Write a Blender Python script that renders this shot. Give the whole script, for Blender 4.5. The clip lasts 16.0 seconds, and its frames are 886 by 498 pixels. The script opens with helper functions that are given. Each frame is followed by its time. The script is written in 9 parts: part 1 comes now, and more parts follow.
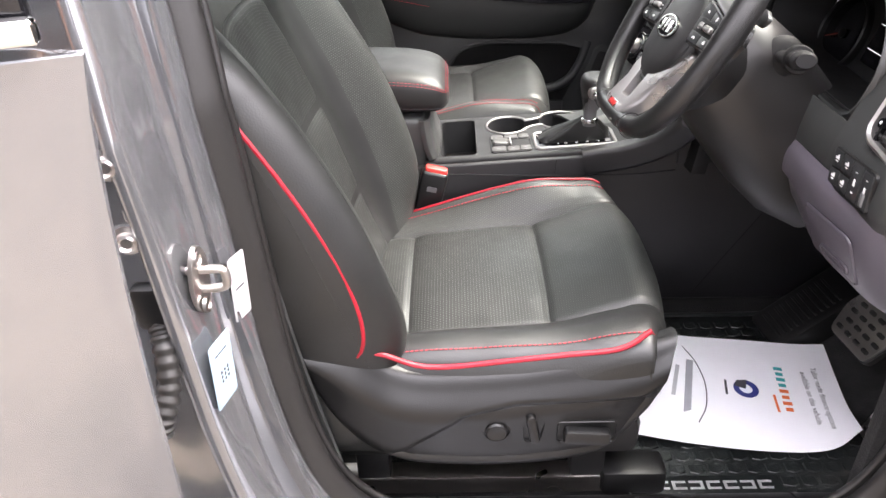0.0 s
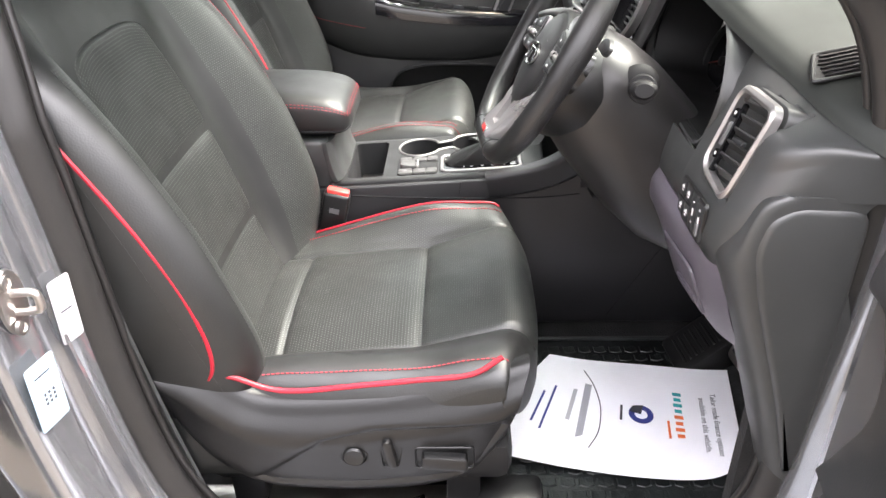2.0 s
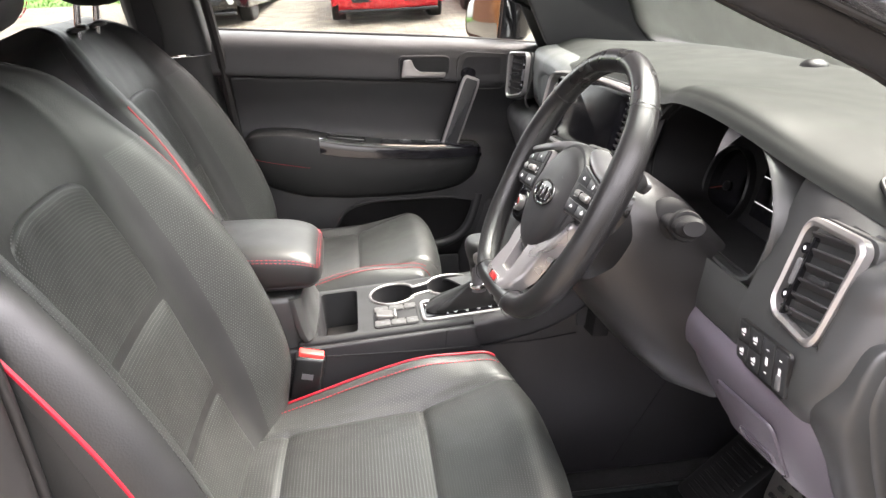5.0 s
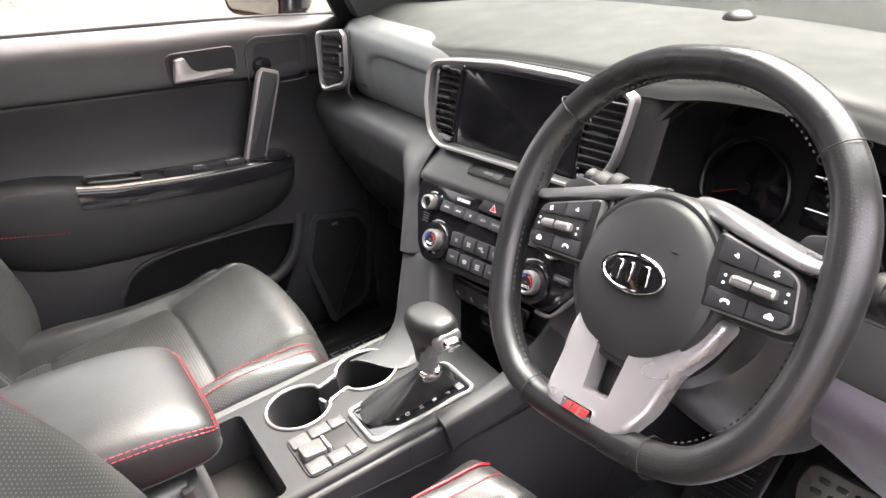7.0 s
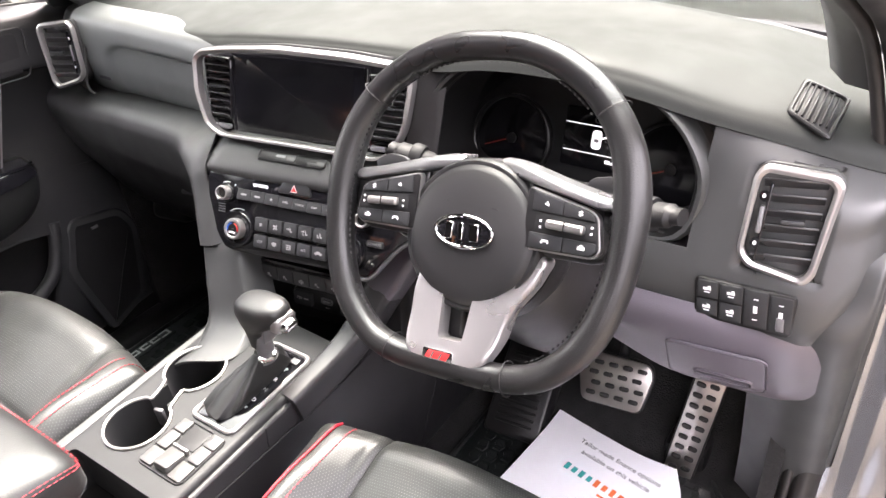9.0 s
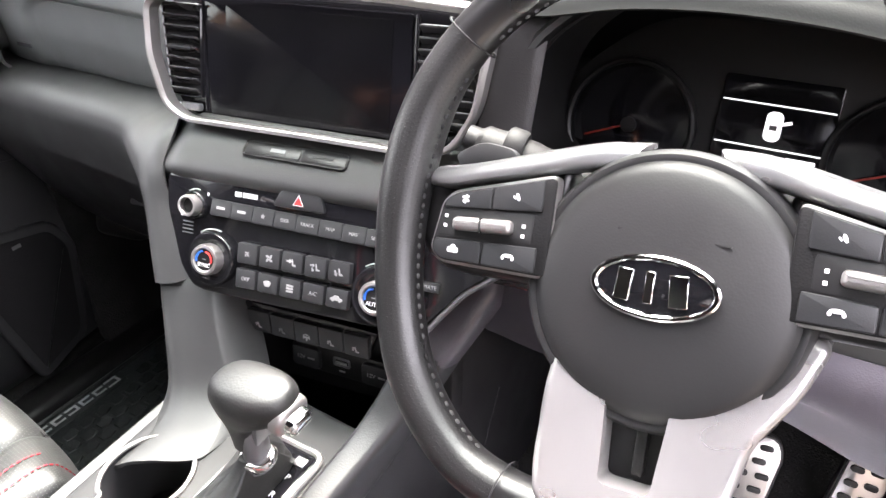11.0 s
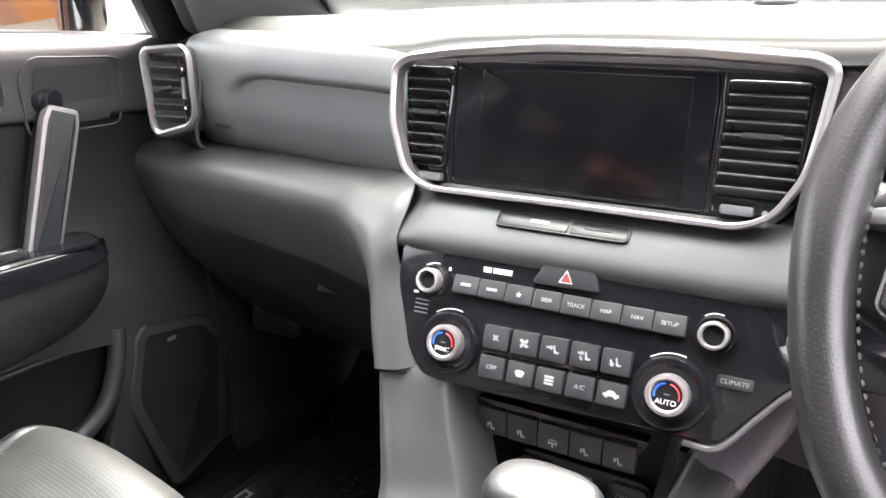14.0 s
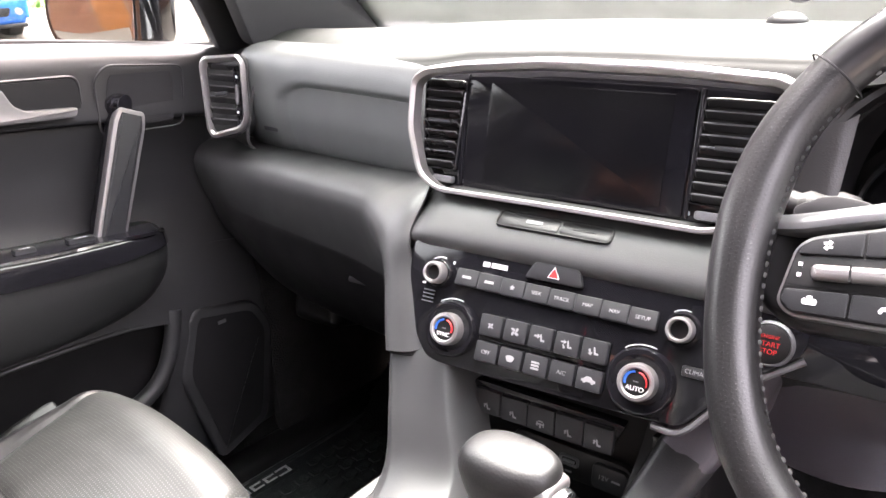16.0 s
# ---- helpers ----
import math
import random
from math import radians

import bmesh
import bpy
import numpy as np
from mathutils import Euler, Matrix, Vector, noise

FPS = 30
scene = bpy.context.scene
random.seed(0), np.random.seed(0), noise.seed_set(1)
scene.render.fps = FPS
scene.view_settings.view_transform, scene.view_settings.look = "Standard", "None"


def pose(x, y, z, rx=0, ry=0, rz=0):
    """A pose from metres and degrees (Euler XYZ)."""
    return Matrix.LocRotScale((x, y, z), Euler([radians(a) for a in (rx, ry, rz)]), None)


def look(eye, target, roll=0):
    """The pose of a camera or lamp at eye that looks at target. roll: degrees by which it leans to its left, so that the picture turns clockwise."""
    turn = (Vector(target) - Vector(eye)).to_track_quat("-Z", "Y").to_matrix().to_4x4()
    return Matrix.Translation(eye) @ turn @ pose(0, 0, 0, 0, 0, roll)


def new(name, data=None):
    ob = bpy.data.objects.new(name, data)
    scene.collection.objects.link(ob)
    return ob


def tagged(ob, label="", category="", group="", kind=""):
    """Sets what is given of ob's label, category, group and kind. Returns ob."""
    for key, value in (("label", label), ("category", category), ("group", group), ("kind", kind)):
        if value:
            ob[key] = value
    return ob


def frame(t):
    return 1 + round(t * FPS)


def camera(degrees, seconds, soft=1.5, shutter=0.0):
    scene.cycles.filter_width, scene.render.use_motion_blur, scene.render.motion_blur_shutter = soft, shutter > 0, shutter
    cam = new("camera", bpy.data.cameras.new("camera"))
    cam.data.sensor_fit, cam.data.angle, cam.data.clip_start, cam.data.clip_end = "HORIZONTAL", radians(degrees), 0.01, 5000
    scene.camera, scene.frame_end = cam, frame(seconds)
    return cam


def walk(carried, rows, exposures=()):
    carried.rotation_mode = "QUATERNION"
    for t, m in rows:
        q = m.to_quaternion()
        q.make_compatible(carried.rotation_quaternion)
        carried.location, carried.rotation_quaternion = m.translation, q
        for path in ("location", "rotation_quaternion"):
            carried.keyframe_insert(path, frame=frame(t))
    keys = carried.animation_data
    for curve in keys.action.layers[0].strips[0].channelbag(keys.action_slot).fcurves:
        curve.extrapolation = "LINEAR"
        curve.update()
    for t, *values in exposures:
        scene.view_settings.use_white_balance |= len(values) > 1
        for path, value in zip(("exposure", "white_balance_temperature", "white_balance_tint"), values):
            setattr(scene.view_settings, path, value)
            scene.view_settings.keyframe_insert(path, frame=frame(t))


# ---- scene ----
cam = camera(61.9, 16.0)
PATH = [
    (0, (0.01, 0.013, 1.368), (-0.026, 1.711, 0.313), -1.7),
    (0.5, (0.096, -0.016, 1.364), (0.062, 1.637, 0.239), -2.1),
    (1, (0.167, -0.007, 1.36), (0.14, 1.633, 0.217), -1.7),
    (1.5, (0.184, 0.003, 1.369), (0.152, 1.668, 0.263), -1.4),
    (2, (0.202, 0.018, 1.375), (0.148, 1.738, 0.357), -1.4),
    (2.5, (0.198, 0.031, 1.383), (0.128, 1.818, 0.488), -1.4),
    (3, (0.202, 0.025, 1.392), (0.122, 1.865, 0.611), -1.3),
    (3.5, (0.199, 0.023, 1.391), (0.139, 1.895, 0.69), -1.1),
    (3.7, (0.196, 0.026, 1.388), (0.151, 1.904, 0.703), -1.1),
    (5.8, (0.016, 0.413, 1.356), (0.476, 2.183, 0.547), -4.0),
    (6, (0.009, 0.49, 1.358), (0.545, 2.228, 0.527), -4.3),
    (6.5, (-0.015, 0.584, 1.359), (0.693, 2.24, 0.489), -4.8),
    (7, (-0.091, 0.641, 1.395), (0.805, 2.178, 0.482), -5.4),
    (7.5, (-0.14, 0.66, 1.417), (0.938, 2.045, 0.457), -5.6),
    (8, (-0.169, 0.675, 1.44), (1.078, 1.864, 0.425), -5.4),
    (8.5, (-0.192, 0.67, 1.462), (1.12, 1.739, 0.396), -5.3),
    (8.7, (-0.197, 0.668, 1.466), (1.132, 1.702, 0.386), -5.2),
    (10.8, (-0.028, 0.885, 1.331), (1.375, 1.805, 0.243), -3.0),
    (11, (-0.007, 0.933, 1.315), (1.395, 1.86, 0.231), -3.2),
    (11.5, (-0.001, 1.035, 1.291), (1.424, 1.97, 0.244), -3.1),
    (12, (-0.021, 1.094, 1.275), (1.441, 2.053, 0.303), -2.8),
    (12.5, (-0.044, 1.114, 1.267), (1.443, 2.118, 0.384), -2.7),
    (13, (-0.054, 1.12, 1.252), (1.442, 2.173, 0.443), -2.6),
    (13.5, (-0.059, 1.117, 1.241), (1.424, 2.221, 0.478), -2.6),
    (14, (-0.06, 1.112, 1.235), (1.401, 2.259, 0.495), -2.5),
    (14.5, (-0.065, 1.1, 1.231), (1.364, 2.293, 0.5), -2.5),
    (15, (-0.071, 1.078, 1.234), (1.328, 2.309, 0.508), -2.5),
    (15.5, (-0.07, 1.047, 1.242), (1.301, 2.31, 0.516), -2.6),
    (16, (-0.076, 1.028, 1.251), (1.274, 2.314, 0.527), -2.6),
]
walk(cam, [(t, look(eye, target, roll)) for t, eye, target, roll in PATH], [(0.0, 3.85, 6850, 19), (1.5, 4.1, 6800, 16), (3.5, 4.1, 6950, 17), (6.0, 4.25, 6950, 20), (8.5, 4.45, 6950, 23), (11.0, 4.8, 6750, 20), (12.5, 5.2, 6750, 19), (14.5, 5.05, 6800, 22), (16.0, 4.95, 6850, 25)])

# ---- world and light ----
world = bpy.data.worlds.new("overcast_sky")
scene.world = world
world.use_nodes = True
wn, wl = world.node_tree.nodes, world.node_tree.links
sky = wn.new("ShaderNodeTexSky")
sky.sky_type, sky.sun_disc = "NISHITA", False
sky.sun_elevation, sky.sun_rotation = radians(60), radians(68)
sky.air_density, sky.dust_density, sky.ozone_density = 1.0, 1.5, 1.0
soften = wn.new("ShaderNodeHueSaturation")
soften.inputs["Saturation"].default_value = 0.18
wl.new(sky.outputs[0], soften.inputs["Color"])
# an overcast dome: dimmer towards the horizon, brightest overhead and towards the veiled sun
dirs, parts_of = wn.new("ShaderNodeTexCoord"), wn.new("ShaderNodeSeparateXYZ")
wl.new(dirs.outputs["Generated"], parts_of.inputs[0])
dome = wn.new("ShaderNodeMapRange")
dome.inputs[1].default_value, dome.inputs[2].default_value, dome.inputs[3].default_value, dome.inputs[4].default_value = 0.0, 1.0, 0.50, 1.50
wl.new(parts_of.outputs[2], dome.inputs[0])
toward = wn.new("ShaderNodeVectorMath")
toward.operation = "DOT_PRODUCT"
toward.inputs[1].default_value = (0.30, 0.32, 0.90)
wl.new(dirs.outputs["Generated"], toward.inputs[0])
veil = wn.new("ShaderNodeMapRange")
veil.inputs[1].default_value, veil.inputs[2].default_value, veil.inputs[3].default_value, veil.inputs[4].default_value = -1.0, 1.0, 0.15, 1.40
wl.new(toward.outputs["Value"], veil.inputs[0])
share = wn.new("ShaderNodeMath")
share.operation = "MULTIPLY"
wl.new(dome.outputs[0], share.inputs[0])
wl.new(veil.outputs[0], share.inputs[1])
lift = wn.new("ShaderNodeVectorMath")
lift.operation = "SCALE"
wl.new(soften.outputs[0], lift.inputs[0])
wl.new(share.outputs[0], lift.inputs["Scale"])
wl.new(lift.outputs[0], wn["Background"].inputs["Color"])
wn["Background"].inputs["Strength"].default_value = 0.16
sun = new("sun", bpy.data.lights.new("sun", "SUN"))
sun.data.energy, sun.data.angle, sun.data.color = 0.6, radians(30), (1.0, 0.95, 0.88)
sun.matrix_world = look((0, 0, 8), (-1.5, -0.6, 5.2))


# ---- materials ----
def material(name, colour, rough=0.5, metal=0.0, grain=0.0, grain_size=0.002, vary=0.25, vary_size=0.15, coat=0.0, spec=0.5, gloss_vary=0.06):
    """A surface with fine relief (grain, metres) and a slow change of tone and gloss."""
    m = bpy.data.materials.new(name)
    m.use_nodes = True
    n, l = m.node_tree.nodes, m.node_tree.links
    b = n["Principled BSDF"]
    b.inputs["Metallic"].default_value = metal
    b.inputs["Specular IOR Level"].default_value = spec
    b.inputs["Coat Weight"].default_value = coat
    b.inputs["Coat Roughness"].default_value = 0.05
    co = n.new("ShaderNodeTexCoord")
    slow = n.new("ShaderNodeTexNoise")
    slow.inputs["Scale"].default_value, slow.inputs["Detail"].default_value = 1 / vary_size, 4
    l.new(co.outputs["Object"], slow.inputs["Vector"])
    ramp = n.new("ShaderNodeMapRange")
    ramp.inputs[1].default_value, ramp.inputs[2].default_value = 0.3, 0.7
    ramp.inputs[3].default_value, ramp.inputs[4].default_value = 1 - vary, 1 + vary
    l.new(slow.outputs["Fac"], ramp.inputs[0])
    tone = n.new("ShaderNodeVectorMath")
    tone.operation = "SCALE"
    tone.inputs[0].default_value = colour[:3]
    l.new(ramp.outputs[0], tone.inputs["Scale"])
    l.new(tone.outputs[0], b.inputs["Base Color"])
    gl = n.new("ShaderNodeMapRange")
    gl.inputs[1].default_value, gl.inputs[2].default_value = 0.3, 0.7
    gl.inputs[3].default_value, gl.inputs[4].default_value = max(rough - gloss_vary, 0.01), min(rough + gloss_vary, 1)
    fine2 = n.new("ShaderNodeTexNoise")
    fine2.inputs["Scale"].default_value = 2.6 / vary_size
    l.new(co.outputs["Object"], fine2.inputs["Vector"])
    l.new(fine2.outputs["Fac"], gl.inputs[0])
    l.new(gl.outputs[0], b.inputs["Roughness"])
    if grain:
        g = n.new("ShaderNodeTexVoronoi")
        g.inputs["Scale"].default_value = 1 / grain_size
        l.new(co.outputs["Object"], g.inputs["Vector"])
        bump = n.new("ShaderNodeBump")
        bump.inputs["Strength"].default_value, bump.inputs["Distance"].default_value = grain, grain_size * 0.4
        l.new(g.outputs["Distance"], bump.inputs["Height"])
        l.new(bump.outputs[0], b.inputs["Normal"])
    return m


def dotted(name, colour, dot, pitch, size, rough=0.45, stagger=True):
    """Leather with a regular pattern of small dots, by the sheet's own metres."""
    m = material(name, colour, rough, grain=0.12, grain_size=0.0015, spec=0.65)
    n, l = m.node_tree.nodes, m.node_tree.links
    b = n["Principled BSDF"]
    uv = n.new("ShaderNodeUVMap")
    sep = n.new("ShaderNodeSeparateXYZ")
    l.new(uv.outputs[0], sep.inputs[0])

    def math_node(op, a, c=None, d=None):
        k = n.new("ShaderNodeMath")
        k.operation = op
        for i, s in enumerate((a, c, d)):
            if s is None:
                continue
            if isinstance(s, (int, float)):
                k.inputs[i].default_value = s
            else:
                l.new(s, k.inputs[i])
        return k.outputs[0]

    gy = math_node("DIVIDE", sep.outputs[1], pitch)
    row = math_node("FLOOR", gy)
    odd = math_node("MULTIPLY", math_node("FRACT", math_node("MULTIPLY", row, 0.5)), 1.0 if stagger else 0.0)
    gx = math_node("ADD", math_node("DIVIDE", sep.outputs[0], pitch), odd)
    fx = math_node("SUBTRACT", math_node("FRACT", gx), 0.5)
    fy = math_node("SUBTRACT", math_node("FRACT", gy), 0.5)
    d = math_node("SQRT", math_node("ADD", math_node("MULTIPLY", fx, fx), math_node("MULTIPLY", fy, fy)))
    on = math_node("LESS_THAN", d, size)
    base = b.inputs["Base Color"].links[0].from_socket
    mix = n.new("ShaderNodeMix")
    mix.data_type = "RGBA"
    l.new(on, mix.inputs[0])
    l.new(base, mix.inputs[6])
    mix.inputs[7].default_value = (*dot, 1)
    l.new(mix.outputs[2], b.inputs["Base Color"])
    bump = n.new("ShaderNodeBump")
    bump.inputs["Strength"].default_value, bump.inputs["Distance"].default_value = 0.5, 0.0008
    bump.invert = True
    l.new(on, bump.inputs["Height"])
    old = b.inputs["Normal"].links[0].from_socket
    l.new(old, bump.inputs["Normal"])
    l.new(bump.outputs[0], b.inputs["Normal"])
    return m


def clear_glass(name, colour=(0.9, 0.95, 0.93)):
    """A thin pane: mostly clear, with a mirror-like gloss that grows towards grazing angles."""
    m = bpy.data.materials.new(name)
    m.use_nodes = True
    n, l = m.node_tree.nodes, m.node_tree.links
    n.remove(n["Principled BSDF"])
    t, g = n.new("ShaderNodeBsdfTransparent"), n.new("ShaderNodeBsdfGlossy")
    t.inputs[0].default_value = (*colour, 1)
    g.inputs["Roughness"].default_value = 0.01
    f = n.new("ShaderNodeFresnel")
    f.inputs[0].default_value = 1.5
    mix = n.new("ShaderNodeMixShader")
    l.new(f.outputs[0], mix.inputs[0])
    l.new(t.outputs[0], mix.inputs[1])
    l.new(g.outputs[0], mix.inputs[2])
    l.new(mix.outputs[0], n["Material Output"].inputs[0])
    return m


def glow(name, colour, strength):
    m = bpy.data.materials.new(name)
    m.use_nodes = True
    b = m.node_tree.nodes["Principled BSDF"]
    b.inputs["Base Color"].default_value = (*colour, 1)
    b.inputs["Emission Color"].default_value = (*colour, 1)
    b.inputs["Emission Strength"].default_value = strength
    return m


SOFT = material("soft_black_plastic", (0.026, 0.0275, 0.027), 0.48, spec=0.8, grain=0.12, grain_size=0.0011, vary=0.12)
# dark skin with the greenish sky sheen painted in as a paler base
BAGSKIN = material("airbag_skin_sky_sheen", (0.075, 0.083, 0.080), 0.46, spec=0.9, grain=0.12, grain_size=0.0016, vary=0.08)
SHROUD = material("dark_shroud_plastic", (0.0110, 0.0104, 0.0104), 0.42, spec=0.7, grain=0.2, grain_size=0.0014, vary=0.1)
DASHTOP = material("dash_top_skin", (0.020, 0.0225, 0.0205), 0.60, spec=0.22, grain=0.10, grain_size=0.0014, vary=0.1)
CONTOP = material("satin_console_skin", (0.020, 0.0205, 0.021), 0.50, spec=0.35, grain=0.10, grain_size=0.0011, vary=0.1)
DOORSKIN = material("black_door_skin", (0.0105, 0.0110, 0.0115), 0.48, spec=0.9, grain=0.20, grain_size=0.0016, vary=0.12)
FLANK = material("dark_console_plastic", (0.013, 0.0127, 0.0140), 0.42, spec=0.6, grain=0.2, grain_size=0.0014, vary=0.1)
# dark knee plastic; its lilac reflected light is put into the base colour
KNEE = material("knee_plastic_lilac_sheen", (0.085, 0.076, 0.092), 0.38, spec=0.8, grain=0.25, grain_size=0.0014, vary=0.1)
VANE = material("satin_vane_plastic", (0.034, 0.034, 0.035), 0.3, spec=0.7, vary=0.06)
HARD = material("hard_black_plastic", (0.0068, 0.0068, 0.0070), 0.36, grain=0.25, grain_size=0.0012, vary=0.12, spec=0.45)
# near-black for hollows and hidden parts: their shade is put into the colour
DEEP = material("shade_dark_plastic", (0.005, 0.005, 0.0055), 0.6, vary=0.2)
LEATHER = material("black_leather", (0.0055, 0.0061, 0.0058), 0.48, spec=0.70, grain=0.13, grain_size=0.0022, vary=0.15)
PERF = dotted("perforated_leather", (0.0062, 0.0070, 0.0065), (0.085, 0.092, 0.085), 0.0046, 0.18, rough=0.48)
FINE = dotted("finely_pierced_leather", (0.0135, 0.0150, 0.0138), (0.070, 0.077, 0.070), 0.0036, 0.17, rough=0.46)
GRIP = dotted("pierced_rim_leather", (0.009, 0.009, 0.0092), (0.003, 0.003, 0.003), 0.0029, 0.26, rough=0.36)
PADSKIN = material("airbag_pad_skin", (0.014, 0.014, 0.0144), 0.46, grain=0.07, grain_size=0.0013, vary=0.08)
RIM = material("smooth_rim_leather", (0.008, 0.008, 0.0082), 0.30, grain=0.02, grain_size=0.001, vary=0.2, spec=0.7)
REDPIPE = material("red_piping", (0.34, 0.008, 0.020), 0.45, grain=0.2, grain_size=0.001)
REDTHREAD = material("red_thread", (0.42, 0.022, 0.038), 0.7)
GREYTHREAD = material("grey_thread", (0.05, 0.05, 0.05), 0.7)
SEAM = material("dark_seam", (0.006, 0.006, 0.007), 0.7)
SILVER = material("satin_silver_trim", (0.38, 0.37, 0.36), 0.36, metal=0.85, vary=0.06)
WING = material("satin_wing_trim", (0.24, 0.24, 0.242), 0.30, metal=0.7, vary=0.06)
SPOKE = material("pale_silver_spoke_trim", (0.40, 0.39, 0.385), 0.30, metal=0.75, vary=0.06)
CHROME = material("bright_chrome", (0.8, 0.8, 0.8), 0.08, metal=1.0, vary=0.04)
STEEL = material("brushed_pedal_steel", (0.55, 0.52, 0.49), 0.32, metal=1.0, vary=0.15)
PIANO = material("gloss_black_plastic", (0.006, 0.006, 0.007), 0.06, vary=0.1, coat=0.1)
SCREENGLASS = material("dark_screen_glass", (0.004, 0.004, 0.005), 0.12, vary=0.1)
KEY = material("dark_key_plastic", (0.019, 0.020, 0.021), 0.4, grain=0.1, grain_size=0.001, vary=0.08)
SATINGREY = material("satin_grey_plastic", (0.16, 0.16, 0.165), 0.35, metal=0.4, vary=0.08)
WHITE = material("white_print", (0.8, 0.8, 0.8), 0.6, vary=0.03)
PRINT = material("grey_key_print", (0.30, 0.30, 0.30), 0.6, vary=0.03)
CONKEY = material("satin_console_key", (0.085, 0.084, 0.082), 0.38, metal=0.3, vary=0.05)
REDPRINT = material("red_print", (0.6, 0.03, 0.03), 0.5, vary=0.05)
BLUEPRINT = material("blue_print", (0.02, 0.12, 0.5), 0.5, vary=0.05)
RUBBER = material("black_rubber", (0.014, 0.0132, 0.0125), 0.5, grain=0.05, grain_size=0.003, vary=0.15)
CARPET = material("black_carpet", (0.010, 0.010, 0.010), 0.95, grain=0.8, grain_size=0.003, vary=0.4, vary_size=0.04)
MAT = material("rubber_floor_mat", (0.007, 0.009, 0.009), 0.42, grain=0.2, grain_size=0.004, vary=0.3, vary_size=0.05)
PAINT = material("grey_metallic_paint", (0.25, 0.256, 0.266), 0.16, metal=0.75, vary=0.02, coat=0.7, gloss_vary=0.0)
PAPER = material("white_paper", (0.86, 0.86, 0.9), 0.75, vary=0.02, vary_size=0.06)
FABRIC = material("black_headlining", (0.030, 0.030, 0.031), 0.95, grain=0.3, grain_size=0.002)
WEBBING = material("black_seat_belt", (0.016, 0.016, 0.017), 0.7, grain=0.5, grain_size=0.0015)
BELTRED = material("red_buckle_button", (0.75, 0.06, 0.05), 0.4, vary=0.06)
GLASS = clear_glass("window_glass", (0.70, 0.73, 0.71))
SCREENPANE = clear_glass("tinted_windscreen_glass", (0.72, 0.76, 0.72))
MIRROR = material("tinted_mirror_glass", (0.33, 0.33, 0.335), 0.01, metal=1.0, vary=0.0)
LABELBLUE = material("pale_blue_label", (0.30, 0.40, 0.46), 0.5, vary=0.1, vary_size=0.02)
LCD = glow("lit_display_white", (0.9, 0.92, 0.95), 0.07)


# ---- small geometry kit ----
XF = [Matrix()]  # pose of the thing being built


def placed(ob):
    if ob is None:
        return Matrix()
    return placed(ob.parent) @ ob.matrix_parent_inverse @ ob.matrix_basis


def thing(name, base, label, category, group="", kind=""):
    ob = new(name)
    ob.empty_display_size = 0.05
    ob.matrix_basis = Matrix.Translation(XF[0] @ Vector(base))
    return tagged(ob, label, category, group, kind)


def link(name, me, mat, parent, label="", smooth=True):
    if XF[0] != Matrix():
        me.transform(XF[0])
        if XF[0].determinant() < 0:
            me.flip_normals()
    if mat:
        me.materials.append(mat)
    if smooth:
        me.polygons.foreach_set("use_smooth", [True] * len(me.polygons))
        me.set_sharp_from_angle(angle=radians(38))
    ob = new(name, me)
    if parent:
        ob.parent = parent
        ob.matrix_parent_inverse = placed(parent).inverted()
    if label:
        ob["label"] = label
    return ob


def part(name, bm, mat, parent, label="", smooth=True):
    me = bpy.data.meshes.new(name)
    bm.to_mesh(me)
    bm.free()
    return link(name, me, mat, parent, label, smooth)


def raw(name, verts, faces, mat, parent, label="", uvs=None, smooth=True):
    me = bpy.data.meshes.new(name)
    me.from_pydata([tuple(v) for v in verts], [], faces)
    if uvs is not None:
        lay = me.uv_layers.new(name="UVMap")
        idx = [v for f in faces for v in f]
        lay.data.foreach_set("uv", [c for i in idx for c in uvs[i]])
    me.update()
    return link(name, me, mat, parent, label, smooth)


def plane(o, u, v):
    """Frame with origin o, first axis u, second axis v; the third points out of the face."""
    u, v = Vector(u).normalized(), Vector(v)
    v = (v - u * u.dot(v)).normalized()
    n = u.cross(v)
    return Matrix(((u.x, v.x, n.x, o[0]), (u.y, v.y, n.y, o[1]), (u.z, v.z, n.z, o[2]), (0, 0, 0, 1)))


def spline(pts, n, closed=False):
    """n steps of a smooth curve through all the points (any dimension)."""
    p = np.array(pts, float)
    k = len(p)
    seg = k if closed else k - 1
    out = []
    for t in np.linspace(0, seg, n, endpoint=not closed):
        i = min(int(t), seg - 1)
        f = t - i
        if closed:
            a, b, c, d = (p[(i + j) % k] for j in (-1, 0, 1, 2))
        else:
            a, b, c, d = p[max(i - 1, 0)], p[i], p[i + 1], p[min(i + 2, k - 1)]
            if i == 0:
                a = 2 * b - c
            if i + 2 > k - 1:
                d = 2 * c - b
        out.append(0.5 * (2 * b + (c - a) * f + (2 * a - 5 * b + 4 * c - d) * f**2 + (3 * b - a - 3 * c + d) * f**3))
    return np.array(out)


def skin(rows, nu, nv):
    """Smooth dense grid through a grid of points: rows along u, columns along v."""
    a = np.array([spline(r, nv) for r in rows])
    return np.array([spline(a[:, j], nu) for j in range(nv)]).transpose(1, 0, 2)


def grid_faces(nu, nv, closed_v=False):
    f = []
    for i in range(nu - 1):
        for j in range(nv if closed_v else nv - 1):
            k = (j + 1) % nv
            f.append((i * nv + j, i * nv + k, (i + 1) * nv + k, (i + 1) * nv + j))
    return f


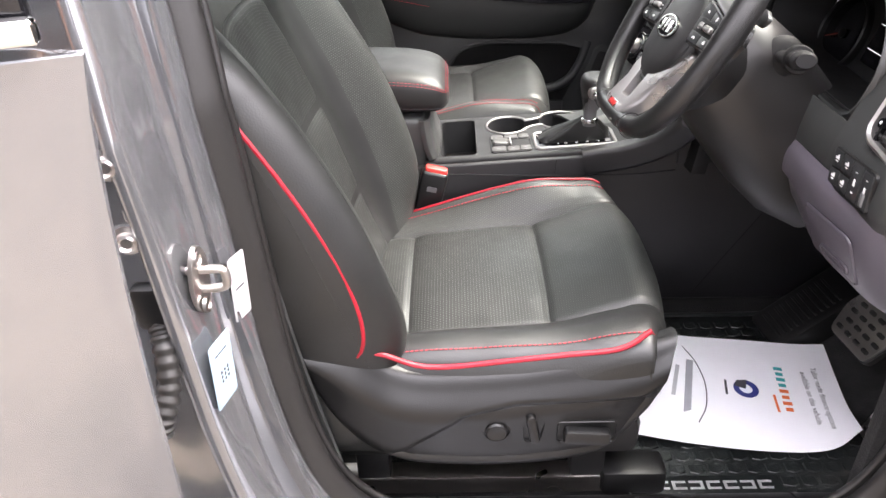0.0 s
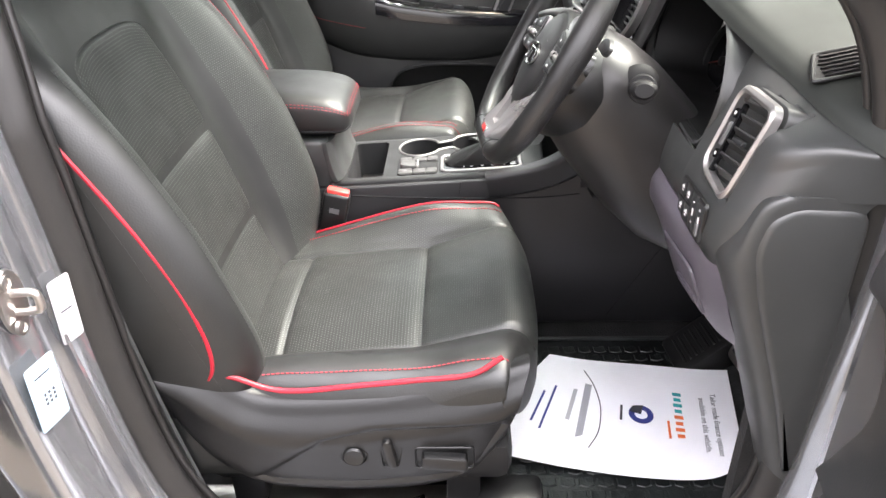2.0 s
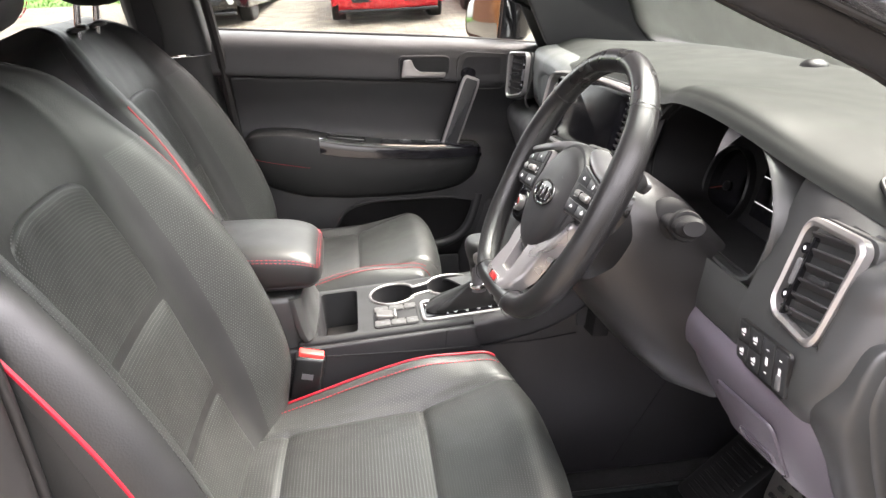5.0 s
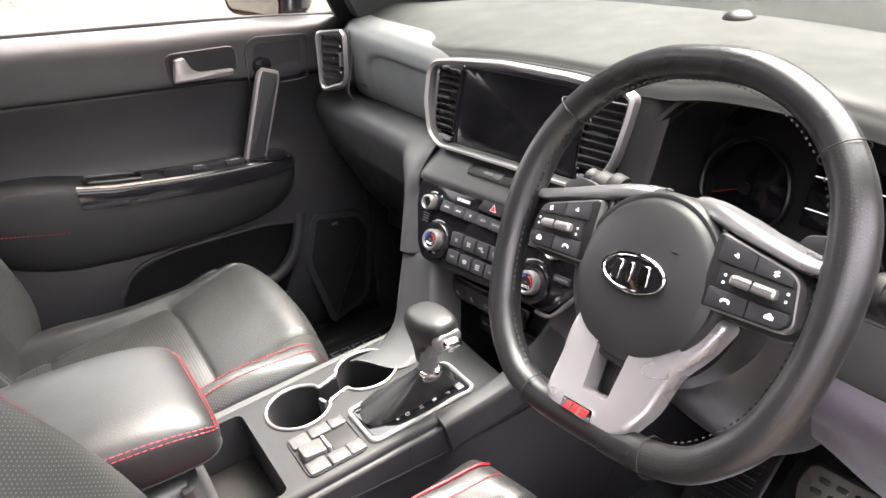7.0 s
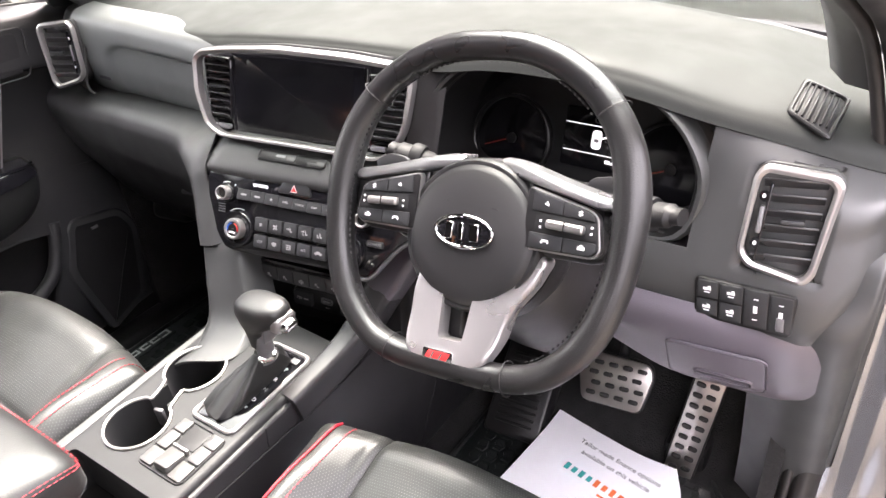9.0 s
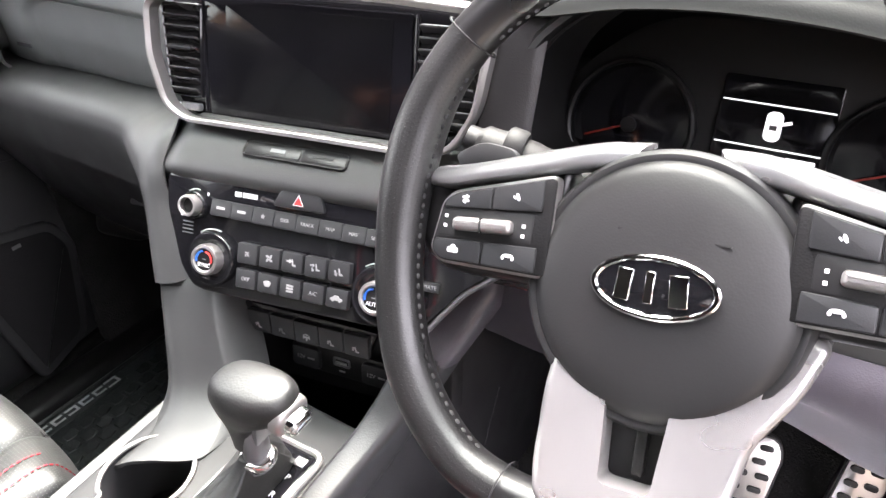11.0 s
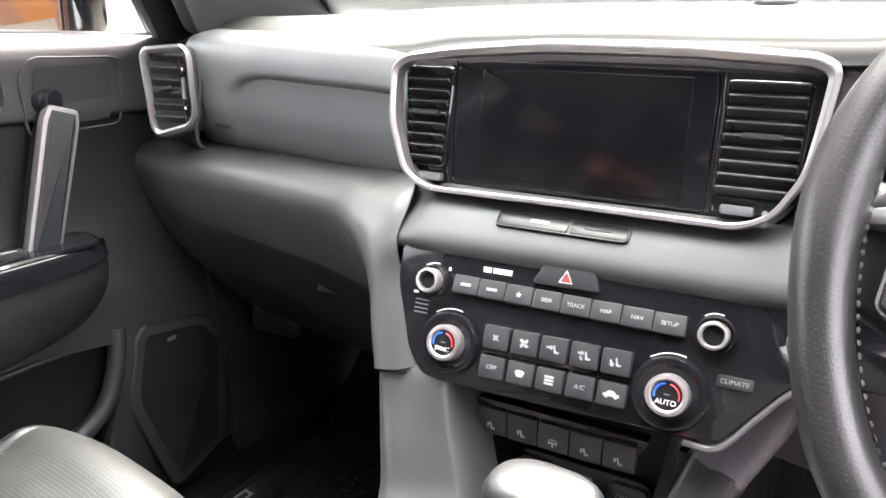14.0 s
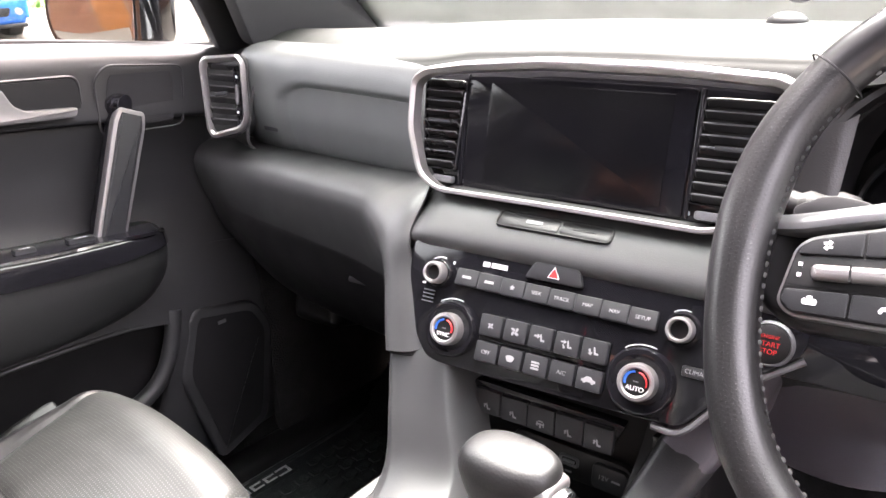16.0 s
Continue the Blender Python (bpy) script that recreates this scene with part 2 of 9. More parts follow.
def grid_uv(g):
    du = np.linalg.norm(np.diff(g, axis=0), axis=2)
    dv = np.linalg.norm(np.diff(g, axis=1), axis=2)
    u = np.concatenate([[0], np.cumsum(du.mean(1))])
    v = np.concatenate([[0], np.cumsum(dv.mean(0))])
    return [(a, b) for a in u for b in v]


def normals(g):
    n = np.cross(np.gradient(g, axis=0), np.gradient(g, axis=1))
    return n / np.maximum(np.linalg.norm(n, axis=2, keepdims=True), 1e-9)


def sheet(name, g, mat, parent, label="", thick=0.004, flip=False):
    """A smooth sheet of real thickness; the front is on the side of u x v, or the other one with flip."""
    nu, nv = g.shape[:2]
    n = normals(g) * (-1 if flip else 1)
    back = g - n * thick
    verts = np.concatenate([g.reshape(-1, 3), back.reshape(-1, 3)])
    f = grid_faces(nu, nv)
    k = nu * nv
    front = [q[::-1] for q in f] if flip else f
    rear = [tuple(i + k for i in q[::-1]) for q in front]
    rim = [i * nv for i in range(nu)] + [(nu - 1) * nv + j for j in range(1, nv)]
    rim += [i * nv + nv - 1 for i in range(nu - 2, -1, -1)] + [j for j in range(nv - 2, 0, -1)]
    if flip:
        rim = rim[::-1]
    side = [(rim[i], rim[(i + 1) % len(rim)], rim[(i + 1) % len(rim)] + k, rim[i] + k) for i in range(len(rim))]
    side = [s[::-1] for s in side]
    uv = grid_uv(g)
    return raw(name, verts, front + rear + side, mat, parent, label, uv + uv)


def tube(name, pts, r, mat, parent, label="", closed=False, n=8, steps=0, flat=1.0):
    p = spline(pts, steps or len(pts) * 6, closed) if steps != -1 else np.array(pts, float)
    k = len(p)
    t = np.roll(p, -1, 0) - np.roll(p, 1, 0) if closed else np.gradient(p, axis=0)
    t /= np.maximum(np.linalg.norm(t, axis=1, keepdims=True), 1e-9)
    up = np.array([0, 0, 1.0]) if abs(t[0][2]) < 0.9 else np.array([0, 1.0, 0])
    verts = []
    a = np.cross(t[0], up)
    for i in range(k):
        a = a - t[i] * (a @ t[i])
        a /= np.linalg.norm(a)
        b = np.cross(t[i], a)
        rr = r[i * len(r) // k] if isinstance(r, (list, tuple)) else r
        for j in range(n):
            w = 2 * math.pi * j / n
            verts.append(p[i] + rr * (math.cos(w) * a + flat * math.sin(w) * b))
    f = [(i * n + j, i * n + (j + 1) % n, ((i + 1) % k) * n + (j + 1) % n, ((i + 1) % k) * n + j) for i in range(k if closed else k - 1) for j in range(n)]
    if not closed:
        f += [tuple(range(n))[::-1], tuple((k - 1) * n + j for j in range(n))]
    f = [q[::-1] for q in f]
    return raw(name, verts, f, mat, parent, label)


def dashes(name, pts, mat, parent, label="", length=0.0045, gap=0.0018, r=0.0010):
    """A row of short stitches along a curve, one mesh."""
    p = spline(pts, max(len(pts) * 12, 60))
    s = np.concatenate([[0], np.cumsum(np.linalg.norm(np.diff(p, axis=0), axis=1))])
    at = lambda q: np.array([np.interp(q, s, p[:, i]) for i in range(3)])
    verts, faces = [], []
    q = 0.0
    while q + length < s[-1]:
        a, b = at(q), at(q + length)
        d = (b - a) / max(np.linalg.norm(b - a), 1e-9)
        c = np.cross(d, (0.3, 0.5, 0.81))
        c /= np.linalg.norm(c)
        e = np.cross(d, c)
        k = len(verts)
        for x, w in ((a, 0.5), (a * 0.7 + b * 0.3, 1), (a * 0.3 + b * 0.7, 1), (b, 0.5)):
            verts += [x + r * w * (math.cos(h) * c + math.sin(h) * e) for h in (0, 2.09, 4.19)]
        for i in range(3):
            for j in range(3):
                faces.append((k + i * 3 + j, k + i * 3 + (j + 1) % 3, k + i * 3 + 3 + (j + 1) % 3, k + i * 3 + 3 + j))
        q += length + gap
    ob = raw(name, verts, faces, mat, parent, label)
    return tagged(ob, kind="stuff")


def rrect(w, h, r, n=5, cx=0.0, cy=0.0):
    r = min(r, w / 2 - 1e-5, h / 2 - 1e-5)
    out = []
    for sx, sy, a in ((1, 1, 0), (-1, 1, 90), (-1, -1, 180), (1, -1, 270)):
        for i in range(n + 1):
            t = radians(a + 90 * i / n)
            out.append((cx + sx * (w / 2 - r) + r * math.cos(t), cy + sy * (h / 2 - r) + r * math.sin(t)))
    return out


def rounded(pts, r, n=4):
    """A polygon (counter-clockwise) with its corners rounded by r."""
    out, k = [], len(pts)
    for i in range(k):
        a, b, c = (Vector((*pts[(i + j) % k][:2], 0)) for j in (-1, 0, 1))
        u, v = (a - b), (c - b)
        q = min(r, u.length * 0.45, v.length * 0.45)
        u, v = b + u.normalized() * q, b + v.normalized() * q
        for j in range(n + 1):
            t = j / n
            p = u * (1 - t) ** 2 + b * 2 * t * (1 - t) + v * t * t
            out.append((p.x, p.y))
    return out


def inset(o, d):
    k, out = len(o), []
    for i in range(k):
        a, b, c = (Vector((*o[(i + j) % k], 0)) for j in (-1, 0, 1))
        e, f = (b - a), (c - b)
        n = Vector((-e.y, e.x, 0)).normalized() + Vector((-f.y, f.x, 0)).normalized()
        n = n.normalized() if n.length > 1e-6 else Vector((0, 0, 0))
        out.append((b.x + n.x * d, b.y + n.y * d))
    return out


def slab(name, o, depth, m, mat, parent, label="", bevel=0.001, z0=0.0, dome=0.0, n=2):
    """A plate of outline o (counter-clockwise) on the plane m, depth thick, with a rounded front edge."""
    loops = [[(x, y, z0) for x, y in o], [(x, y, z0 + depth - bevel) for x, y in o]]
    for i in range(1, n + 1):
        a = math.pi / 2 * i / n
        loops.append([(x, y, z0 + depth - bevel + bevel * math.sin(a)) for x, y in inset(o, bevel * (1 - math.cos(a)))])
    k = len(o)
    if dome:
        cx, cy = sum(p[0] for p in o) / k, sum(p[1] for p in o) / k
        top = loops[-1]
        for s in (0.8, 0.5, 0.2):
            loops.append([(cx + (x - cx) * s, cy + (y - cy) * s, z + dome * (1 - s * s)) for x, y, z in top])
    verts = [m @ Vector(p) for lp in loops for p in lp]
    f = [(i * k + j, i * k + (j + 1) % k, (i + 1) * k + (j + 1) % k, (i + 1) * k + j) for i in range(len(loops) - 1) for j in range(k)]
    f += [tuple(range(k))[::-1], tuple((len(loops) - 1) * k + j for j in range(k))]
    return raw(name, verts, f, mat, parent, label)


def ring(name, o, inner, depth, m, mat, parent, label="", bevel=0.001, z0=0.0):
    """A frame between two outlines with the same number of points."""
    b = bevel
    loops = [[(x, y, z0) for x, y in inner], [(x, y, z0 + depth - b) for x, y in inner], [(x, y, z0 + depth) for x, y in inset(inner, -b)],
             [(x, y, z0 + depth) for x, y in inset(o, b)], [(x, y, z0 + depth - b) for x, y in o], [(x, y, z0) for x, y in o]]
    k = len(o)
    verts = [m @ Vector(p) for lp in loops for p in lp]
    f = [(((i + 1) % 6) * k + j, ((i + 1) % 6) * k + (j + 1) % k, i * k + (j + 1) % k, i * k + j) for i in range(6) for j in range(k)]
    return raw(name, verts, f, mat, parent, label)


def box(name, size, m, mat, parent, label="", r=0.003, seg=2):
    bm = bmesh.new()
    bmesh.ops.create_cube(bm, size=1, matrix=Matrix.Diagonal((*size, 1)))
    if r:
        bmesh.ops.bevel(bm, geom=bm.edges[:], offset=r, segments=seg, affect="EDGES", profile=0.5)
    bm.transform(m)
    return part(name, bm, mat, parent, label)


def lathe(name, prof, m, mat, parent, label="", n=32):
    """prof: (radius, height) from the base to the top."""
    verts = [m @ Vector((r * math.cos(2 * math.pi * j / n), r * math.sin(2 * math.pi * j / n), z)) for r, z in prof for j in range(n)]
    f = [(i * n + j, i * n + (j + 1) % n, (i + 1) * n + (j + 1) % n, (i + 1) * n + j) for i in range(len(prof) - 1) for j in range(n)]
    f += [tuple(range(n))[::-1], tuple((len(prof) - 1) * n + j for j in range(n))]
    return raw(name, verts, f, mat, parent, label)


def words(name, text, size, m, mat, parent, label="", depth=0.0004, align="CENTER", stretch=1.0, shear=0.0):
    cu = bpy.data.curves.new(name, "FONT")
    cu.body, cu.size, cu.extrude, cu.align_x, cu.align_y, cu.shear = text, size, depth, align, "CENTER", shear
    tmp = bpy.data.objects.new("tmp", cu)
    me = bpy.data.meshes.new_from_object(tmp)
    bpy.data.objects.remove(tmp)
    bpy.data.curves.remove(cu)
    me.transform(m @ Matrix.Diagonal((stretch, 1, 1, 1)))
    return link(name, me, mat, parent, label, smooth=False)


def sweep(name, path, section, mat, parent, label="", closed=False):
    """section(i, k) gives a closed loop of 3D points for each step of the path."""
    loops = [section(i) for i in range(len(path))]
    n, k = len(loops[0]), len(loops)
    verts = [p for lp in loops for p in lp]
    f = [(i * n + j, i * n + (j + 1) % n, ((i + 1) % k) * n + (j + 1) % n, ((i + 1) % k) * n + j) for i in range(k if closed else k - 1) for j in range(n)]
    if not closed:
        f += [tuple(range(n))[::-1], tuple((k - 1) * n + j for j in range(n))]
    return raw(name, verts, f, mat, parent, label)


def at_grid(g, fu, fv):
    """A point of a dense grid at the fractions fu, fv."""
    i, j = fu * (g.shape[0] - 1), fv * (g.shape[1] - 1)
    a, b = min(int(i), g.shape[0] - 2), min(int(j), g.shape[1] - 2)
    x, y = i - a, j - b
    return g[a, b] * (1 - x) * (1 - y) + g[a + 1, b] * x * (1 - y) + g[a, b + 1] * (1 - x) * y + g[a + 1, b + 1] * x * y


def carve(ob, cutters):
    """Cut closed shapes out of a mesh and drop the cutters."""
    for c in cutters:
        md = ob.modifiers.new("cut", "BOOLEAN")
        md.object, md.operation, md.solver = c, "DIFFERENCE", "EXACT"
    dg = bpy.context.evaluated_depsgraph_get()
    me = bpy.data.meshes.new_from_object(ob.evaluated_get(dg))
    ob.modifiers.clear()
    ob.data = me
    me.polygons.foreach_set("use_smooth", [True] * len(me.polygons))
    me.set_sharp_from_angle(angle=radians(35))
    for c in cutters:
        bpy.data.objects.remove(c)


MID = 1.365  # the car's middle, in y


# ---- car body round the driver's opening ----
# The opening's edge, x and z, from the roof down the middle pillar, along the sill and up the windscreen pillar.
RIMLINE = [(-0.262, 1.47), (-0.25, 1.36), (-0.238, 1.25), (-0.226, 1.165), (-0.216, 1.06), (-0.208, 0.93), (-0.198, 0.78), (-0.174, 0.64), (-0.126, 0.545), (-0.03, 0.487), (0.12, 0.472),
           (0.30, 0.469), (0.44, 0.475), (0.53, 0.512), (0.578, 0.60), (0.59, 0.74), (0.603, 0.90), (0.606, 1.03), (0.597, 1.140), (0.568, 1.214), (0.513, 1.264), (0.399, 1.320), (0.294, 1.374), (0.135, 1.445),
           (0.03, 1.485), (-0.10, 1.50), (-0.20, 1.50)]
RIMDENSE = spline(RIMLINE, 220, closed=True)
RIMMID = np.array([0.19, 0.95])


def lean(z):
    """How far the side of the car leans in above the belt line."""
    return max(z - 1.12, 0) * 0.22


def rim_section(offsets, front=None):
    """Points round the opening; front: other offsets for the windscreen pillar, blended in."""
    t = np.roll(RIMDENSE, -1, 0) - np.roll(RIMDENSE, 1, 0)
    t /= np.linalg.norm(t, axis=1, keepdims=True)
    out = np.stack([t[:, 1], -t[:, 0]], 1)
    flip = np.sign(((RIMDENSE - RIMMID) * out).sum(1))[:, None]
    out = out * np.where(flip == 0, 1, flip)
    rows = []
    for i in range(len(RIMDENSE)):
        z = RIMDENSE[i][1]
        k = min(max((z - 1.10) / 0.10, 0), 1) * min(max(RIMDENSE[i][0] / 0.15, 0), 1) if front else 0
        prof = [(o * (1 - k) + p * k, y * (1 - k) + q * k) for (o, y), (p, q) in zip(offsets, front)] if k else offsets
        rows.append([(*(RIMDENSE[i] + out[i] * o)[:1], y + lean(z), (RIMDENSE[i] + out[i] * o)[1]) for o, y in prof])
    return rows


car = thing("car_body", (0, MID, 0), "grey metallic car body with its driver's doorway open", "car", kind="structure")


def rim_loop(name, offsets, mat, label="", dense=4, front=None):
    rows = rim_section(*[[tuple(p) for p in spline(o, len(offsets) * dense)] for o in (offsets, front) if o])
    n = len(rows[0])
    verts = [p for r in rows for p in r]
    k = len(rows)
    f = [(i * n + j, ((i + 1) % k) * n + j, ((i + 1) % k) * n + j + 1, i * n + j + 1) for i in range(k) for j in range(n - 1)]
    return raw(name, verts, f, mat, car, label)


rim_loop("door_frame", [(0.006, 0.70), (0.010, 0.674), (0.016, 0.656), (0.026, 0.641), (0.034, 0.628), (0.038, 0.610), (0.042, 0.594), (0.048, 0.580), (0.056, 0.575), (0.064, 0.578), (0.070, 0.592), (0.074, 0.618), (0.078, 0.650), (0.12, 0.66)], PAINT,
         "grey painted door frame flange", front=[(0.006, 0.70), (0.010, 0.685), (0.012, 0.670), (0.015, 0.655), (0.018, 0.645), (0.022, 0.637), (0.027, 0.631), (0.032, 0.630), (0.037, 0.634), (0.045, 0.642), (0.054, 0.652), (0.063, 0.664), (0.072, 0.680), (0.086, 0.735)])
rim_loop("door_seal", [(0.010, 0.698), (-0.002, 0.699), (-0.010, 0.693), (-0.011, 0.684), (-0.005, 0.676), (0.003, 0.671), (0.012, 0.668), (0.015, 0.674)], RUBBER, "black rubber weather seal")
rim_loop("inner_seal_lip", [(0.004, 0.712), (-0.006, 0.713), (-0.012, 0.707), (-0.010, 0.701), (-0.002, 0.700)], RUBBER)

# middle pillar behind the rear edge of the doorway
zs = [0.36, 0.55, 0.75, 0.95, 1.15, 1.35, 1.55]
px = [-0.19, -0.225, -0.262, -0.288, -0.305, -0.325, -0.345]
rows = []
for z, x in zip(zs, px):
    k = lean(z)
    rows.append([(x + 0.06, 0.640 + k, z), (x + 0.02, 0.650 + k, z), (x - 0.04, 0.655 + k, z), (x - 0.10, 0.655 + k, z), (x - 0.13, 0.66 + k, z), (x - 0.14, 0.69 + k, z), (x - 0.14, 0.71 + k, z)])
sheet("middle_pillar", skin(rows, 40, 30), PAINT, car, "grey painted middle pillar", flip=False)
rows = [[(x - 0.10, 0.70 + lean(z), z), (x - 0.02, 0.712 + lean(z), z), (x + 0.06, 0.715 + lean(z), z), (x + 0.085, 0.705 + lean(z), z)] for z, x in zip(zs, px)]
sheet("pillar_trim", skin(rows, 30, 12), SOFT, car, "black inner pillar trim", flip=True)

# sill with its black scuff plate
for a, b, name in ((-0.25, -0.026, "scuff_plate"), (-0.022, 0.48, "scuff_plate"), (0.484, 0.62, "scuff_plate")):
    rows = [[(x, y, z) for y, z in ((0.752, 0.440), (0.748, 0.450), (0.742, 0.478), (0.731, 0.500), (0.712, 0.507), (0.696, 0.498), (0.688, 0.475))] for x in np.linspace(a, b, 6)]
    sheet(name, skin(rows, 12, 24), HARD, car, "black plastic sill cover", flip=True)
rows = [[(x, y, z) for y, z in ((0.60, 0.43), (0.50, 0.42), (0.455, 0.40), (0.44, 0.33), (0.46, 0.24), (0.52, 0.20))] for x in np.linspace(-1.3, 0.75, 8)]
sheet("side_skirt", skin(rows, 10, 24), PAINT, car, "grey painted sill", flip=True)

# floor, bulkhead, tunnel sides, seat rails area
rows = [[(x, y, z) for y in (0.74, 1.0, 1.25, MID, 1.48, 1.73, 2.0)] for x, z in ((-1.2, 0.44), (-0.5, 0.44), (0.0, 0.44), (0.45, 0.445), (0.68, 0.46), (0.80, 0.54), (0.90, 0.68), (0.94, 0.90))]
sheet("floor", skin(rows, 60, 30), CARPET, car, "black carpeted car floor", thick=0.02)
rows = [[(0.97, y, z) for z in (0.4, 0.8, 1.15)] for y in (0.6, 1.365, 2.13)]
sheet("bulkhead", skin(rows, 10, 10), DEEP, car, "", thick=0.02)

box("far_post", (0.46, 0.03, 0.80), pose(0.86, 2.115, 0.80), PAINT, car, "grey far front post", r=0.01)
box("far_sill", (1.3, 0.16, 0.14), pose(0.1, 2.12, 0.42), CARPET, car, "black far sill", r=0.03, seg=3)
box("far_sill_trim", (2.4, 0.075, 0.09), pose(-0.25, 2.0165, 0.428), HARD, car, "black sill trim along the far door", r=0.018, seg=3)

box("pillar_foot", (0.34, 0.05, 0.24), pose(-0.36, 0.752, 0.53), SOFT, car, "black pillar foot trim", r=0.015, seg=2)
# roof with headlining, tail, far side pillars
xs = [(-2.2, 1.38), (-1.8, 1.52), (-1.2, 1.60), (-0.6, 1.625), (-0.1, 1.60), (0.12, 1.555)]
rows = [[(x, MID + w, z - 0.10 * (abs(w) / 0.62) ** 3) for w in (-0.62, -0.4, 0, 0.4, 0.62)] for x, z in xs]
sheet("roof", skin(rows, 40, 24), PAINT, car, "grey painted roof", thick=0.01)
rows = [[(x, MID + w, z - 0.02 - 0.09 * (abs(w) / 0.61) ** 3) for w in (-0.60, -0.4, 0, 0.4, 0.60)] for x, z in xs]
sheet("headlining", skin(rows, 40, 24), FABRIC, car, "black roof lining", flip=True)
for s in (-1, 1):
    drop, fall = (0.09, 0.9) if s > 0 else (0.068, 0.25)
    rows = [[(x, MID + s * (0.60 + d), z - drop - d * fall) for d in (0, 0.03, 0.06)] for x, z in xs]
    sheet("roof_rail", skin(rows, 40, 8), PAINT, car, "", flip=s < 0, thick=0.006)
# windscreen pillars
for s in (1,):
    path = [(0.04, 1.50), (0.2, 1.435), (0.4, 1.345), (0.58, 1.255), (0.76, 1.155), (0.9, 1.07)]
    rows = []
    for x, z in path:
        w = 0.615 + max(1.50 - z, 0) * 0.30
        rows.append([(x - 0.03, MID + s * (w - 0.055), z - 0.015), (x, MID + s * (w - 0.075), z + 0.01), (x + 0.045, MID + s * (w - 0.065), z + 0.045), (x + 0.06, MID + s * (w - 0.02), z + 0.055),
                     (x + 0.045, MID + s * (w + 0.02), z + 0.035), (x + 0.01, MID + s * (w + 0.028), z + 0.0), (x - 0.03, MID + s * (w + 0.012), z - 0.035)])
    g = skin(rows, 40, 36)
    sheet("windscreen_pillar", g[:, 12:], PAINT, car, "grey painted windscreen pillar", flip=s > 0)
    sheet("windscreen_pillar_trim", g[:, :13], SOFT, car, "dark grey pillar trim", flip=s > 0)
    tube("windscreen_moulding", [at_grid(g, f, 0.52) + (0.004, 0, 0.004) for f in np.linspace(0, 1, 12)], 0.009, RUBBER, car)
# driver-side windscreen pillar: inner trim from the seal to the glass, painted outside
sec = rim_section([(0.004, 0.712), (0.010, 0.735), (0.030, 0.752), (0.055, 0.758), (0.085, 0.745)])
up_front = [i for i in range(len(RIMDENSE)) if RIMDENSE[i][0] > 0.02 and RIMDENSE[i][1] > 1.17]
sheet("windscreen_pillar_trim", np.array([sec[i] for i in up_front]), SOFT, car, "dark grey pillar trim", flip=True)
sec = rim_section([(0.0145, 0.656), (0.0315, 0.627), (0.0335, 0.629), (0.085, 0.738)])
tube("windscreen_moulding", [tuple(sec[i][3]) for i in up_front[::4]], 0.006, RUBBER, car)
tube("jamb_joint", [tuple(sec[i][0]) for i in up_front[::4]], 0.0035, RUBBER, car, "dark joint along the pillar")
tube("drip_moulding", [tuple(sec[i][1]) for i in up_front[::4]], 0.0045, RUBBER, car, "black edge moulding along the pillar")
# far pillar inside: broad trim between door glass and windscreen
slab("far_pillar_cover", rounded([(0.560, 1.125), (0.84, 1.125), (0.62, 1.345), (0.40, 1.445), (0.36, 1.425), (0.470, 1.320)], 0.015), 0.03, plane((0, 2.045, 0), (1, 0, 0), (0, -0.22, 1)) @ pose(0, 0, 0), SOFT, car, "dark far pillar trim", bevel=0.008, z0=-0.23)
# tail: side glass frames, hatch, parcel shelf, rear bench
for s in (-1, 1):
    rows = [[(x, MID + s * w, z) for w, z in ((0.80, 0.3), (0.86, 0.6), (0.86, 0.9), (0.79, 1.12))] for x in (-2.6, -2.0, -1.35)]
    sheet("rear_quarter", skin(rows, 16, 16), PAINT, car, "grey painted rear quarter", flip=s > 0, thick=0.12)
    rows = [[(x + dx, MID + s * w, z) for w, z, dx in ((0.79, 1.10, 0), (0.73, 1.3, 0.12), (0.64, 1.5, 0.25))] for x in (-2.1, -1.95, -1.75)]
    sheet("rear_pillar", skin(rows, 12, 12), SOFT, car, "", flip=s > 0, thick=0.06)
rows = [[(-2.62 + 0.0, MID + w, z) for z in (0.35, 0.7, 1.08)] for w in (-0.84, 0, 0.84)]
sheet("tailgate", skin(rows, 10, 10), PAINT, car, "", flip=True, thick=0.08)
box("parcel_shelf", (0.7, 1.4, 0.03), pose(-2.2, MID, 1.03), HARD, car)

# windscreen and bonnet
rows = [[(0.92 - 0.14 * (w / 0.70) ** 2, MID + w, 1.155) for w in (-0.70, -0.45, 0, 0.45, 0.70)], [(0.50 - 0.12 * (w / 0.64) ** 2, MID + w * 0.93, 1.39) for w in (-0.70, -0.45, 0, 0.45, 0.70)],
        [(0.14 - 0.09 * (w / 0.58) ** 2, MID + w * 0.86, 1.56 - 0.06 * (abs(w) / 0.7) ** 3) for w in (-0.70, -0.45, 0, 0.45, 0.70)]]
ws = sheet("windscreen", skin(rows, 24, 24), SCREENPANE, car, "clear windscreen glass", flip=True)
ws.visible_shadow = False
rows = [[(x, MID + w, z - 0.10 * (abs(w) / 0.8) ** 3) for w in (-0.82, -0.5, 0, 0.5, 0.82)] for x, z in ((0.98, 1.09), (1.3, 1.08), (1.7, 1.03), (2.0, 0.92))]
sheet("bonnet", skin(rows, 16, 20), PAINT, car, "grey painted bonnet")
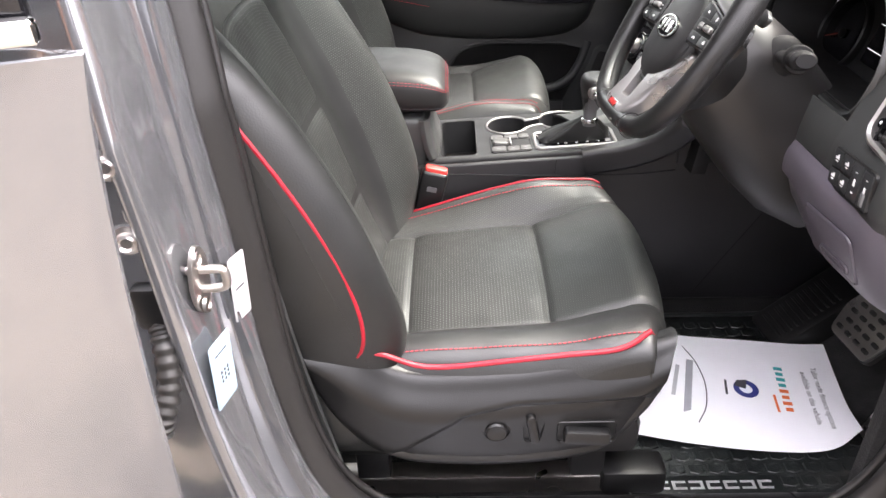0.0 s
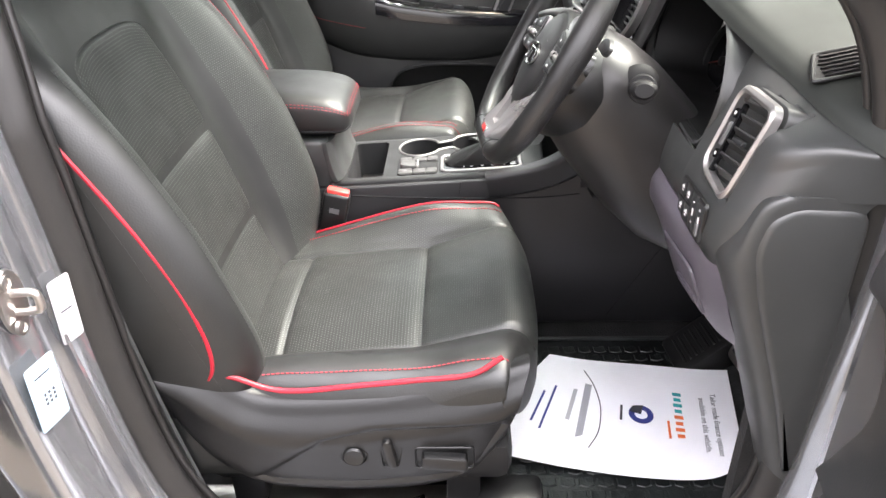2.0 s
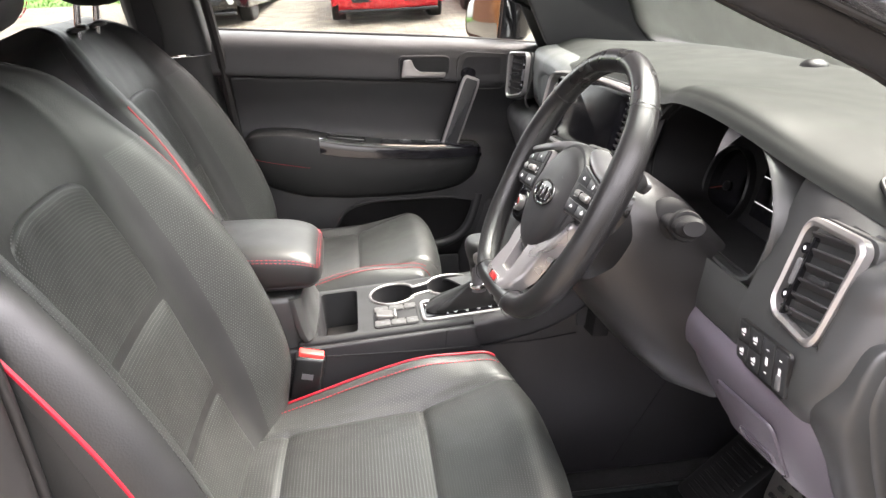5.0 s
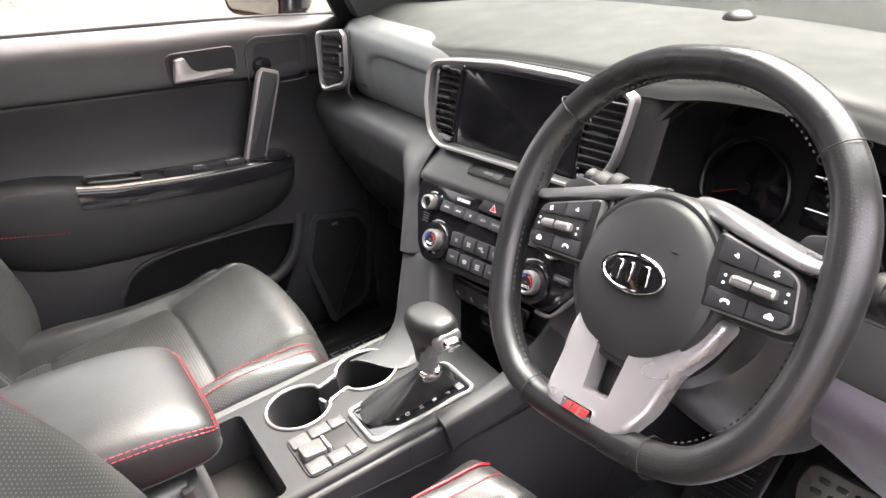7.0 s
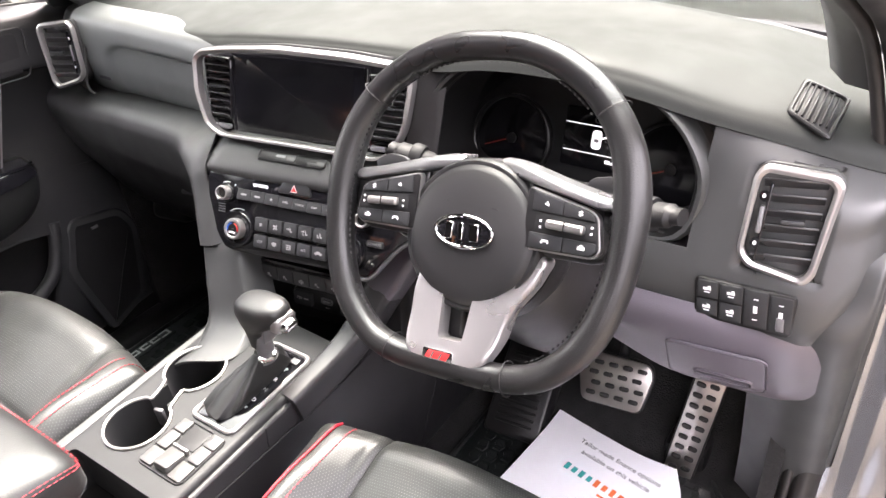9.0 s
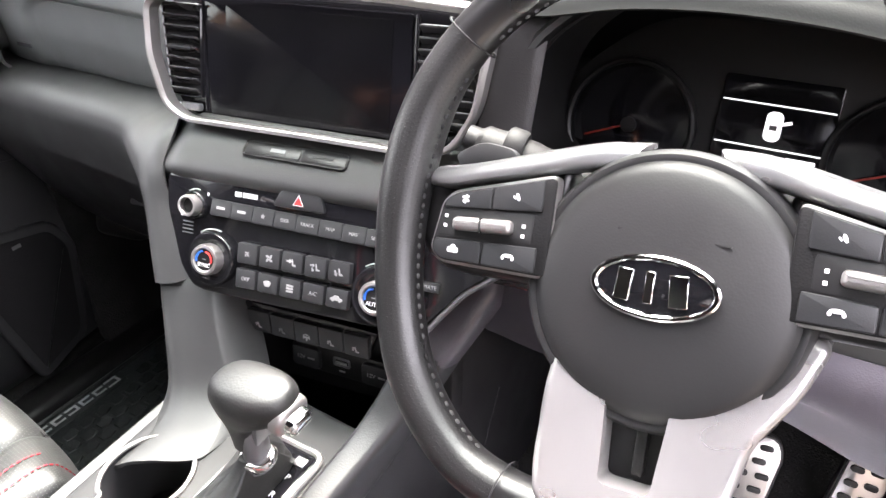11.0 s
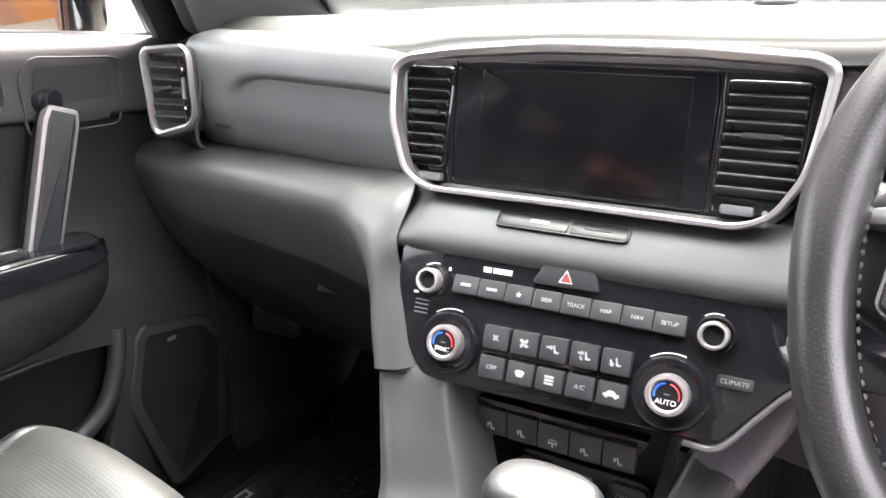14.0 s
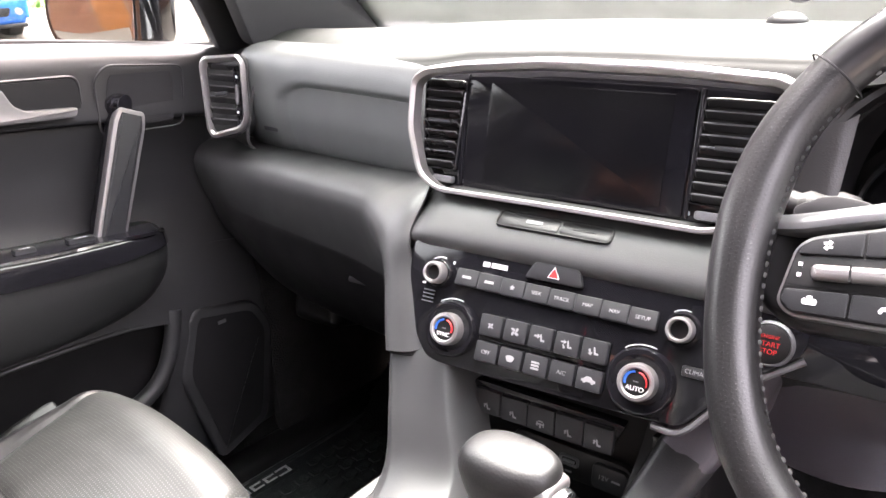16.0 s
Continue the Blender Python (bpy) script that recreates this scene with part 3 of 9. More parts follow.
sheet("scuttle", skin([[(x, MID + w, z - 0.04 * (abs(w) / 0.7) ** 2) for w in (-0.76, 0, 0.76)] for x, z in ((0.93, 1.14), (1.0, 1.10), (1.06, 1.085))], 10, 16), HARD, car, "black wiper cowl")

# ---- ground ----
def rise(y):
    return 0.065 * max(y - 3.0, 0.0)


GROUNDROWS = [[(x, y, rise(min(y, 26))) for x in (-400, -60, -12, 0, 12, 60, 400)] for y in (-400, -60, -6, 3, 6, 12, 26, 60, 400)]
PAVING = material("tan_block_paving", (0.085, 0.071, 0.054), 0.85, grain=0.4, grain_size=0.02, vary=0.3, vary_size=0.4)
verts = [p for r in GROUNDROWS for p in r]
ground = raw("ground", verts, [q[::-1] for q in grid_faces(9, 7)], PAVING, None, "tan block-paved driveway", smooth=False)
tagged(ground, "tan block-paved driveway, dry", "paving", kind="structure")


# ---- seats ----
def seat(dx, cy, side, label, dz=0.0, fr=0.0, flare=1.0):
    """A front seat; side +1 has the console at greater y. dx moves it back or forth."""
    o = thing("bucket_seat", (dx, cy, 0.46), label, "car seat", "front seats")
    fl = side > 0
    lat = [(-0.258, -0.115), (-0.268, -0.06), (-0.265, -0.005), (-0.245, 0.033), (-0.208, 0.042), (-0.168, 0.020), (-0.145, 0.0), (-0.075, 0.010), (0, 0.013)]
    lat = lat + [(-w, h) for w, h in lat[-2:4:-1]] + [(0.198, 0.046), (0.224, 0.030), (0.236, -0.01), (0.238, -0.06), (0.230, -0.115)]
    st = [(-0.20, 0.690), (-0.12, 0.708), (-0.04, 0.722), (0.05, 0.731), (0.143, 0.741), (0.225, 0.765), (0.272, 0.776), (0.303, 0.754), (0.314, 0.695), (0.300, 0.61)]
    st = [(x, z - 0.012) for x, z in st]
    k_out = [1.2, 1.2, 1.0, 0.6, 0.35, -0.2, -0.5, -0.6, 0.1, 0.1] if flare < 1 else [0.9 * flare, 1.25 * flare, 1.25 * flare, 1.1 * flare, 0.95 * flare, 0.65 * flare, 0.40 * flare, 0.25 * flare, 0.15, 0.1]
    k_in = [0.0, 0.05, 0.25, 0.7, 1.0, 0.45, 0.1, 0.0, 0.0, 0.0]
    rows = [[(x + dx + (fr if x > 0.2 else 0) - ((0.02 * (abs(w) / 0.26) ** 2 if x < 0.29 else 0.046 * (abs(w) / 0.26) ** 3) if x > 0.2 else 0), cy + side * w,
              max(z + dz + (h * (ko if w < -0.10 else ki if w > 0.10 else 1) if h > 0 else h) - (0.050 * min(max(-w - 0.178, 0) / 0.06, 1) if flare < 1 else 0), 0.60 + (0.115 * min(abs(w) / 0.255, 1) ** 3 if x > 0.24 else 0))) for (x, z), ko, ki in zip(st, k_out, k_in)] for w, h in lat]
    m = 8
    g = skin(rows, 16 * m + 1, 9 * 20 + 1)
    xx = g[:, :, 0] - dx
    w = (g[:, :, 1] - cy) * side
    for s in (-0.062, 0.141):
        g[:, :, 2] -= (0.0045 * np.exp(-(((xx - s) / 0.0045) ** 2)) + 0.003 * np.exp(-(((xx - s) / 0.016) ** 2))) * np.clip((0.155 - abs(w)) / 0.02, 0, 1)
    for s in (-0.145, 0.145):
        g[:, :, 2] -= 0.007 * np.exp(-(((w - s) / 0.004) ** 2)) * (xx < 0.30)
    # slow wrinkles
    for i in range(g.shape[0]):
        for j in range(g.shape[1]):
            p = Vector(g[i, j])
            g[i, j, 2] += 0.0014 * noise.noise(p * 14) + 0.0004 * noise.noise(p * 60)
    a, b = 6 * m, 10 * m
    sheet("cushion_insert", g[a:b + 1, :81], PERF, o, "black perforated leather insert", flip=fl)
    sheet("cushion_front", g[a:b + 1, 80:], FINE, o, "black leather front pad", flip=fl)
    sheet("cushion_bolster", g[2 * m:a + 1], LEATHER, o, "", flip=fl)
    sheet("cushion_bolster", g[b:14 * m + 1], FINE, o, "", flip=fl)
    sheet("cushion_side", g[:2 * m + 1], LEATHER, o, "", flip=fl)
    sheet("cushion_side", g[14 * m:], LEATHER, o, "", flip=fl)
    for s in (-0.062, 0.141):
        js = [int(abs(xx[i] - s).argmin()) for i in range(a + 2, b - 1, 3)]
        tube("seam", [g[i, jj] + (0, 0, -0.0004) for i, jj in zip(range(a + 2, b - 1, 3), js)], 0.0012, SEAM, o, n=5)
    up = np.array([0, 0, 0.0015])
    edge = [(-0.108, 0.778), (-0.083, 0.773), (-0.042, 0.755), (0.0, 0.752), (0.072, 0.760), (0.142, 0.768), (0.211, 0.777), (0.250, 0.793)]
    tube("piping", [(x + dx + (fr if x > 0.2 else 0), cy - side * (0.2615 - (0.014 if x > 0.24 else 0)), z + dz - (0.115 if flare < 1 else 0)) for x, z in edge], 0.0034, REDPIPE, o, "red leather piping")
    if side > 0:
        tube("piping", [at_grid(g, 12.45 / 16, f) + (0, 0, 0.002) for f in np.linspace(0.12, 0.70, 14)], 0.0019, REDPIPE, o, "red leather piping")
    else:
        dashes("stitching", [at_grid(g, 12.45 / 16, f) + up for f in np.linspace(0.12, 0.80, 16)], REDTHREAD, o, "red stitching")
    for c in (3.25 / 16, 11.7 / 16):
        dashes("stitching", [at_grid(g, c, f) + up for f in np.linspace(0.12, 0.70, 16)], REDTHREAD, o, "red stitching")
    # backrest
    lat = [(-0.94, -0.15), (-1.01, -0.07), (-1.02, 0.012), (-0.955, 0.055), (-0.83, 0.058), (-0.66, 0.010), (-0.545, -0.018), (-0.28, -0.028), (0, -0.030)]
    lat = lat + [(-a_, d) for a_, d in lat[-2::-1]]
    bk = [(-0.10, 0.70, 0.245, 0.5, 1.0), (-0.118, 0.77, 0.258, 1.0, 1.0), (-0.145, 0.86, 0.266, 1.1, 1.0), (-0.176, 0.95, 0.266, 1.05, 0.97), (-0.212, 1.04, 0.262, 0.9, 0.94), (-0.236, 1.095, 0.258, 0.75, 0.88),
          (-0.252, 1.130, 0.254, 0.6, 0.74), (-0.264, 1.152, 0.248, 0.5, 0.72), (-0.290, 1.195, 0.234, 0.35, 0.80), (-0.320, 1.236, 0.205, 0.25, 0.9), (-0.352, 1.262, 0.150, 0.15, 1.0), (-0.40, 1.272, 0.13, 0.1, 1.0), (-0.44, 1.25, 0.13, 0.1, 1.0)]
    rows = []
    for k, (f, d) in enumerate(lat):
        r = []
        for x, z, hw, kd, q in bk:
            ff = f
            dd = d * min(kd, 1.1) if d > -0.05 else d
            r.append((x + dx + dd * 0.94, cy + side * ff * hw, z + dd * 0.34))
        rows.append(r)
    g = skin(rows, 16 * m + 1, 12 * 10 + 1)
    w = (g[:, :, 1] - cy) * side
    fwd = np.array([0.94, 0, 0.34])
    j = np.arange(g.shape[1])
    for i in range(g.shape[0]):
        for jj in range(g.shape[1]):
            p = Vector(g[i, jj])
            g[i, jj] += fwd * (0.0013 * noise.noise(p * 13 + Vector((3, 1, 7))))
    sheet("back_panel", g[5 * m:11 * m + 1], LEATHER, o, "smooth black leather back", flip=fl)

    def arch(sx, top, w0):
        """Height fraction of the insert's rounded top at sx (-1 to 1)."""
        k = max(abs(sx) - (1 - w0), 0) / w0
        return top - 0.085 * (1 - math.sqrt(max(1 - k * k, 0)))

    def lay(name, v0, v1, label, round_top=False):
        ins = np.zeros((41, 49, 3))
        for i in range(41):
            sx = -1 + i / 20
            vt = arch(sx, v1, 0.75) if round_top else v1
            for q in range(49):
                t = q / 48
                v = v0 + (vt - v0) * t
                wide = 1.74 - 0.30 * max(v - 0.30, 0) / 0.25
                near_edge = min((1 - abs(sx)) * 0.14, t * (vt - v0) * 0.7, (1 - t) * (vt - v0) * 0.7)
                lift = 0.0052 * (1 - math.exp(-(near_edge / 0.008) ** 1.3)) - 0.0012
                ins[i, q] = at_grid(g, 0.5 + sx * wide / 16, v) + fwd * lift
        sheet(name, ins, PERF, o, label, flip=fl)
        return ins

    lay("back_insert", 0.0, 0.124, "black perforated leather insert")
    lay("back_insert", 0.128, 0.262, "black perforated leather insert")
    top_in = lay("back_insert", 0.266, 0.540, "black perforated leather insert", True)
    tube("seam", [p for p in top_in[0]][4::3] + [p for p in top_in[::3, -1]][1:-1] + [p for p in top_in[-1]][::-1][:-4:3], 0.0020, SEAM, o, n=6)
    for p, q in ((2 * m, 5 * m), (11 * m, 14 * m)):
        e = 3.5 * m if p < 8 * m else 12.5 * m
        e = int(e)
        sheet("back_bolster", g[p:e + 1, :66], LEATHER if p < 8 * m else FINE, o, "", flip=fl)
        sheet("back_bolster", g[e:q + 1, :66], FINE if p < 8 * m else LEATHER, o, "", flip=fl)
        sheet("shoulder", g[p:q + 1, 65:], LEATHER, o, "", flip=fl)
    sheet("back_side", g[:2 * m + 1], LEATHER, o, "", flip=fl)
    sheet("back_side", g[14 * m:], LEATHER, o, "", flip=fl)
    up = fwd * 0.0015
    for col in (5, 11):
        tube("seam", [at_grid(g, col / 16, f) - fwd * 0.0003 for f in np.linspace(0.0, 0.62, 20)], 0.0016, SEAM, o, n=6)
    edge = [(-0.262, 1.165), (-0.243, 1.132), (-0.222, 1.096), (-0.198, 1.047), (-0.173, 1.010), (-0.148, 0.963), (-0.124, 0.909), (-0.111, 0.852), (-0.108, 0.809), (-0.117, 0.774)]
    flank = g[int(1.3 * m):int(3.3 * m)].reshape(-1, 3)
    near_pts = np.array([flank[np.hypot(flank[:, 0] - x - dx, flank[:, 2] - z).argmin()] for x, z in spline(edge, 24)])
    tt = np.linspace(0, 1, 24)
    even = np.stack([np.polyval(np.polyfit(tt, near_pts[:, c], 4), tt) for c in range(3)], 1)
    tube("piping", [p + (0.001, -side * 0.002, 0) for p in even], 0.0030, REDPIPE, o, "red leather piping")
    dashes("stitching", [p + (-0.011, -side * 0.0012, -0.004) for p in even], REDTHREAD, o, "red stitching")
    tube("piping", [at_grid(g, 12.9 / 16, f) + fwd * 0.002 for f in np.linspace(0.05, 0.52, 18)], 0.0034, REDPIPE, o, "red leather piping")
    nb = normals(g)
    nb = nb * np.sign((nb[8 * m] * fwd).sum(1).mean())
    for c, f1 in ((2.95 / 16, 0.60), (12.5 / 16, 0.52), (13.35 / 16, 0.52)):
        dashes("stitching", [at_grid(g, c, f) + at_grid(nb, c, f) * 0.0012 for f in np.linspace(0.03, f1, 18)], REDTHREAD, o, "red stitching")
    for c in (2.2 / 16, 13.8 / 16):
        tube("shoulder_seam", [at_grid(g, c + (0.5 - c) * 0.0, f) for f in np.linspace(0.52, 0.80, 10)], 0.0016, SEAM, o, n=6)
    # back shell and foam body
    rows = [[(x + dx - 0.13, cy + side * f * hw * 0.98, z - 0.045) for f in (-1, -0.5, 0, 0.5, 1)] for x, z, hw, kd, q in bk[:-2]]
    sheet("back_shell", skin(rows, 40, 20), HARD, o, "black plastic seat back", flip=not fl)

    # headrest on two posts
    hx, hz = dx - 0.315, 1.395
    loops = []
    for i in range(25):
        f = -1 + 2 * i / 24
        k = (1 - abs(f) ** 5.0) ** 0.35 if abs(f) < 1 else 0.05
        k = max(k, 0.06)
        lift = 0.022 * f * f
        loops.append([(hx + 0.055 * k * math.copysign(abs(math.cos(t)) ** 0.75, math.cos(t)) - 0.02 * f * f - 0.14 * (0.085 * k * math.sin(t)), cy + 0.150 * f,
                       hz + lift * 0.5 + 0.090 * k * math.copysign(abs(math.sin(t)) ** 0.8, math.sin(t))) for t in np.linspace(0, 2 * math.pi, 29)[:-1]])
    n = 28
    verts = [p for lp in loops for p in lp]
    f = [(i * n + q, (i + 1) * n + q, (i + 1) * n + (q + 1) % n, i * n + (q + 1) % n) for i in range(24) for q in range(n)]
    f += [tuple(range(n)), tuple(24 * n + q for q in range(n))[::-1]]
    raw("headrest", verts, f, LEATHER, o, "black leather headrest")
    for s in (-1, 1):
        c = 0.62 * s
        pts = []
        for q in np.linspace(-0.35, 0.62, 16):
            i = 12 + 12 * c
            t = q * math.pi
            a0, a1 = loops[int(i)], loops[min(int(i) + 1, 24)]
            idx = int((t / (2 * math.pi) * n) % n)
            pts.append(np.array(a0[idx]) * (1 - i % 1) + np.array(a1[idx]) * (i % 1) + (0.0015, 0, 0))
        for off in (-0.004, 0.004):
            dashes("stitching", [p + (0.0, off, 0) for p in pts], REDTHREAD, o, "red stitching")
    for s in (-1, 1):
        tube("headrest_post", [(hx - 0.012, cy + s * 0.056, 1.33), (hx - 0.018, cy + s * 0.056, 1.29), (hx - 0.025, cy + s * 0.056, 1.24)], 0.0065, CHROME, o, "chrome headrest post", n=12)
        lathe("post_sleeve", [(0.021, 0), (0.021, 0.006), (0.017, 0.010), (0.010, 0.011), (0.0, 0.011)], pose(hx - 0.022, cy + s * 0.056, 1.262, 0, -12, 0), HARD, o)

    # plastic side trim, on the door side
    top = [(-0.195, 0.790), (-0.150, 0.789), (-0.122, 0.777), (-0.077, 0.744), (-0.028, 0.733), (0.071, 0.736), (0.165, 0.748), (0.240, 0.764), (0.286, 0.778)]
    bot = [(-0.178, 0.740), (-0.155, 0.668), (-0.118, 0.617), (-0.067, 0.586), (0.0, 0.577), (0.072, 0.574), (0.150, 0.580), (0.206, 0.600), (0.244, 0.655)]
    tz = dz - (0.078 if flare < 1 else 0)
    top, bot = [(x, z + tz) for x, z in top], [(x, z + tz) for x, z in bot]
    rows = []
    for q, (yo, inn) in enumerate(((0.235, 0.03), (0.248, 0.0), (0.258, 0.03), (0.266, 0.12), (0.277, 0.24), (0.281, 0.34), (0.280, 0.45), (0.278, 0.62), (0.275, 0.80), (0.266, 0.93), (0.250, 1.0), (0.225, 1.0))):
        rows.append([(t[0] * (1 - inn) + u[0] * inn + dx, cy - side * (yo - 0.014 * ((ti - 4) / 4) ** 2), t[1] * (1 - inn) + u[1] * inn) for ti, (t, u) in enumerate(zip(top, bot))])
    g = skin(rows, 110, 140)
    # the sunk field round the switches: how far each point lies inside its outline
    field = [(-0.085, 0.612), (0.012, 0.688), (0.080, 0.703), (0.252, 0.712), (0.258, 0.700), (0.222, 0.622), (0.195, 0.606), (0.060, 0.594), (-0.06, 0.602)]
    deep = np.full(g.shape[:2], 1.0)
    for (x0, z0), (x1, z1) in zip(field, field[1:] + field[:1]):
        deep = np.minimum(deep, ((g[:, :, 0] - dx - x0) * (z1 - z0) - (g[:, :, 2] - tz - z0) * (x1 - x0)) / math.hypot(x1 - x0, z1 - z0))
    g[:, :, 1] += side * 0.0055 * np.clip(deep / 0.007, 0, 1)
    trim = sheet("side_trim", g, HARD, o, "black plastic seat side panel", flip=fl)
    if side > 0:
        def face(x, z):
            return plane((x + dx, cy - side * 0.2745, z), (1, 0, 0), (0, 0.06, 1))
        # lumbar button, recline lever and cushion lever
        mm = face(0.058, 0.655)
        lathe("lumbar_switch", [(0.0185, -0.004), (0.0185, 0.003), (0.0165, 0.004), (0.0155, 0.0015), (0.0145, 0.001), (0.0145, 0.006), (0.0125, 0.0085), (0.0, 0.0075)], mm, HARD, trim, "round black rocker button", 36)
        mm = face(0.106, 0.662)
        ring("switch_recess", rounded([(0.010, -0.028), (0.016, 0.005), (0.004, 0.028), (-0.016, 0.028), (-0.012, -0.028)], 0.006), rounded([(0.0085, -0.0265), (0.0145, 0.005), (0.003, 0.0265), (-0.0145, 0.0265), (-0.0105, -0.0265)], 0.005), 0.003, mm, HARD, trim)
        slab("recline_switch", rrect(0.013, 0.046, 0.006), 0.013, mm @ pose(-0.001, 0, 0, 0, 0, 10), HARD, trim, "black recline lever", bevel=0.004)
        mm = face(0.176, 0.650)
        ring("switch_recess", rrect(0.078, 0.036, 0.006), rrect(0.074, 0.032, 0.005), 0.003, mm, HARD, trim)
        slab("cushion_switch", rrect(0.060, 0.021, 0.005), 0.014, mm @ pose(0, -0.003, 0, 0, 0, -4), HARD, trim, "black cushion lever", bevel=0.004)
    # runners and frame under the cushion
    for s in (-1, 1):
        box("seat_runner", (0.52, 0.035, 0.035), pose(dx + 0.05, cy + s * 0.19, 0.468), STEEL, o, "dark steel seat runner", r=0.004)
        box("runner_cover", (0.10, 0.055, 0.05), pose(dx + 0.27, cy + s * 0.19, 0.475), HARD, o, "", r=0.012)
    box("seat_pan", (0.44, 0.44, 0.07), pose(dx + 0.05, cy, 0.575 + dz), DEEP, o, "", r=0.02)
    for sx in (-0.12, 0.2):
        for s in (-1, 1):
            box("seat_bracket", (0.05, 0.03, 0.09), pose(dx + sx, cy + s * 0.19, 0.525), DEEP, o, "", r=0.004)
    return o


seat(0.0, 0.985, 1, "black leather front seat with red piping and power switches")
seat(-0.085, 1.725, -1, "black leather front seat with red piping beside the console", 0.024, 0.006, 0.45)

# rear bench, seen in the gap behind the front seats
bench = thing("rear_bench", (-1.2, MID, 0.45), "black leather rear seat bench", "car seat")
rows = [[(x, MID + w, z) for w in (-0.62, -0.4, 0, 0.4, 0.62)] for x, z in ((-1.05, 0.62), (-1.08, 0.72), (-1.25, 0.74), (-1.45, 0.72))]
sheet("bench_cushion", skin(rows, 20, 24), LEATHER, bench)
rows = [[(x, MID + w, z) for w in (-0.62, -0.4, 0, 0.4, 0.62)] for x, z in ((-1.42, 0.70), (-1.46, 0.9), (-1.58, 1.1), (-1.66, 1.16), (-1.74, 1.14))]
sheet("bench_back", skin(rows, 20, 24), LEATHER, bench)
box("bench_base", (0.5, 1.24, 0.2), pose(-1.3, MID, 0.54), CARPET, bench, r=0.02)
for w in (-0.4, 0.0, 0.4):
    box("rear_headrest", (0.09, 0.24, 0.13), pose(-1.69, MID + w, 1.235), LEATHER, bench, "black leather headrest", r=0.03, seg=3)
    for s in (-1, 1):
        tube("headrest_post", [(-1.68, MID + w + s * 0.05, 1.13), (-1.69, MID + w + s * 0.05, 1.19)], 0.006, CHROME, bench, steps=4)


# ---- dashboard ----
dash = thing("dashboard", (0.7, MID, 0.75), "black soft-touch dashboard with silver-framed vents and screen", "dashboard")
LIP = [(0.64, 0.615, 1.10), (0.70, 0.575, 1.118), (0.78, 0.550, 1.140), (0.86, 0.528, 1.160), (0.94, 0.506, 1.184), (1.02, 0.498, 1.193), (1.10, 0.503, 1.188), (1.18, 0.514, 1.172), (1.28, 0.520, 1.168), (1.40, 0.508, 1.168),
       (1.52, 0.494, 1.163), (1.60, 0.500, 1.153), (1.75, 0.512, 1.145), (1.90, 0.518, 1.140), (2.03, 0.545, 1.136), (2.08, 0.58, 1.132)]
rows = []
for y, x, z in LIP:
    w = abs(y - MID) / 0.70
    end = 0.95 - 0.15 * w * w
    fall = 0.030 * min(max((0.85 - y) / 0.13, 0), 1) ** 1.3
    rows.append([(x - 0.003, y, z - 0.018), (x + 0.006, y, z - 0.006), (x + 0.028, y, z + 0.002), (x + (end - x) * 0.3, y, max(z, 1.150) * 0.5 + 0.586 - fall), (x + (end - x) * 0.62, y, 1.166 - 0.02 * w**3 - fall), (x + (end - x) * 0.80, y, 1.166 - 0.03 * w**3 - fall * 0.7), (x + (end - x) * 0.9, y, 1.157 - 0.03 * w**3), (end, y, 1.150 - 0.03 * w**3)])
DTOP = skin(rows, 121, 60)
sheet("dash_top", DTOP, DASHTOP, dash, "black grained dashboard top")


def on_top(x, y):
    d = np.hypot(DTOP[:, :, 0] - x, DTOP[:, :, 1] - y)
    return DTOP[np.unravel_index(d.argmin(), d.shape)]


for off in (0.0, 0.006):
    seam = [(0.535, 1.93), (0.548, 1.75), (0.564, 1.55), (0.572, 1.38), (0.566, 1.23), (0.545, 1.06), (0.549, 0.936), (0.566, 0.874), (0.577, 0.812)]
    tube("dash_crease", [on_top(x + off, y) + (0, 0, 0.0002) for x, y in spline(seam, 40)], 0.0009, SEAM, dash, "moulded crease line", n=5)
# light sensor dome near the windscreen
sen = thing("light_sensor", (0.836, 1.345, 1.162), "small black dome sensor on the dashboard top", "sensor")
lathe("dome", [(0.024, -0.004), (0.024, 0.002), (0.021, 0.008), (0.014, 0.013), (0.006, 0.015), (0, 0.0155)], Matrix.Translation(on_top(0.836, 1.345)), HARD, sen)

# passenger fascia above the lip
rows = [[(x, y, z) for x, z in ((0.560 + d, 1.1515), (0.536 + d, 1.150), (0.518 + d, 1.1455), (0.509 + d, 1.136), (0.5045 + d, 1.118), (0.503 + d, 1.09), (0.503 + d, 1.06), (0.510 + d, 1.03), (0.524 + d, 1.008))] for y, d in ((1.545, -0.022), (1.60, -0.014), (1.66, -0.007), (1.78, 0.0), (1.90, 0.004), (1.945, 0.008), (1.972, 0.012))]
AP = skin(rows, 90, 110)
# the airbag field lies a little deeper, with a rounded end
qy, qz = np.maximum(AP[:, :, 1] - 1.80, 0) / 0.075, np.maximum(AP[:, :, 2] - 1.085, 0) / 0.030
AP[:, :, 0] += 0.0045 * np.clip((1.0 - np.sqrt(qy ** 2 + qz ** 2)) * 6, 0, 1)
# paler than the dash round it: sky reflection painted into the colour
sheet("airbag_panel", AP, BAGSKIN, dash, "smooth airbag panel, pale sky sheen in its colour", flip=True)
box("airbag_mark", (0.0012, 0.030, 0.005), pose(0.5045, 1.90, 1.045), KEY, dash, "embossed wording", r=0)

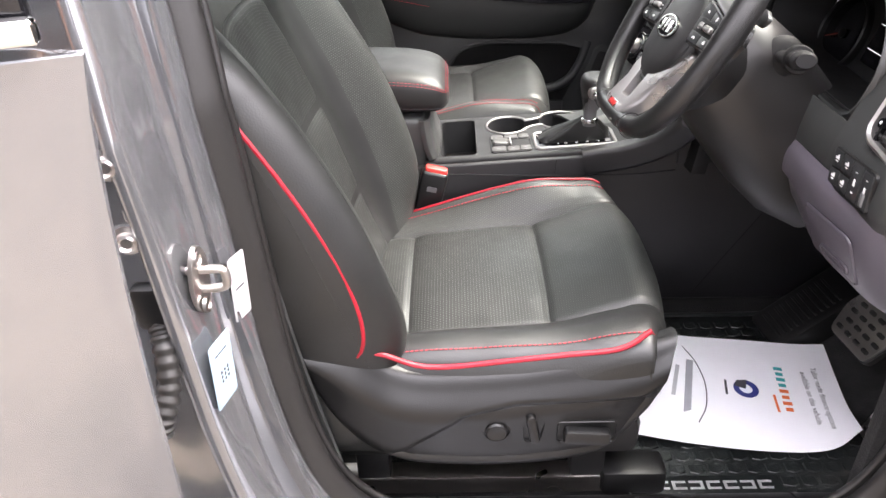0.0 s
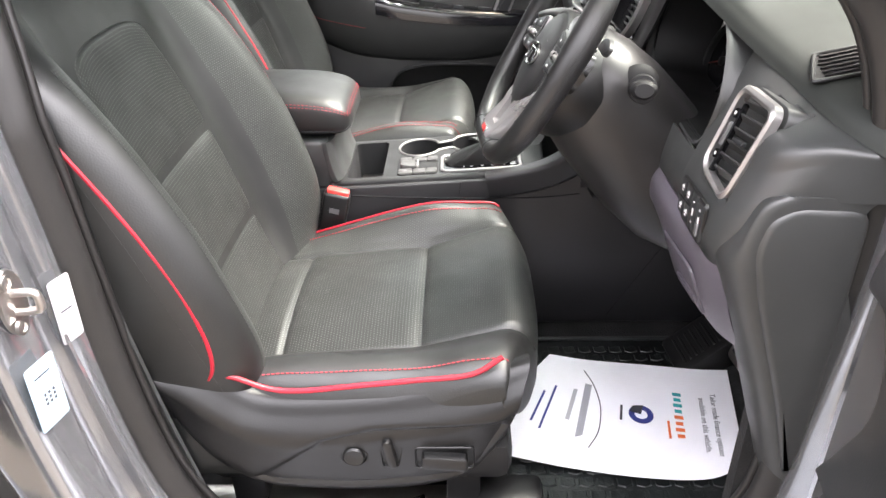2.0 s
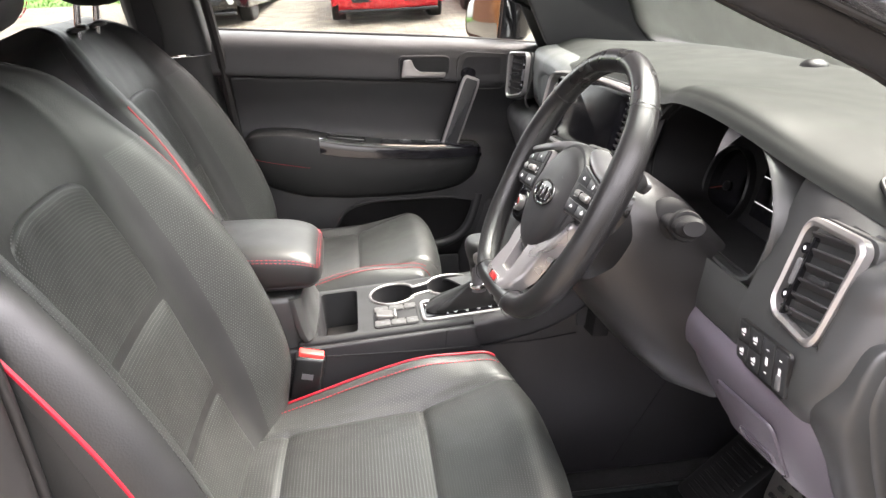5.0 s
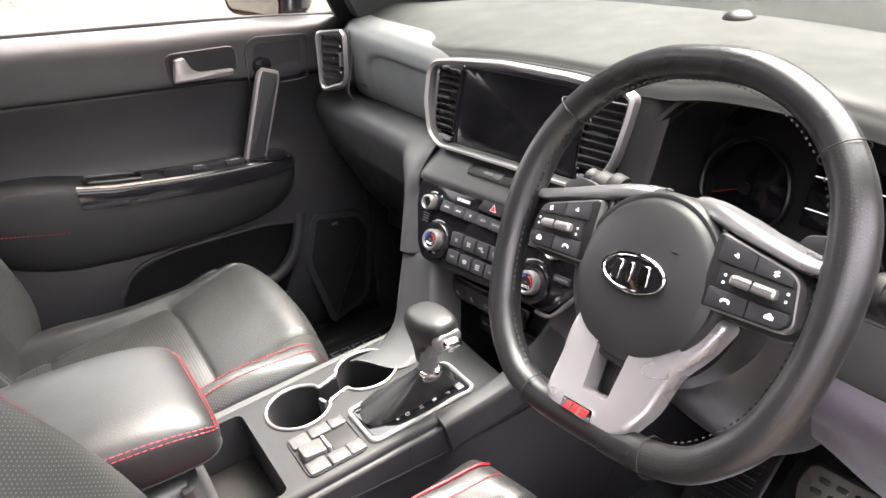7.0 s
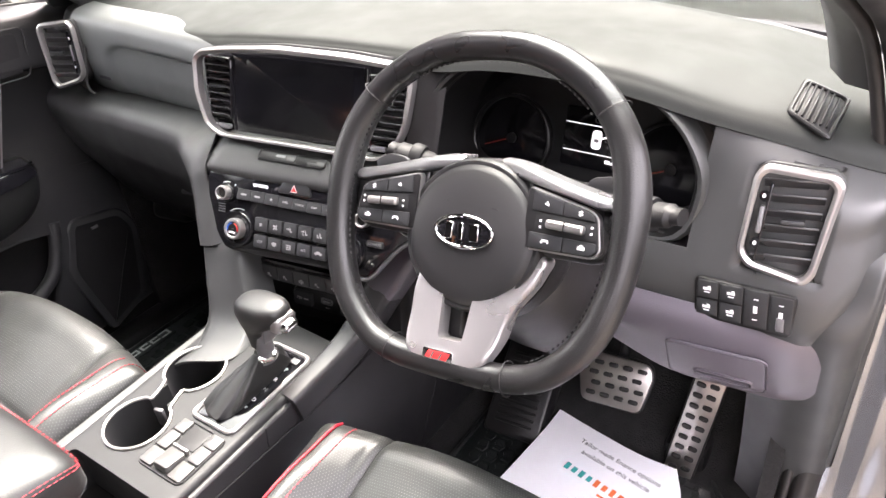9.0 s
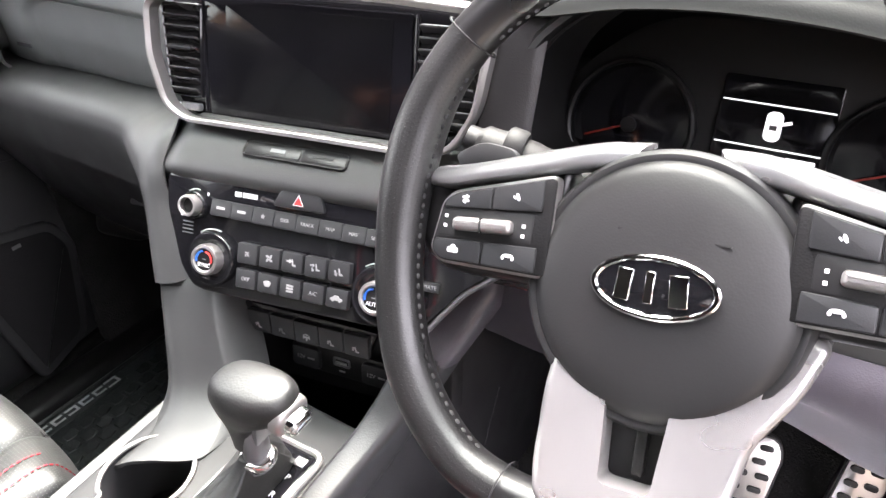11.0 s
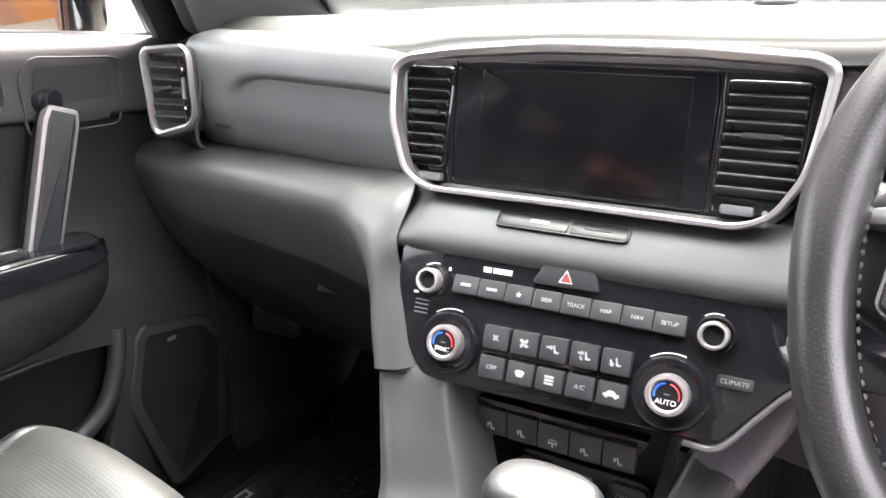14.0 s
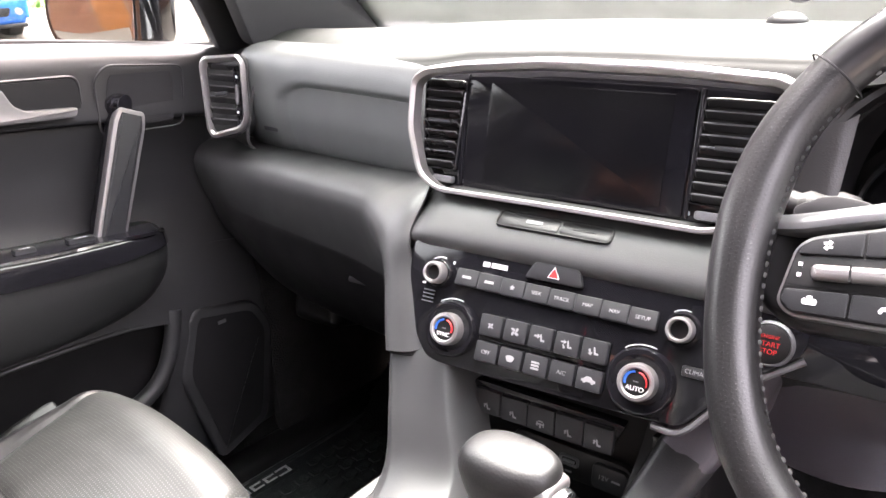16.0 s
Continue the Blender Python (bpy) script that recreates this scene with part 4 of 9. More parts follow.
# lip and glove box below it
PROF = {2.06: ((0.535, 1.010), (0.500, 1.008), (0.482, 1.002), (0.472, 0.990), (0.470, 0.974), (0.478, 0.940), (0.51, 0.86), (0.57, 0.79), (0.68, 0.76)),
        1.95: ((0.535, 1.012), (0.492, 1.010), (0.474, 1.004), (0.463, 0.992), (0.461, 0.974), (0.470, 0.930), (0.498, 0.84), (0.55, 0.77), (0.68, 0.74)),
        1.82: ((0.530, 1.014), (0.490, 1.012), (0.471, 1.006), (0.460, 0.994), (0.458, 0.976), (0.468, 0.925), (0.496, 0.83), (0.55, 0.76), (0.68, 0.73)),
        1.70: ((0.528, 1.018), (0.484, 1.016), (0.464, 1.010), (0.453, 0.998), (0.451, 0.978), (0.463, 0.922), (0.494, 0.83), (0.55, 0.76), (0.68, 0.73)),
        1.64: ((0.520, 1.022), (0.474, 1.020), (0.453, 1.014), (0.441, 1.002), (0.440, 0.980), (0.456, 0.918), (0.49, 0.83), (0.55, 0.76), (0.68, 0.73)),
        1.592: ((0.490, 1.027), (0.452, 1.023), (0.430, 1.017), (0.415, 1.005), (0.414, 0.982), (0.444, 0.915), (0.49, 0.83), (0.55, 0.76), (0.68, 0.73))}
rows = [[(x, y, z) for x, z in PROF[y]] for y in sorted(PROF)]
# the lip turns down at its inner end and becomes the pillar beside the controls
PILLAR = [((0.440, 1.532, 1.038), (0.419, 1.538, 1.028), (0.405, 1.547, 1.015), (0.396, 1.557, 0.998), (0.400, 1.566, 0.975), (0.436, 1.572, 0.915), (0.490, 1.57, 0.83), (0.55, 1.57, 0.76), (0.68, 1.57, 0.73)),
          ((0.397, 1.520, 1.005), (0.392, 1.526, 1.001), (0.388, 1.534, 0.994), (0.384, 1.543, 0.982), (0.392, 1.550, 0.962), (0.432, 1.555, 0.905), (0.490, 1.56, 0.82), (0.55, 1.56, 0.76), (0.68, 1.56, 0.73)),
          ((0.386, 1.509, 0.976), (0.381, 1.513, 0.972), (0.376, 1.520, 0.967), (0.372, 1.530, 0.957), (0.382, 1.536, 0.945), (0.425, 1.541, 0.895), (0.488, 1.55, 0.81), (0.55, 1.55, 0.755), (0.68, 1.55, 0.73)),
          ((0.373, 1.495, 0.946), (0.366, 1.499, 0.941), (0.361, 1.506, 0.936), (0.358, 1.518, 0.928), (0.368, 1.523, 0.920), (0.415, 1.529, 0.880), (0.480, 1.54, 0.80), (0.55, 1.54, 0.75), (0.68, 1.54, 0.72)),
          ((0.363, 1.474, 0.9075), (0.354, 1.480, 0.9065), (0.347, 1.488, 0.9050), (0.344, 1.504, 0.9025), (0.354, 1.509, 0.896), (0.40, 1.516, 0.855), (0.47, 1.525, 0.79), (0.55, 1.53, 0.745), (0.68, 1.53, 0.72))]
rows = [[tuple(p) for p in r] for r in PILLAR[::-1]] + rows
GL = skin(rows, 100, 72)
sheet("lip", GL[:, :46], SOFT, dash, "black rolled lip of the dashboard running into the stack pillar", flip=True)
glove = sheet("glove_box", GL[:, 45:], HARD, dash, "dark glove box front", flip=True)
slab("glove_box_latch", rounded([(-0.028, -0.007), (0.028, -0.006), (0.028, 0.006), (-0.026, 0.007)], 0.004), 0.004, plane((0.476, 1.690, 0.880), (0.1, -0.99, 0), (0.38, 0, 0.92)), HARD, glove, "black latch handle", bevel=0.002)
box("footwell_duct", (0.09, 0.10, 0.07), pose(0.60, 1.93, 0.735, 0, 20, 10), HARD, dash, "", r=0.02, seg=3)

# ---- centre stack ----
SCR = plane((0.483, 1.395, 1.09), (0.125, -0.992, 0), (0.307, 0.036, 0.951)) @ pose(0.009, 0.005, 0.018)
OUT = [(-0.155, -0.051), (-0.131, -0.0645), (0.006, -0.0634), (0.133, -0.0636), (0.155, -0.052), (0.173, -0.020), (0.179, 0.023), (0.182, 0.055), (0.167, 0.063), (0.078, 0.0685), (-0.033, 0.069), (-0.120, 0.062), (-0.164, 0.055), (-0.179, 0.044), (-0.1756, -0.004)]
INN = [(-0.150, -0.048), (-0.128, -0.0595), (0.006, -0.0584), (0.131, -0.0586), (0.151, -0.049), (0.167, -0.020), (0.172, 0.022), (0.174, 0.049), (0.163, 0.054), (0.078, 0.0585), (-0.033, 0.059), (-0.120, 0.053), (-0.160, 0.048), (-0.172, 0.040), (-0.169, -0.004)]
hu = thing("touch_screen", SCR.translation, "dark touch screen flanked by air vents in a silver frame", "screen")
ro, ri = rounded(OUT, 0.012), rounded(INN, 0.010)
ring("frame", ro, ri, 0.016, SCR, SILVER, hu, "satin silver surround", bevel=0.004, z0=-0.002)
slab("housing", inset(ro, 0.004), 0.012, SCR, PIANO, hu, "", z0=-0.022)
slab("backing", inset(ro, -0.003), 0.05, SCR, SOFT, hu, "", z0=-0.062)
slab("display", rounded([(-0.112, -0.056), (0.104, -0.054), (0.101, 0.052), (-0.120, 0.053)], 0.004), 0.004, SCR, SCREENGLASS, hu, "black glossy display", z0=-0.011)
slab("display_area", rounded([(-0.090, -0.046), (0.085, -0.0475), (0.083, 0.046), (-0.094, 0.047)], 0.002), 0.0008, SCR, material("sleeping_display", (0.0025, 0.0025, 0.003), 0.16), hu, "", z0=-0.0070, bevel=0.0004)


def vent_block(parent, m, x0, x1, y0, y1, slats, skew, wheel_at, tilt=0.0):
    """A recessed air vent: dark box, curved slats, a slider tab and a thumb wheel."""
    w, h = x1 - x0, y1 - y0
    cx, cy = (x0 + x1) / 2, (y0 + y1) / 2
    ring("vent_rim", rounded([(x0 + skew, y0), (x1 - (skew if tilt else 0), y0), (x1, y1), (x0, y1)], 0.005), rounded([(x0 + skew + 0.002, y0 + 0.002), (x1 - (skew if tilt else 0) - 0.002, y0 + 0.002), (x1 - 0.002, y1 - 0.002), (x0 + 0.002, y1 - 0.002)], 0.004), 0.004, m, PIANO, parent, "", z0=-0.008)
    # vent floor near-black, so the shade between the slats is painted in
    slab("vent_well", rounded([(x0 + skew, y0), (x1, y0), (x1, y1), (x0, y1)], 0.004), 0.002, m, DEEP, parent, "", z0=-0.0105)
    for i in range(slats):
        y = y0 + (i + 0.6) / slats * h
        sk = skew * (1 - (y - y0) / h)
        box("slat", (w - sk - 0.006, 0.0095, 0.0022), m @ pose(cx + sk / 2, y, -0.0045, 52, 0, 0), VANE, parent, "", r=0.0009, seg=1)
    y = y0 + (slats // 2 + 0.6) / slats * h
    slab("slider_tab", rrect(0.028, 0.0045, 0.002), 0.006, m @ pose(cx + skew / 4, y + 0.002, 0.0), KEY, parent, "", bevel=0.0015, z0=-0.004)
    if wheel_at:
        slab("thumb_wheel", rrect(0.024, 0.0075, 0.003), 0.006, m @ pose(wheel_at[0], wheel_at[1], -0.008), SATINGREY, parent, "ribbed thumb wheel", bevel=0.002)
        lathe("open_mark", [(0.0022, 0), (0.0022, 0.0006), (0.0014, 0.0006), (0.0014, 0.0003)], m @ pose(wheel_at[0] - 0.019, wheel_at[1], -0.0098), WHITE, parent, n=14)
        lathe("shut_mark", [(0.0022, 0), (0.0022, 0.0006), (0.0, 0.0006)], m @ pose(wheel_at[0] + 0.019, wheel_at[1], -0.0098), WHITE, parent, n=14)


vent_block(hu, SCR, -0.172, -0.121, -0.042, 0.046, 9, 0.012, (-0.134, -0.051))
vent_block(hu, SCR, 0.107, 0.166, -0.041, 0.045, 9, 0.0, (0.127, -0.049), tilt=0.008)
slab("gloss_strip", rounded([(-0.119, -0.055), (-0.113, -0.055), (-0.121, 0.053), (-0.126, 0.053)], 0.001), 0.002, SCR, PIANO, hu, z0=-0.009)
slab("gloss_strip", rounded([(0.105, -0.054), (0.109, -0.054), (0.107, 0.052), (0.103, 0.052)], 0.001), 0.002, SCR, PIANO, hu, z0=-0.009)

# shelf between screen and controls
rows = []
for y in (1.540, 1.527, 1.513, 1.498, 1.47, 1.41, 1.35, 1.27, 1.20, 1.15):
    xf, xp = 0.4485 + (1.384 - y) * 0.124, 0.4175 + (1.36 - y) * 0.155
    k = max(y - 1.503, 0) / 0.037
    rows.append([(x + 0.016 * k, y, z - 0.012 * k) for x, z in ((xf + 0.012, 1.0415), (xf, 1.0365), (xf * 0.65 + xp * 0.35, 1.0290), (xf * 0.3 + xp * 0.7, 1.0195), (xp + 0.0015, 1.0110), (xp - 0.0005, 1.0045), (xp + 0.004, 0.994))])
SH = skin(rows, 40, 30)
sheet("stack_shelf", SH, SOFT, dash, "black soft-touch shelf below the screen", flip=False)
m = plane((0.4330, 1.378, 1.0300), (0.140, -0.99, 0), (0.80, 0.11, 0.47))
ring("badge_recess", rrect(0.112, 0.018, 0.005), rrect(0.109, 0.0155, 0.004), 0.0022, m, HARD, dash, "shallow framed recess")
slab("warning_lamp_strip", rrect(0.060, 0.0145, 0.003), 0.0016, m @ pose(-0.024, 0, 0), HARD, dash, "black indicator strip")
slab("warning_lamp_strip", rrect(0.046, 0.0145, 0.003), 0.0016, m @ pose(0.031, 0, 0), HARD, dash, "black indicator strip")
box("strip_mark", (0.016, 0.004, 0.0006), m @ pose(-0.018, 0, 0.0018), SATINGREY, dash, r=0)
box("strip_mark", (0.022, 0.0022, 0.0006), m @ pose(0.03, 0.0, 0.0018), DEEP, dash, r=0)

# gloss control panel
PAN = plane((0.3945, 1.3586, 0.9568), (0.16, -0.987, 0.008), (0.42, 0.07, 0.904)) @ Matrix.Diagonal((1.03, 1.0, 1.0, 1.0))
ctl = thing("climate_panel", PAN.translation, "gloss black control panel with rows of grey buttons", "control panel")
PO = rounded([(-0.050, -0.058), (0.098, -0.056), (0.122, -0.055), (0.160, -0.008), (0.196, 0.020), (0.196, 0.050), (-0.020, 0.053), (-0.146, 0.053), (-0.145, 0.020), (-0.126, -0.036), (-0.108, -0.0575)], 0.010)
slab("face", PO, 0.008, PAN, PIANO, ctl, "gloss black face", z0=-0.008, bevel=0.0015)
slab("body", inset(PO, 0.006), 0.035, PAN, HARD, ctl, "", z0=-0.044)

tube("edge_strip", [PAN @ Vector(p) for p in ((0.100, -0.0595, -0.004), (0.122, -0.0585, -0.004), (0.143, -0.033, -0.004), (0.162, -0.010, -0.004), (0.196, 0.016, -0.004))], 0.0030, SATINGREY, ctl, "pale grey edge strip", n=8)


def knob(m, r, label, colours, bz):
    lathe("knob_base", [(r * bz, 0), (r * bz, 0.003), (r * (bz - 0.12), 0.0055), (r * (bz * 0.4 + 0.65), 0.006), (r * 1.1, 0.004)], m, PIANO, ctl, "gloss black bezel", 44)
    k = lathe("knob", [(r, 0.0), (r, 0.012), (r * 0.94, 0.0145), (r * 0.78, 0.0150), (r * 0.70, 0.0140), (r * 0.68, 0.0080)], m, SILVER, ctl, "silver ringed turning knob", 44)
    top = 0.0132 if colours else 0.0095
    lathe("knob_face", [(r * 0.69, 0.008), (r * 0.685, top), (0, top + 0.0004)], m, HARD, k, "", 36)
    if colours:
        for a0, a1, mt in ((195, 100, BLUEPRINT), (80, -15, REDPRINT)):
            pts = [(r * 0.56 * math.cos(radians(a)), r * 0.56 * math.sin(radians(a)), 0.0141) for a in np.linspace(a0, a1, 8)]
            tube("scale_mark", [m @ Vector(p) for p in pts], 0.0010, mt, k, n=6, flat=0.4)
        words("wording", label, 0.0052, m @ pose(0, -0.0050, 0.0138), WHITE, k)
        box("symbol", (0.004, 0.001, 0.0006), m @ pose(0, 0.0006, 0.0138), SATINGREY, k, r=0)
    # lit mark above
    q = r * (bz + 0.12)
    pts = [(q * math.cos(radians(a)), q * math.sin(radians(a)), 0.0004) for a in np.linspace(125, 75, 8)]
    tube("pointer_mark", [m @ Vector(p) for p in pts], 0.0008, WHITE, ctl, n=5, flat=0.5)


knob(PAN @ pose(-0.088, -0.0245, 0), 0.0150, "SYNC", True, 1.75)
knob(PAN @ pose(0.087, -0.0275, 0), 0.0152, "AUTO", True, 1.80)
for cx, cy in ((-0.111, 0.024), (0.111, 0.020)):
    knob(PAN @ pose(cx, cy, 0), 0.0104, "", False, 1.35)


def oval(cx, cy, a, b, turn=0.0, n=10):
    c, s = math.cos(radians(turn)), math.sin(radians(turn))
    return [(cx + a * math.cos(k) * c - b * math.sin(k) * s, cy + a * math.cos(k) * s + b * math.sin(k) * c) for k in (2 * math.pi * i / n for i in range(n))]


def fan(r):
    return [oval(0.55 * r * math.cos(radians(q)), 0.55 * r * math.sin(radians(q)), 0.5 * r, 0.27 * r, q + 25, 8) for q in (45, 135, 225, 315)]


def sitter(x):
    """Seat outline seen from the side."""
    return [[(x - 0.0016, 0.0035), (x - 0.0004, 0.0035), (x + 0.0006, -0.0010), (x + 0.0030, -0.0014), (x + 0.0030, -0.0028), (x - 0.0006, -0.0028)]]


def arrow(x, y, turn, r=0.0028):
    c, s = math.cos(radians(turn)), math.sin(radians(turn))
    p = [(-1, -0.28), (0.1, -0.28), (0.1, -0.75), (1, 0), (0.1, 0.75), (0.1, 0.28), (-1, 0.28)]
    return [(x + r * (u * c - v * s), y + r * (u * s + v * c)) for u, v in p]


def icon(m, shapes, parent, mat=PRINT):
    for o in shapes:
        turn = sum(o[i - 1][0] * o[i][1] - o[i][0] * o[i - 1][1] for i in range(len(o)))
        slab("symbol", o if turn > 0 else o[::-1], 0.0004, m, mat, parent, bevel=0.0001, n=1)


def key(m, w, h, text="", mark=None, depth=0.005, tag="button", mat=KEY, size=0.0046):
    b = slab(tag, rrect(w, h, 0.0016), depth, m, mat, ctl, "", bevel=0.0012)
    if text:
        words("wording", text, size, m @ pose(0, 0, depth), PRINT, b)
    icon(m @ pose(0, 0, depth), mark or (), b)


BAR = [(-0.0045, -0.0012), (0.0045, -0.0012), (0.0045, 0.0012), (-0.0045, 0.0012)]
STAR = [((0.0028 if i % 2 == 0 else 0.0012) * math.sin(math.pi * i / 5), (0.0028 if i % 2 == 0 else 0.0012) * math.cos(math.pi * i / 5)) for i in range(10)]
for i in range(8):
    mm = PAN @ pose(-0.0805 + 0.023 * i, 0.0245 - 0.0004 * i, -0.001, -10, 0, 0)
    key(mm, 0.0228, 0.0155, ("", "", "", "SEEK", "TRACK", "MAP", "NAV", "SETUP")[i], ([BAR], [BAR], [STAR])[i] if i < 3 else None, size=0.0044)
SCREEN = [(-0.0022, -0.0026), (0.0022, -0.0026), (0.0042, 0.0012), (0.0025, 0.0026), (0, 0.0031), (-0.0025, 0.0026), (-0.0042, 0.0012)]
ICONS = [fan(0.0030), fan(0.0044), sitter(0.0012) + [arrow(-0.0028, 0.0012, 0)], sitter(0.0018) + [arrow(-0.0026, 0.0018, 0, 0.0024), arrow(-0.0022, -0.0022, -60, 0.0020)], sitter(0.0010) + [arrow(-0.0030, -0.0012, -70)]]
LOWER = [None, [SCREEN], [rrect(0.0072, 0.0018, 0.0004), [(x, y + 0.0026) for x, y in rrect(0.0072, 0.0018, 0.0004)], [(x, y - 0.0026) for x, y in rrect(0.0072, 0.0018, 0.0004)]], None,
         [[(-0.0060, -0.0016), (0.0060, -0.0016), (0.0058, 0.0004), (0.0034, 0.0008), (0.0018, 0.0028), (-0.0022, 0.0028), (-0.0040, 0.0008), (-0.0060, 0.0004)], oval(-0.0034, -0.0018, 0.0012, 0.0012), oval(0.0034, -0.0018, 0.0012, 0.0012)]]
for i in range(5):
    x = -0.047 + 0.0237 * i
    key(PAN @ pose(x, -0.0125, -0.001), 0.0215, 0.0190, "", ICONS[i], depth=0.007)
    key(PAN @ pose(x, -0.0365, -0.001), 0.0215, 0.0180, ("OFF", "", "", "A/C", "")[i], LOWER[i], depth=0.007, size=0.0050)
hz = slab("hazard_button", rounded([(-0.026, 0.036), (0.028, 0.036), (0.022, 0.052), (-0.018, 0.052)], 0.004), 0.004, PAN, KEY, ctl, "dark button with red triangle", bevel=0.0015)
tri = [(-0.0055, -0.004), (0.0055, -0.004), (0.0, 0.006)]
slab("triangle", rounded(tri, 0.0008), 0.0006, PAN @ pose(0.001, 0.0435, 0.0038), REDPRINT, hz, "red warning triangle", bevel=0.0002)
ring("triangle_outline", tri, inset(tri, 0.0010), 0.0004, PAN @ pose(0.001, 0.0435, 0.0042), WHITE, hz, bevel=0.0001)
key(PAN @ pose(0.128, -0.0105, -0.002), 0.024, 0.0085, "CLIMATE", size=0.0048)
for x, w in ((-0.093, 0.007), (-0.080, 0.016)):
    box("print_mark", (w, 0.0045, 0.0004), PAN @ pose(x + 0.028, 0.0405, 0.0002), WHITE, ctl, r=0)
for x, y, w, h in ((-0.126, 0.0125, 0.004, 0.002), (-0.116, 0.037, 0.0035, 0.003), (-0.098, 0.036, 0.002, 0.003)):
    box("print_mark", (w, h, 0.0004), PAN @ pose(x, y, 0.0002), WHITE, ctl, r=0)
for i in range(4):
    box("mic_slot", (0.012, 0.0011, 0.0008), PAN @ pose(-0.119, 0.0065 - 0.0036 * i, 0.0002), SATINGREY, ctl, r=0)

# seat heater row under the panel, and the sockets in the cubby
HEA = plane((0.389, 1.364, 0.866), (0.16, -0.987, 0), (0.10, 0.02, 1.0))
slab("heater_face", rounded([(-0.058, -0.014), (0.070, -0.016), (0.083, 0.014), (-0.066, 0.017)], 0.004), 0.012, HEA, PIANO, ctl, "", z0=-0.012)
oval_ring = [oval(0, 0, 0.0034, 0.0009), oval(0, 0.0028, 0.0028, 0.0006), oval(0, -0.0026, 0.0010, 0.0016), oval(-0.0032, 0, 0.0006, 0.0026), oval(0.0032, 0, 0.0006, 0.0026)]
for i in range(5):
    x = -0.0477 + 0.0273 * i
    b = slab("button", rrect(0.0265, 0.024, 0.0015), 0.005, HEA @ pose(x, -0.001 - 0.0004 * i, 0.0), KEY, ctl, "", bevel=0.0015)
    icon(HEA @ pose(x, -0.005 - 0.0004 * i, 0.005), oval_ring if i == 2 else sitter(0.0) + [arrow(-0.0030, 0.0010, 80, 0.0022)], b)
    for q in (-0.003, 0.0, 0.003):
        box("lamp_mark", (0.0016, 0.0008, 0.0006), HEA @ pose(x + q, 0.006, 0.005), HARD, b, r=0)
m = HEA @ pose(0.023, -0.0575, -0.035, 0, 0, -2)
slab("socket_plate", rrect(0.122, 0.034, 0.012), 0.006, m, HARD, ctl, "black socket plate", bevel=0.003)
for x in (-0.041, 0.041):
    b = slab("socket_cover", rrect(0.034, 0.026, 0.006), 0.011, m @ pose(x, 0, 0), KEY, ctl, "power socket flap", bevel=0.003)
    words("wording", "12V", 0.0065, m @ pose(x - 0.005, 0.001, 0.0111), PRINT, b)
    box("print_mark", (0.008, 0.002, 0.0006), m @ pose(x + 0.007, 0.001, 0.0111), PRINT, b, r=0)
ring("usb_port", rrect(0.020, 0.011, 0.003), rrect(0.015, 0.006, 0.002), 0.004, m @ pose(0, 0.003, 0.004), SATINGREY, ctl, "usb socket", bevel=0.001)
box("usb_tongue", (0.012, 0.002, 0.002), m @ pose(0, 0.003, 0.0075), PRINT, ctl, r=0)
box("print_mark", (0.007, 0.002, 0.0006), m @ pose(0, -0.0085, 0.006), PRINT, ctl, r=0)

# side pillars of the stack down to the console, and the cubby
def rail(name, path, w, d, label, skin_mat=SOFT):
    """A rounded post swept along path; w across, d deep, both by step."""
    p = spline(path, 40)
    ws, ds = spline([(a,) for a in w], 40), spline([(a,) for a in d], 40)
    t = np.gradient(p, axis=0)
    o = rrect(1, 1, 0.22, 4)

    def sec(i):
        tt = t[i] / np.linalg.norm(t[i])
        a = np.array([0.13, -0.99, 0])
        a = a - tt * (a @ tt)
        a /= np.linalg.norm(a)
        b = np.cross(a, tt)
        return [p[i] + a * x * ws[i][0] + b * y * ds[i][0] for x, y in o]
    return sweep(name, p, sec, skin_mat, dash, label)


rows = [[(0.412, 1.440, 0.912), (0.374, 1.446, 0.912), (0.364, 1.456, 0.9125), (0.3600, 1.484, 0.9145), (0.358, 1.497, 0.912), (0.356, 1.506, 0.909), (0.366, 1.512, 0.900), (0.41, 1.519, 0.860)],
        [(0.400, 1.436, 0.899), (0.362, 1.440, 0.898), (0.351, 1.450, 0.8985), (0.3475, 1.480, 0.9015), (0.345, 1.496, 0.901), (0.345, 1.505, 0.900), (0.355, 1.511, 0.893), (0.40, 1.518, 0.850)],
        [(0.385, 1.418, 0.860), (0.343, 1.422, 0.860), (0.333, 1.430, 0.860), (0.326, 1.461, 0.861), (0.322, 1.476, 0.858), (0.321, 1.485, 0.857), (0.332, 1.497, 0.852), (0.37, 1.508, 0.82)],
        [(0.368, 1.398, 0.822), (0.326, 1.402, 0.824), (0.315, 1.410, 0.825), (0.303, 1.444, 0.823), (0.299, 1.458, 0.819), (0.297, 1.467, 0.815), (0.306, 1.480, 0.808), (0.34, 1.492, 0.785)],
        [(0.355, 1.388, 0.805), (0.300, 1.390, 0.808), (0.286, 1.398, 0.8085), (0.272, 1.430, 0.8065), (0.266, 1.446, 0.803), (0.263, 1.455, 0.799), (0.270, 1.470, 0.790), (0.31, 1.485, 0.77)],
        [(0.340, 1.380, 0.796), (0.270, 1.382, 0.8005), (0.250, 1.392, 0.8005), (0.232, 1.425, 0.7995), (0.222, 1.444, 0.797), (0.216, 1.454, 0.793), (0.220, 1.466, 0.784), (0.26, 1.475, 0.76)]]
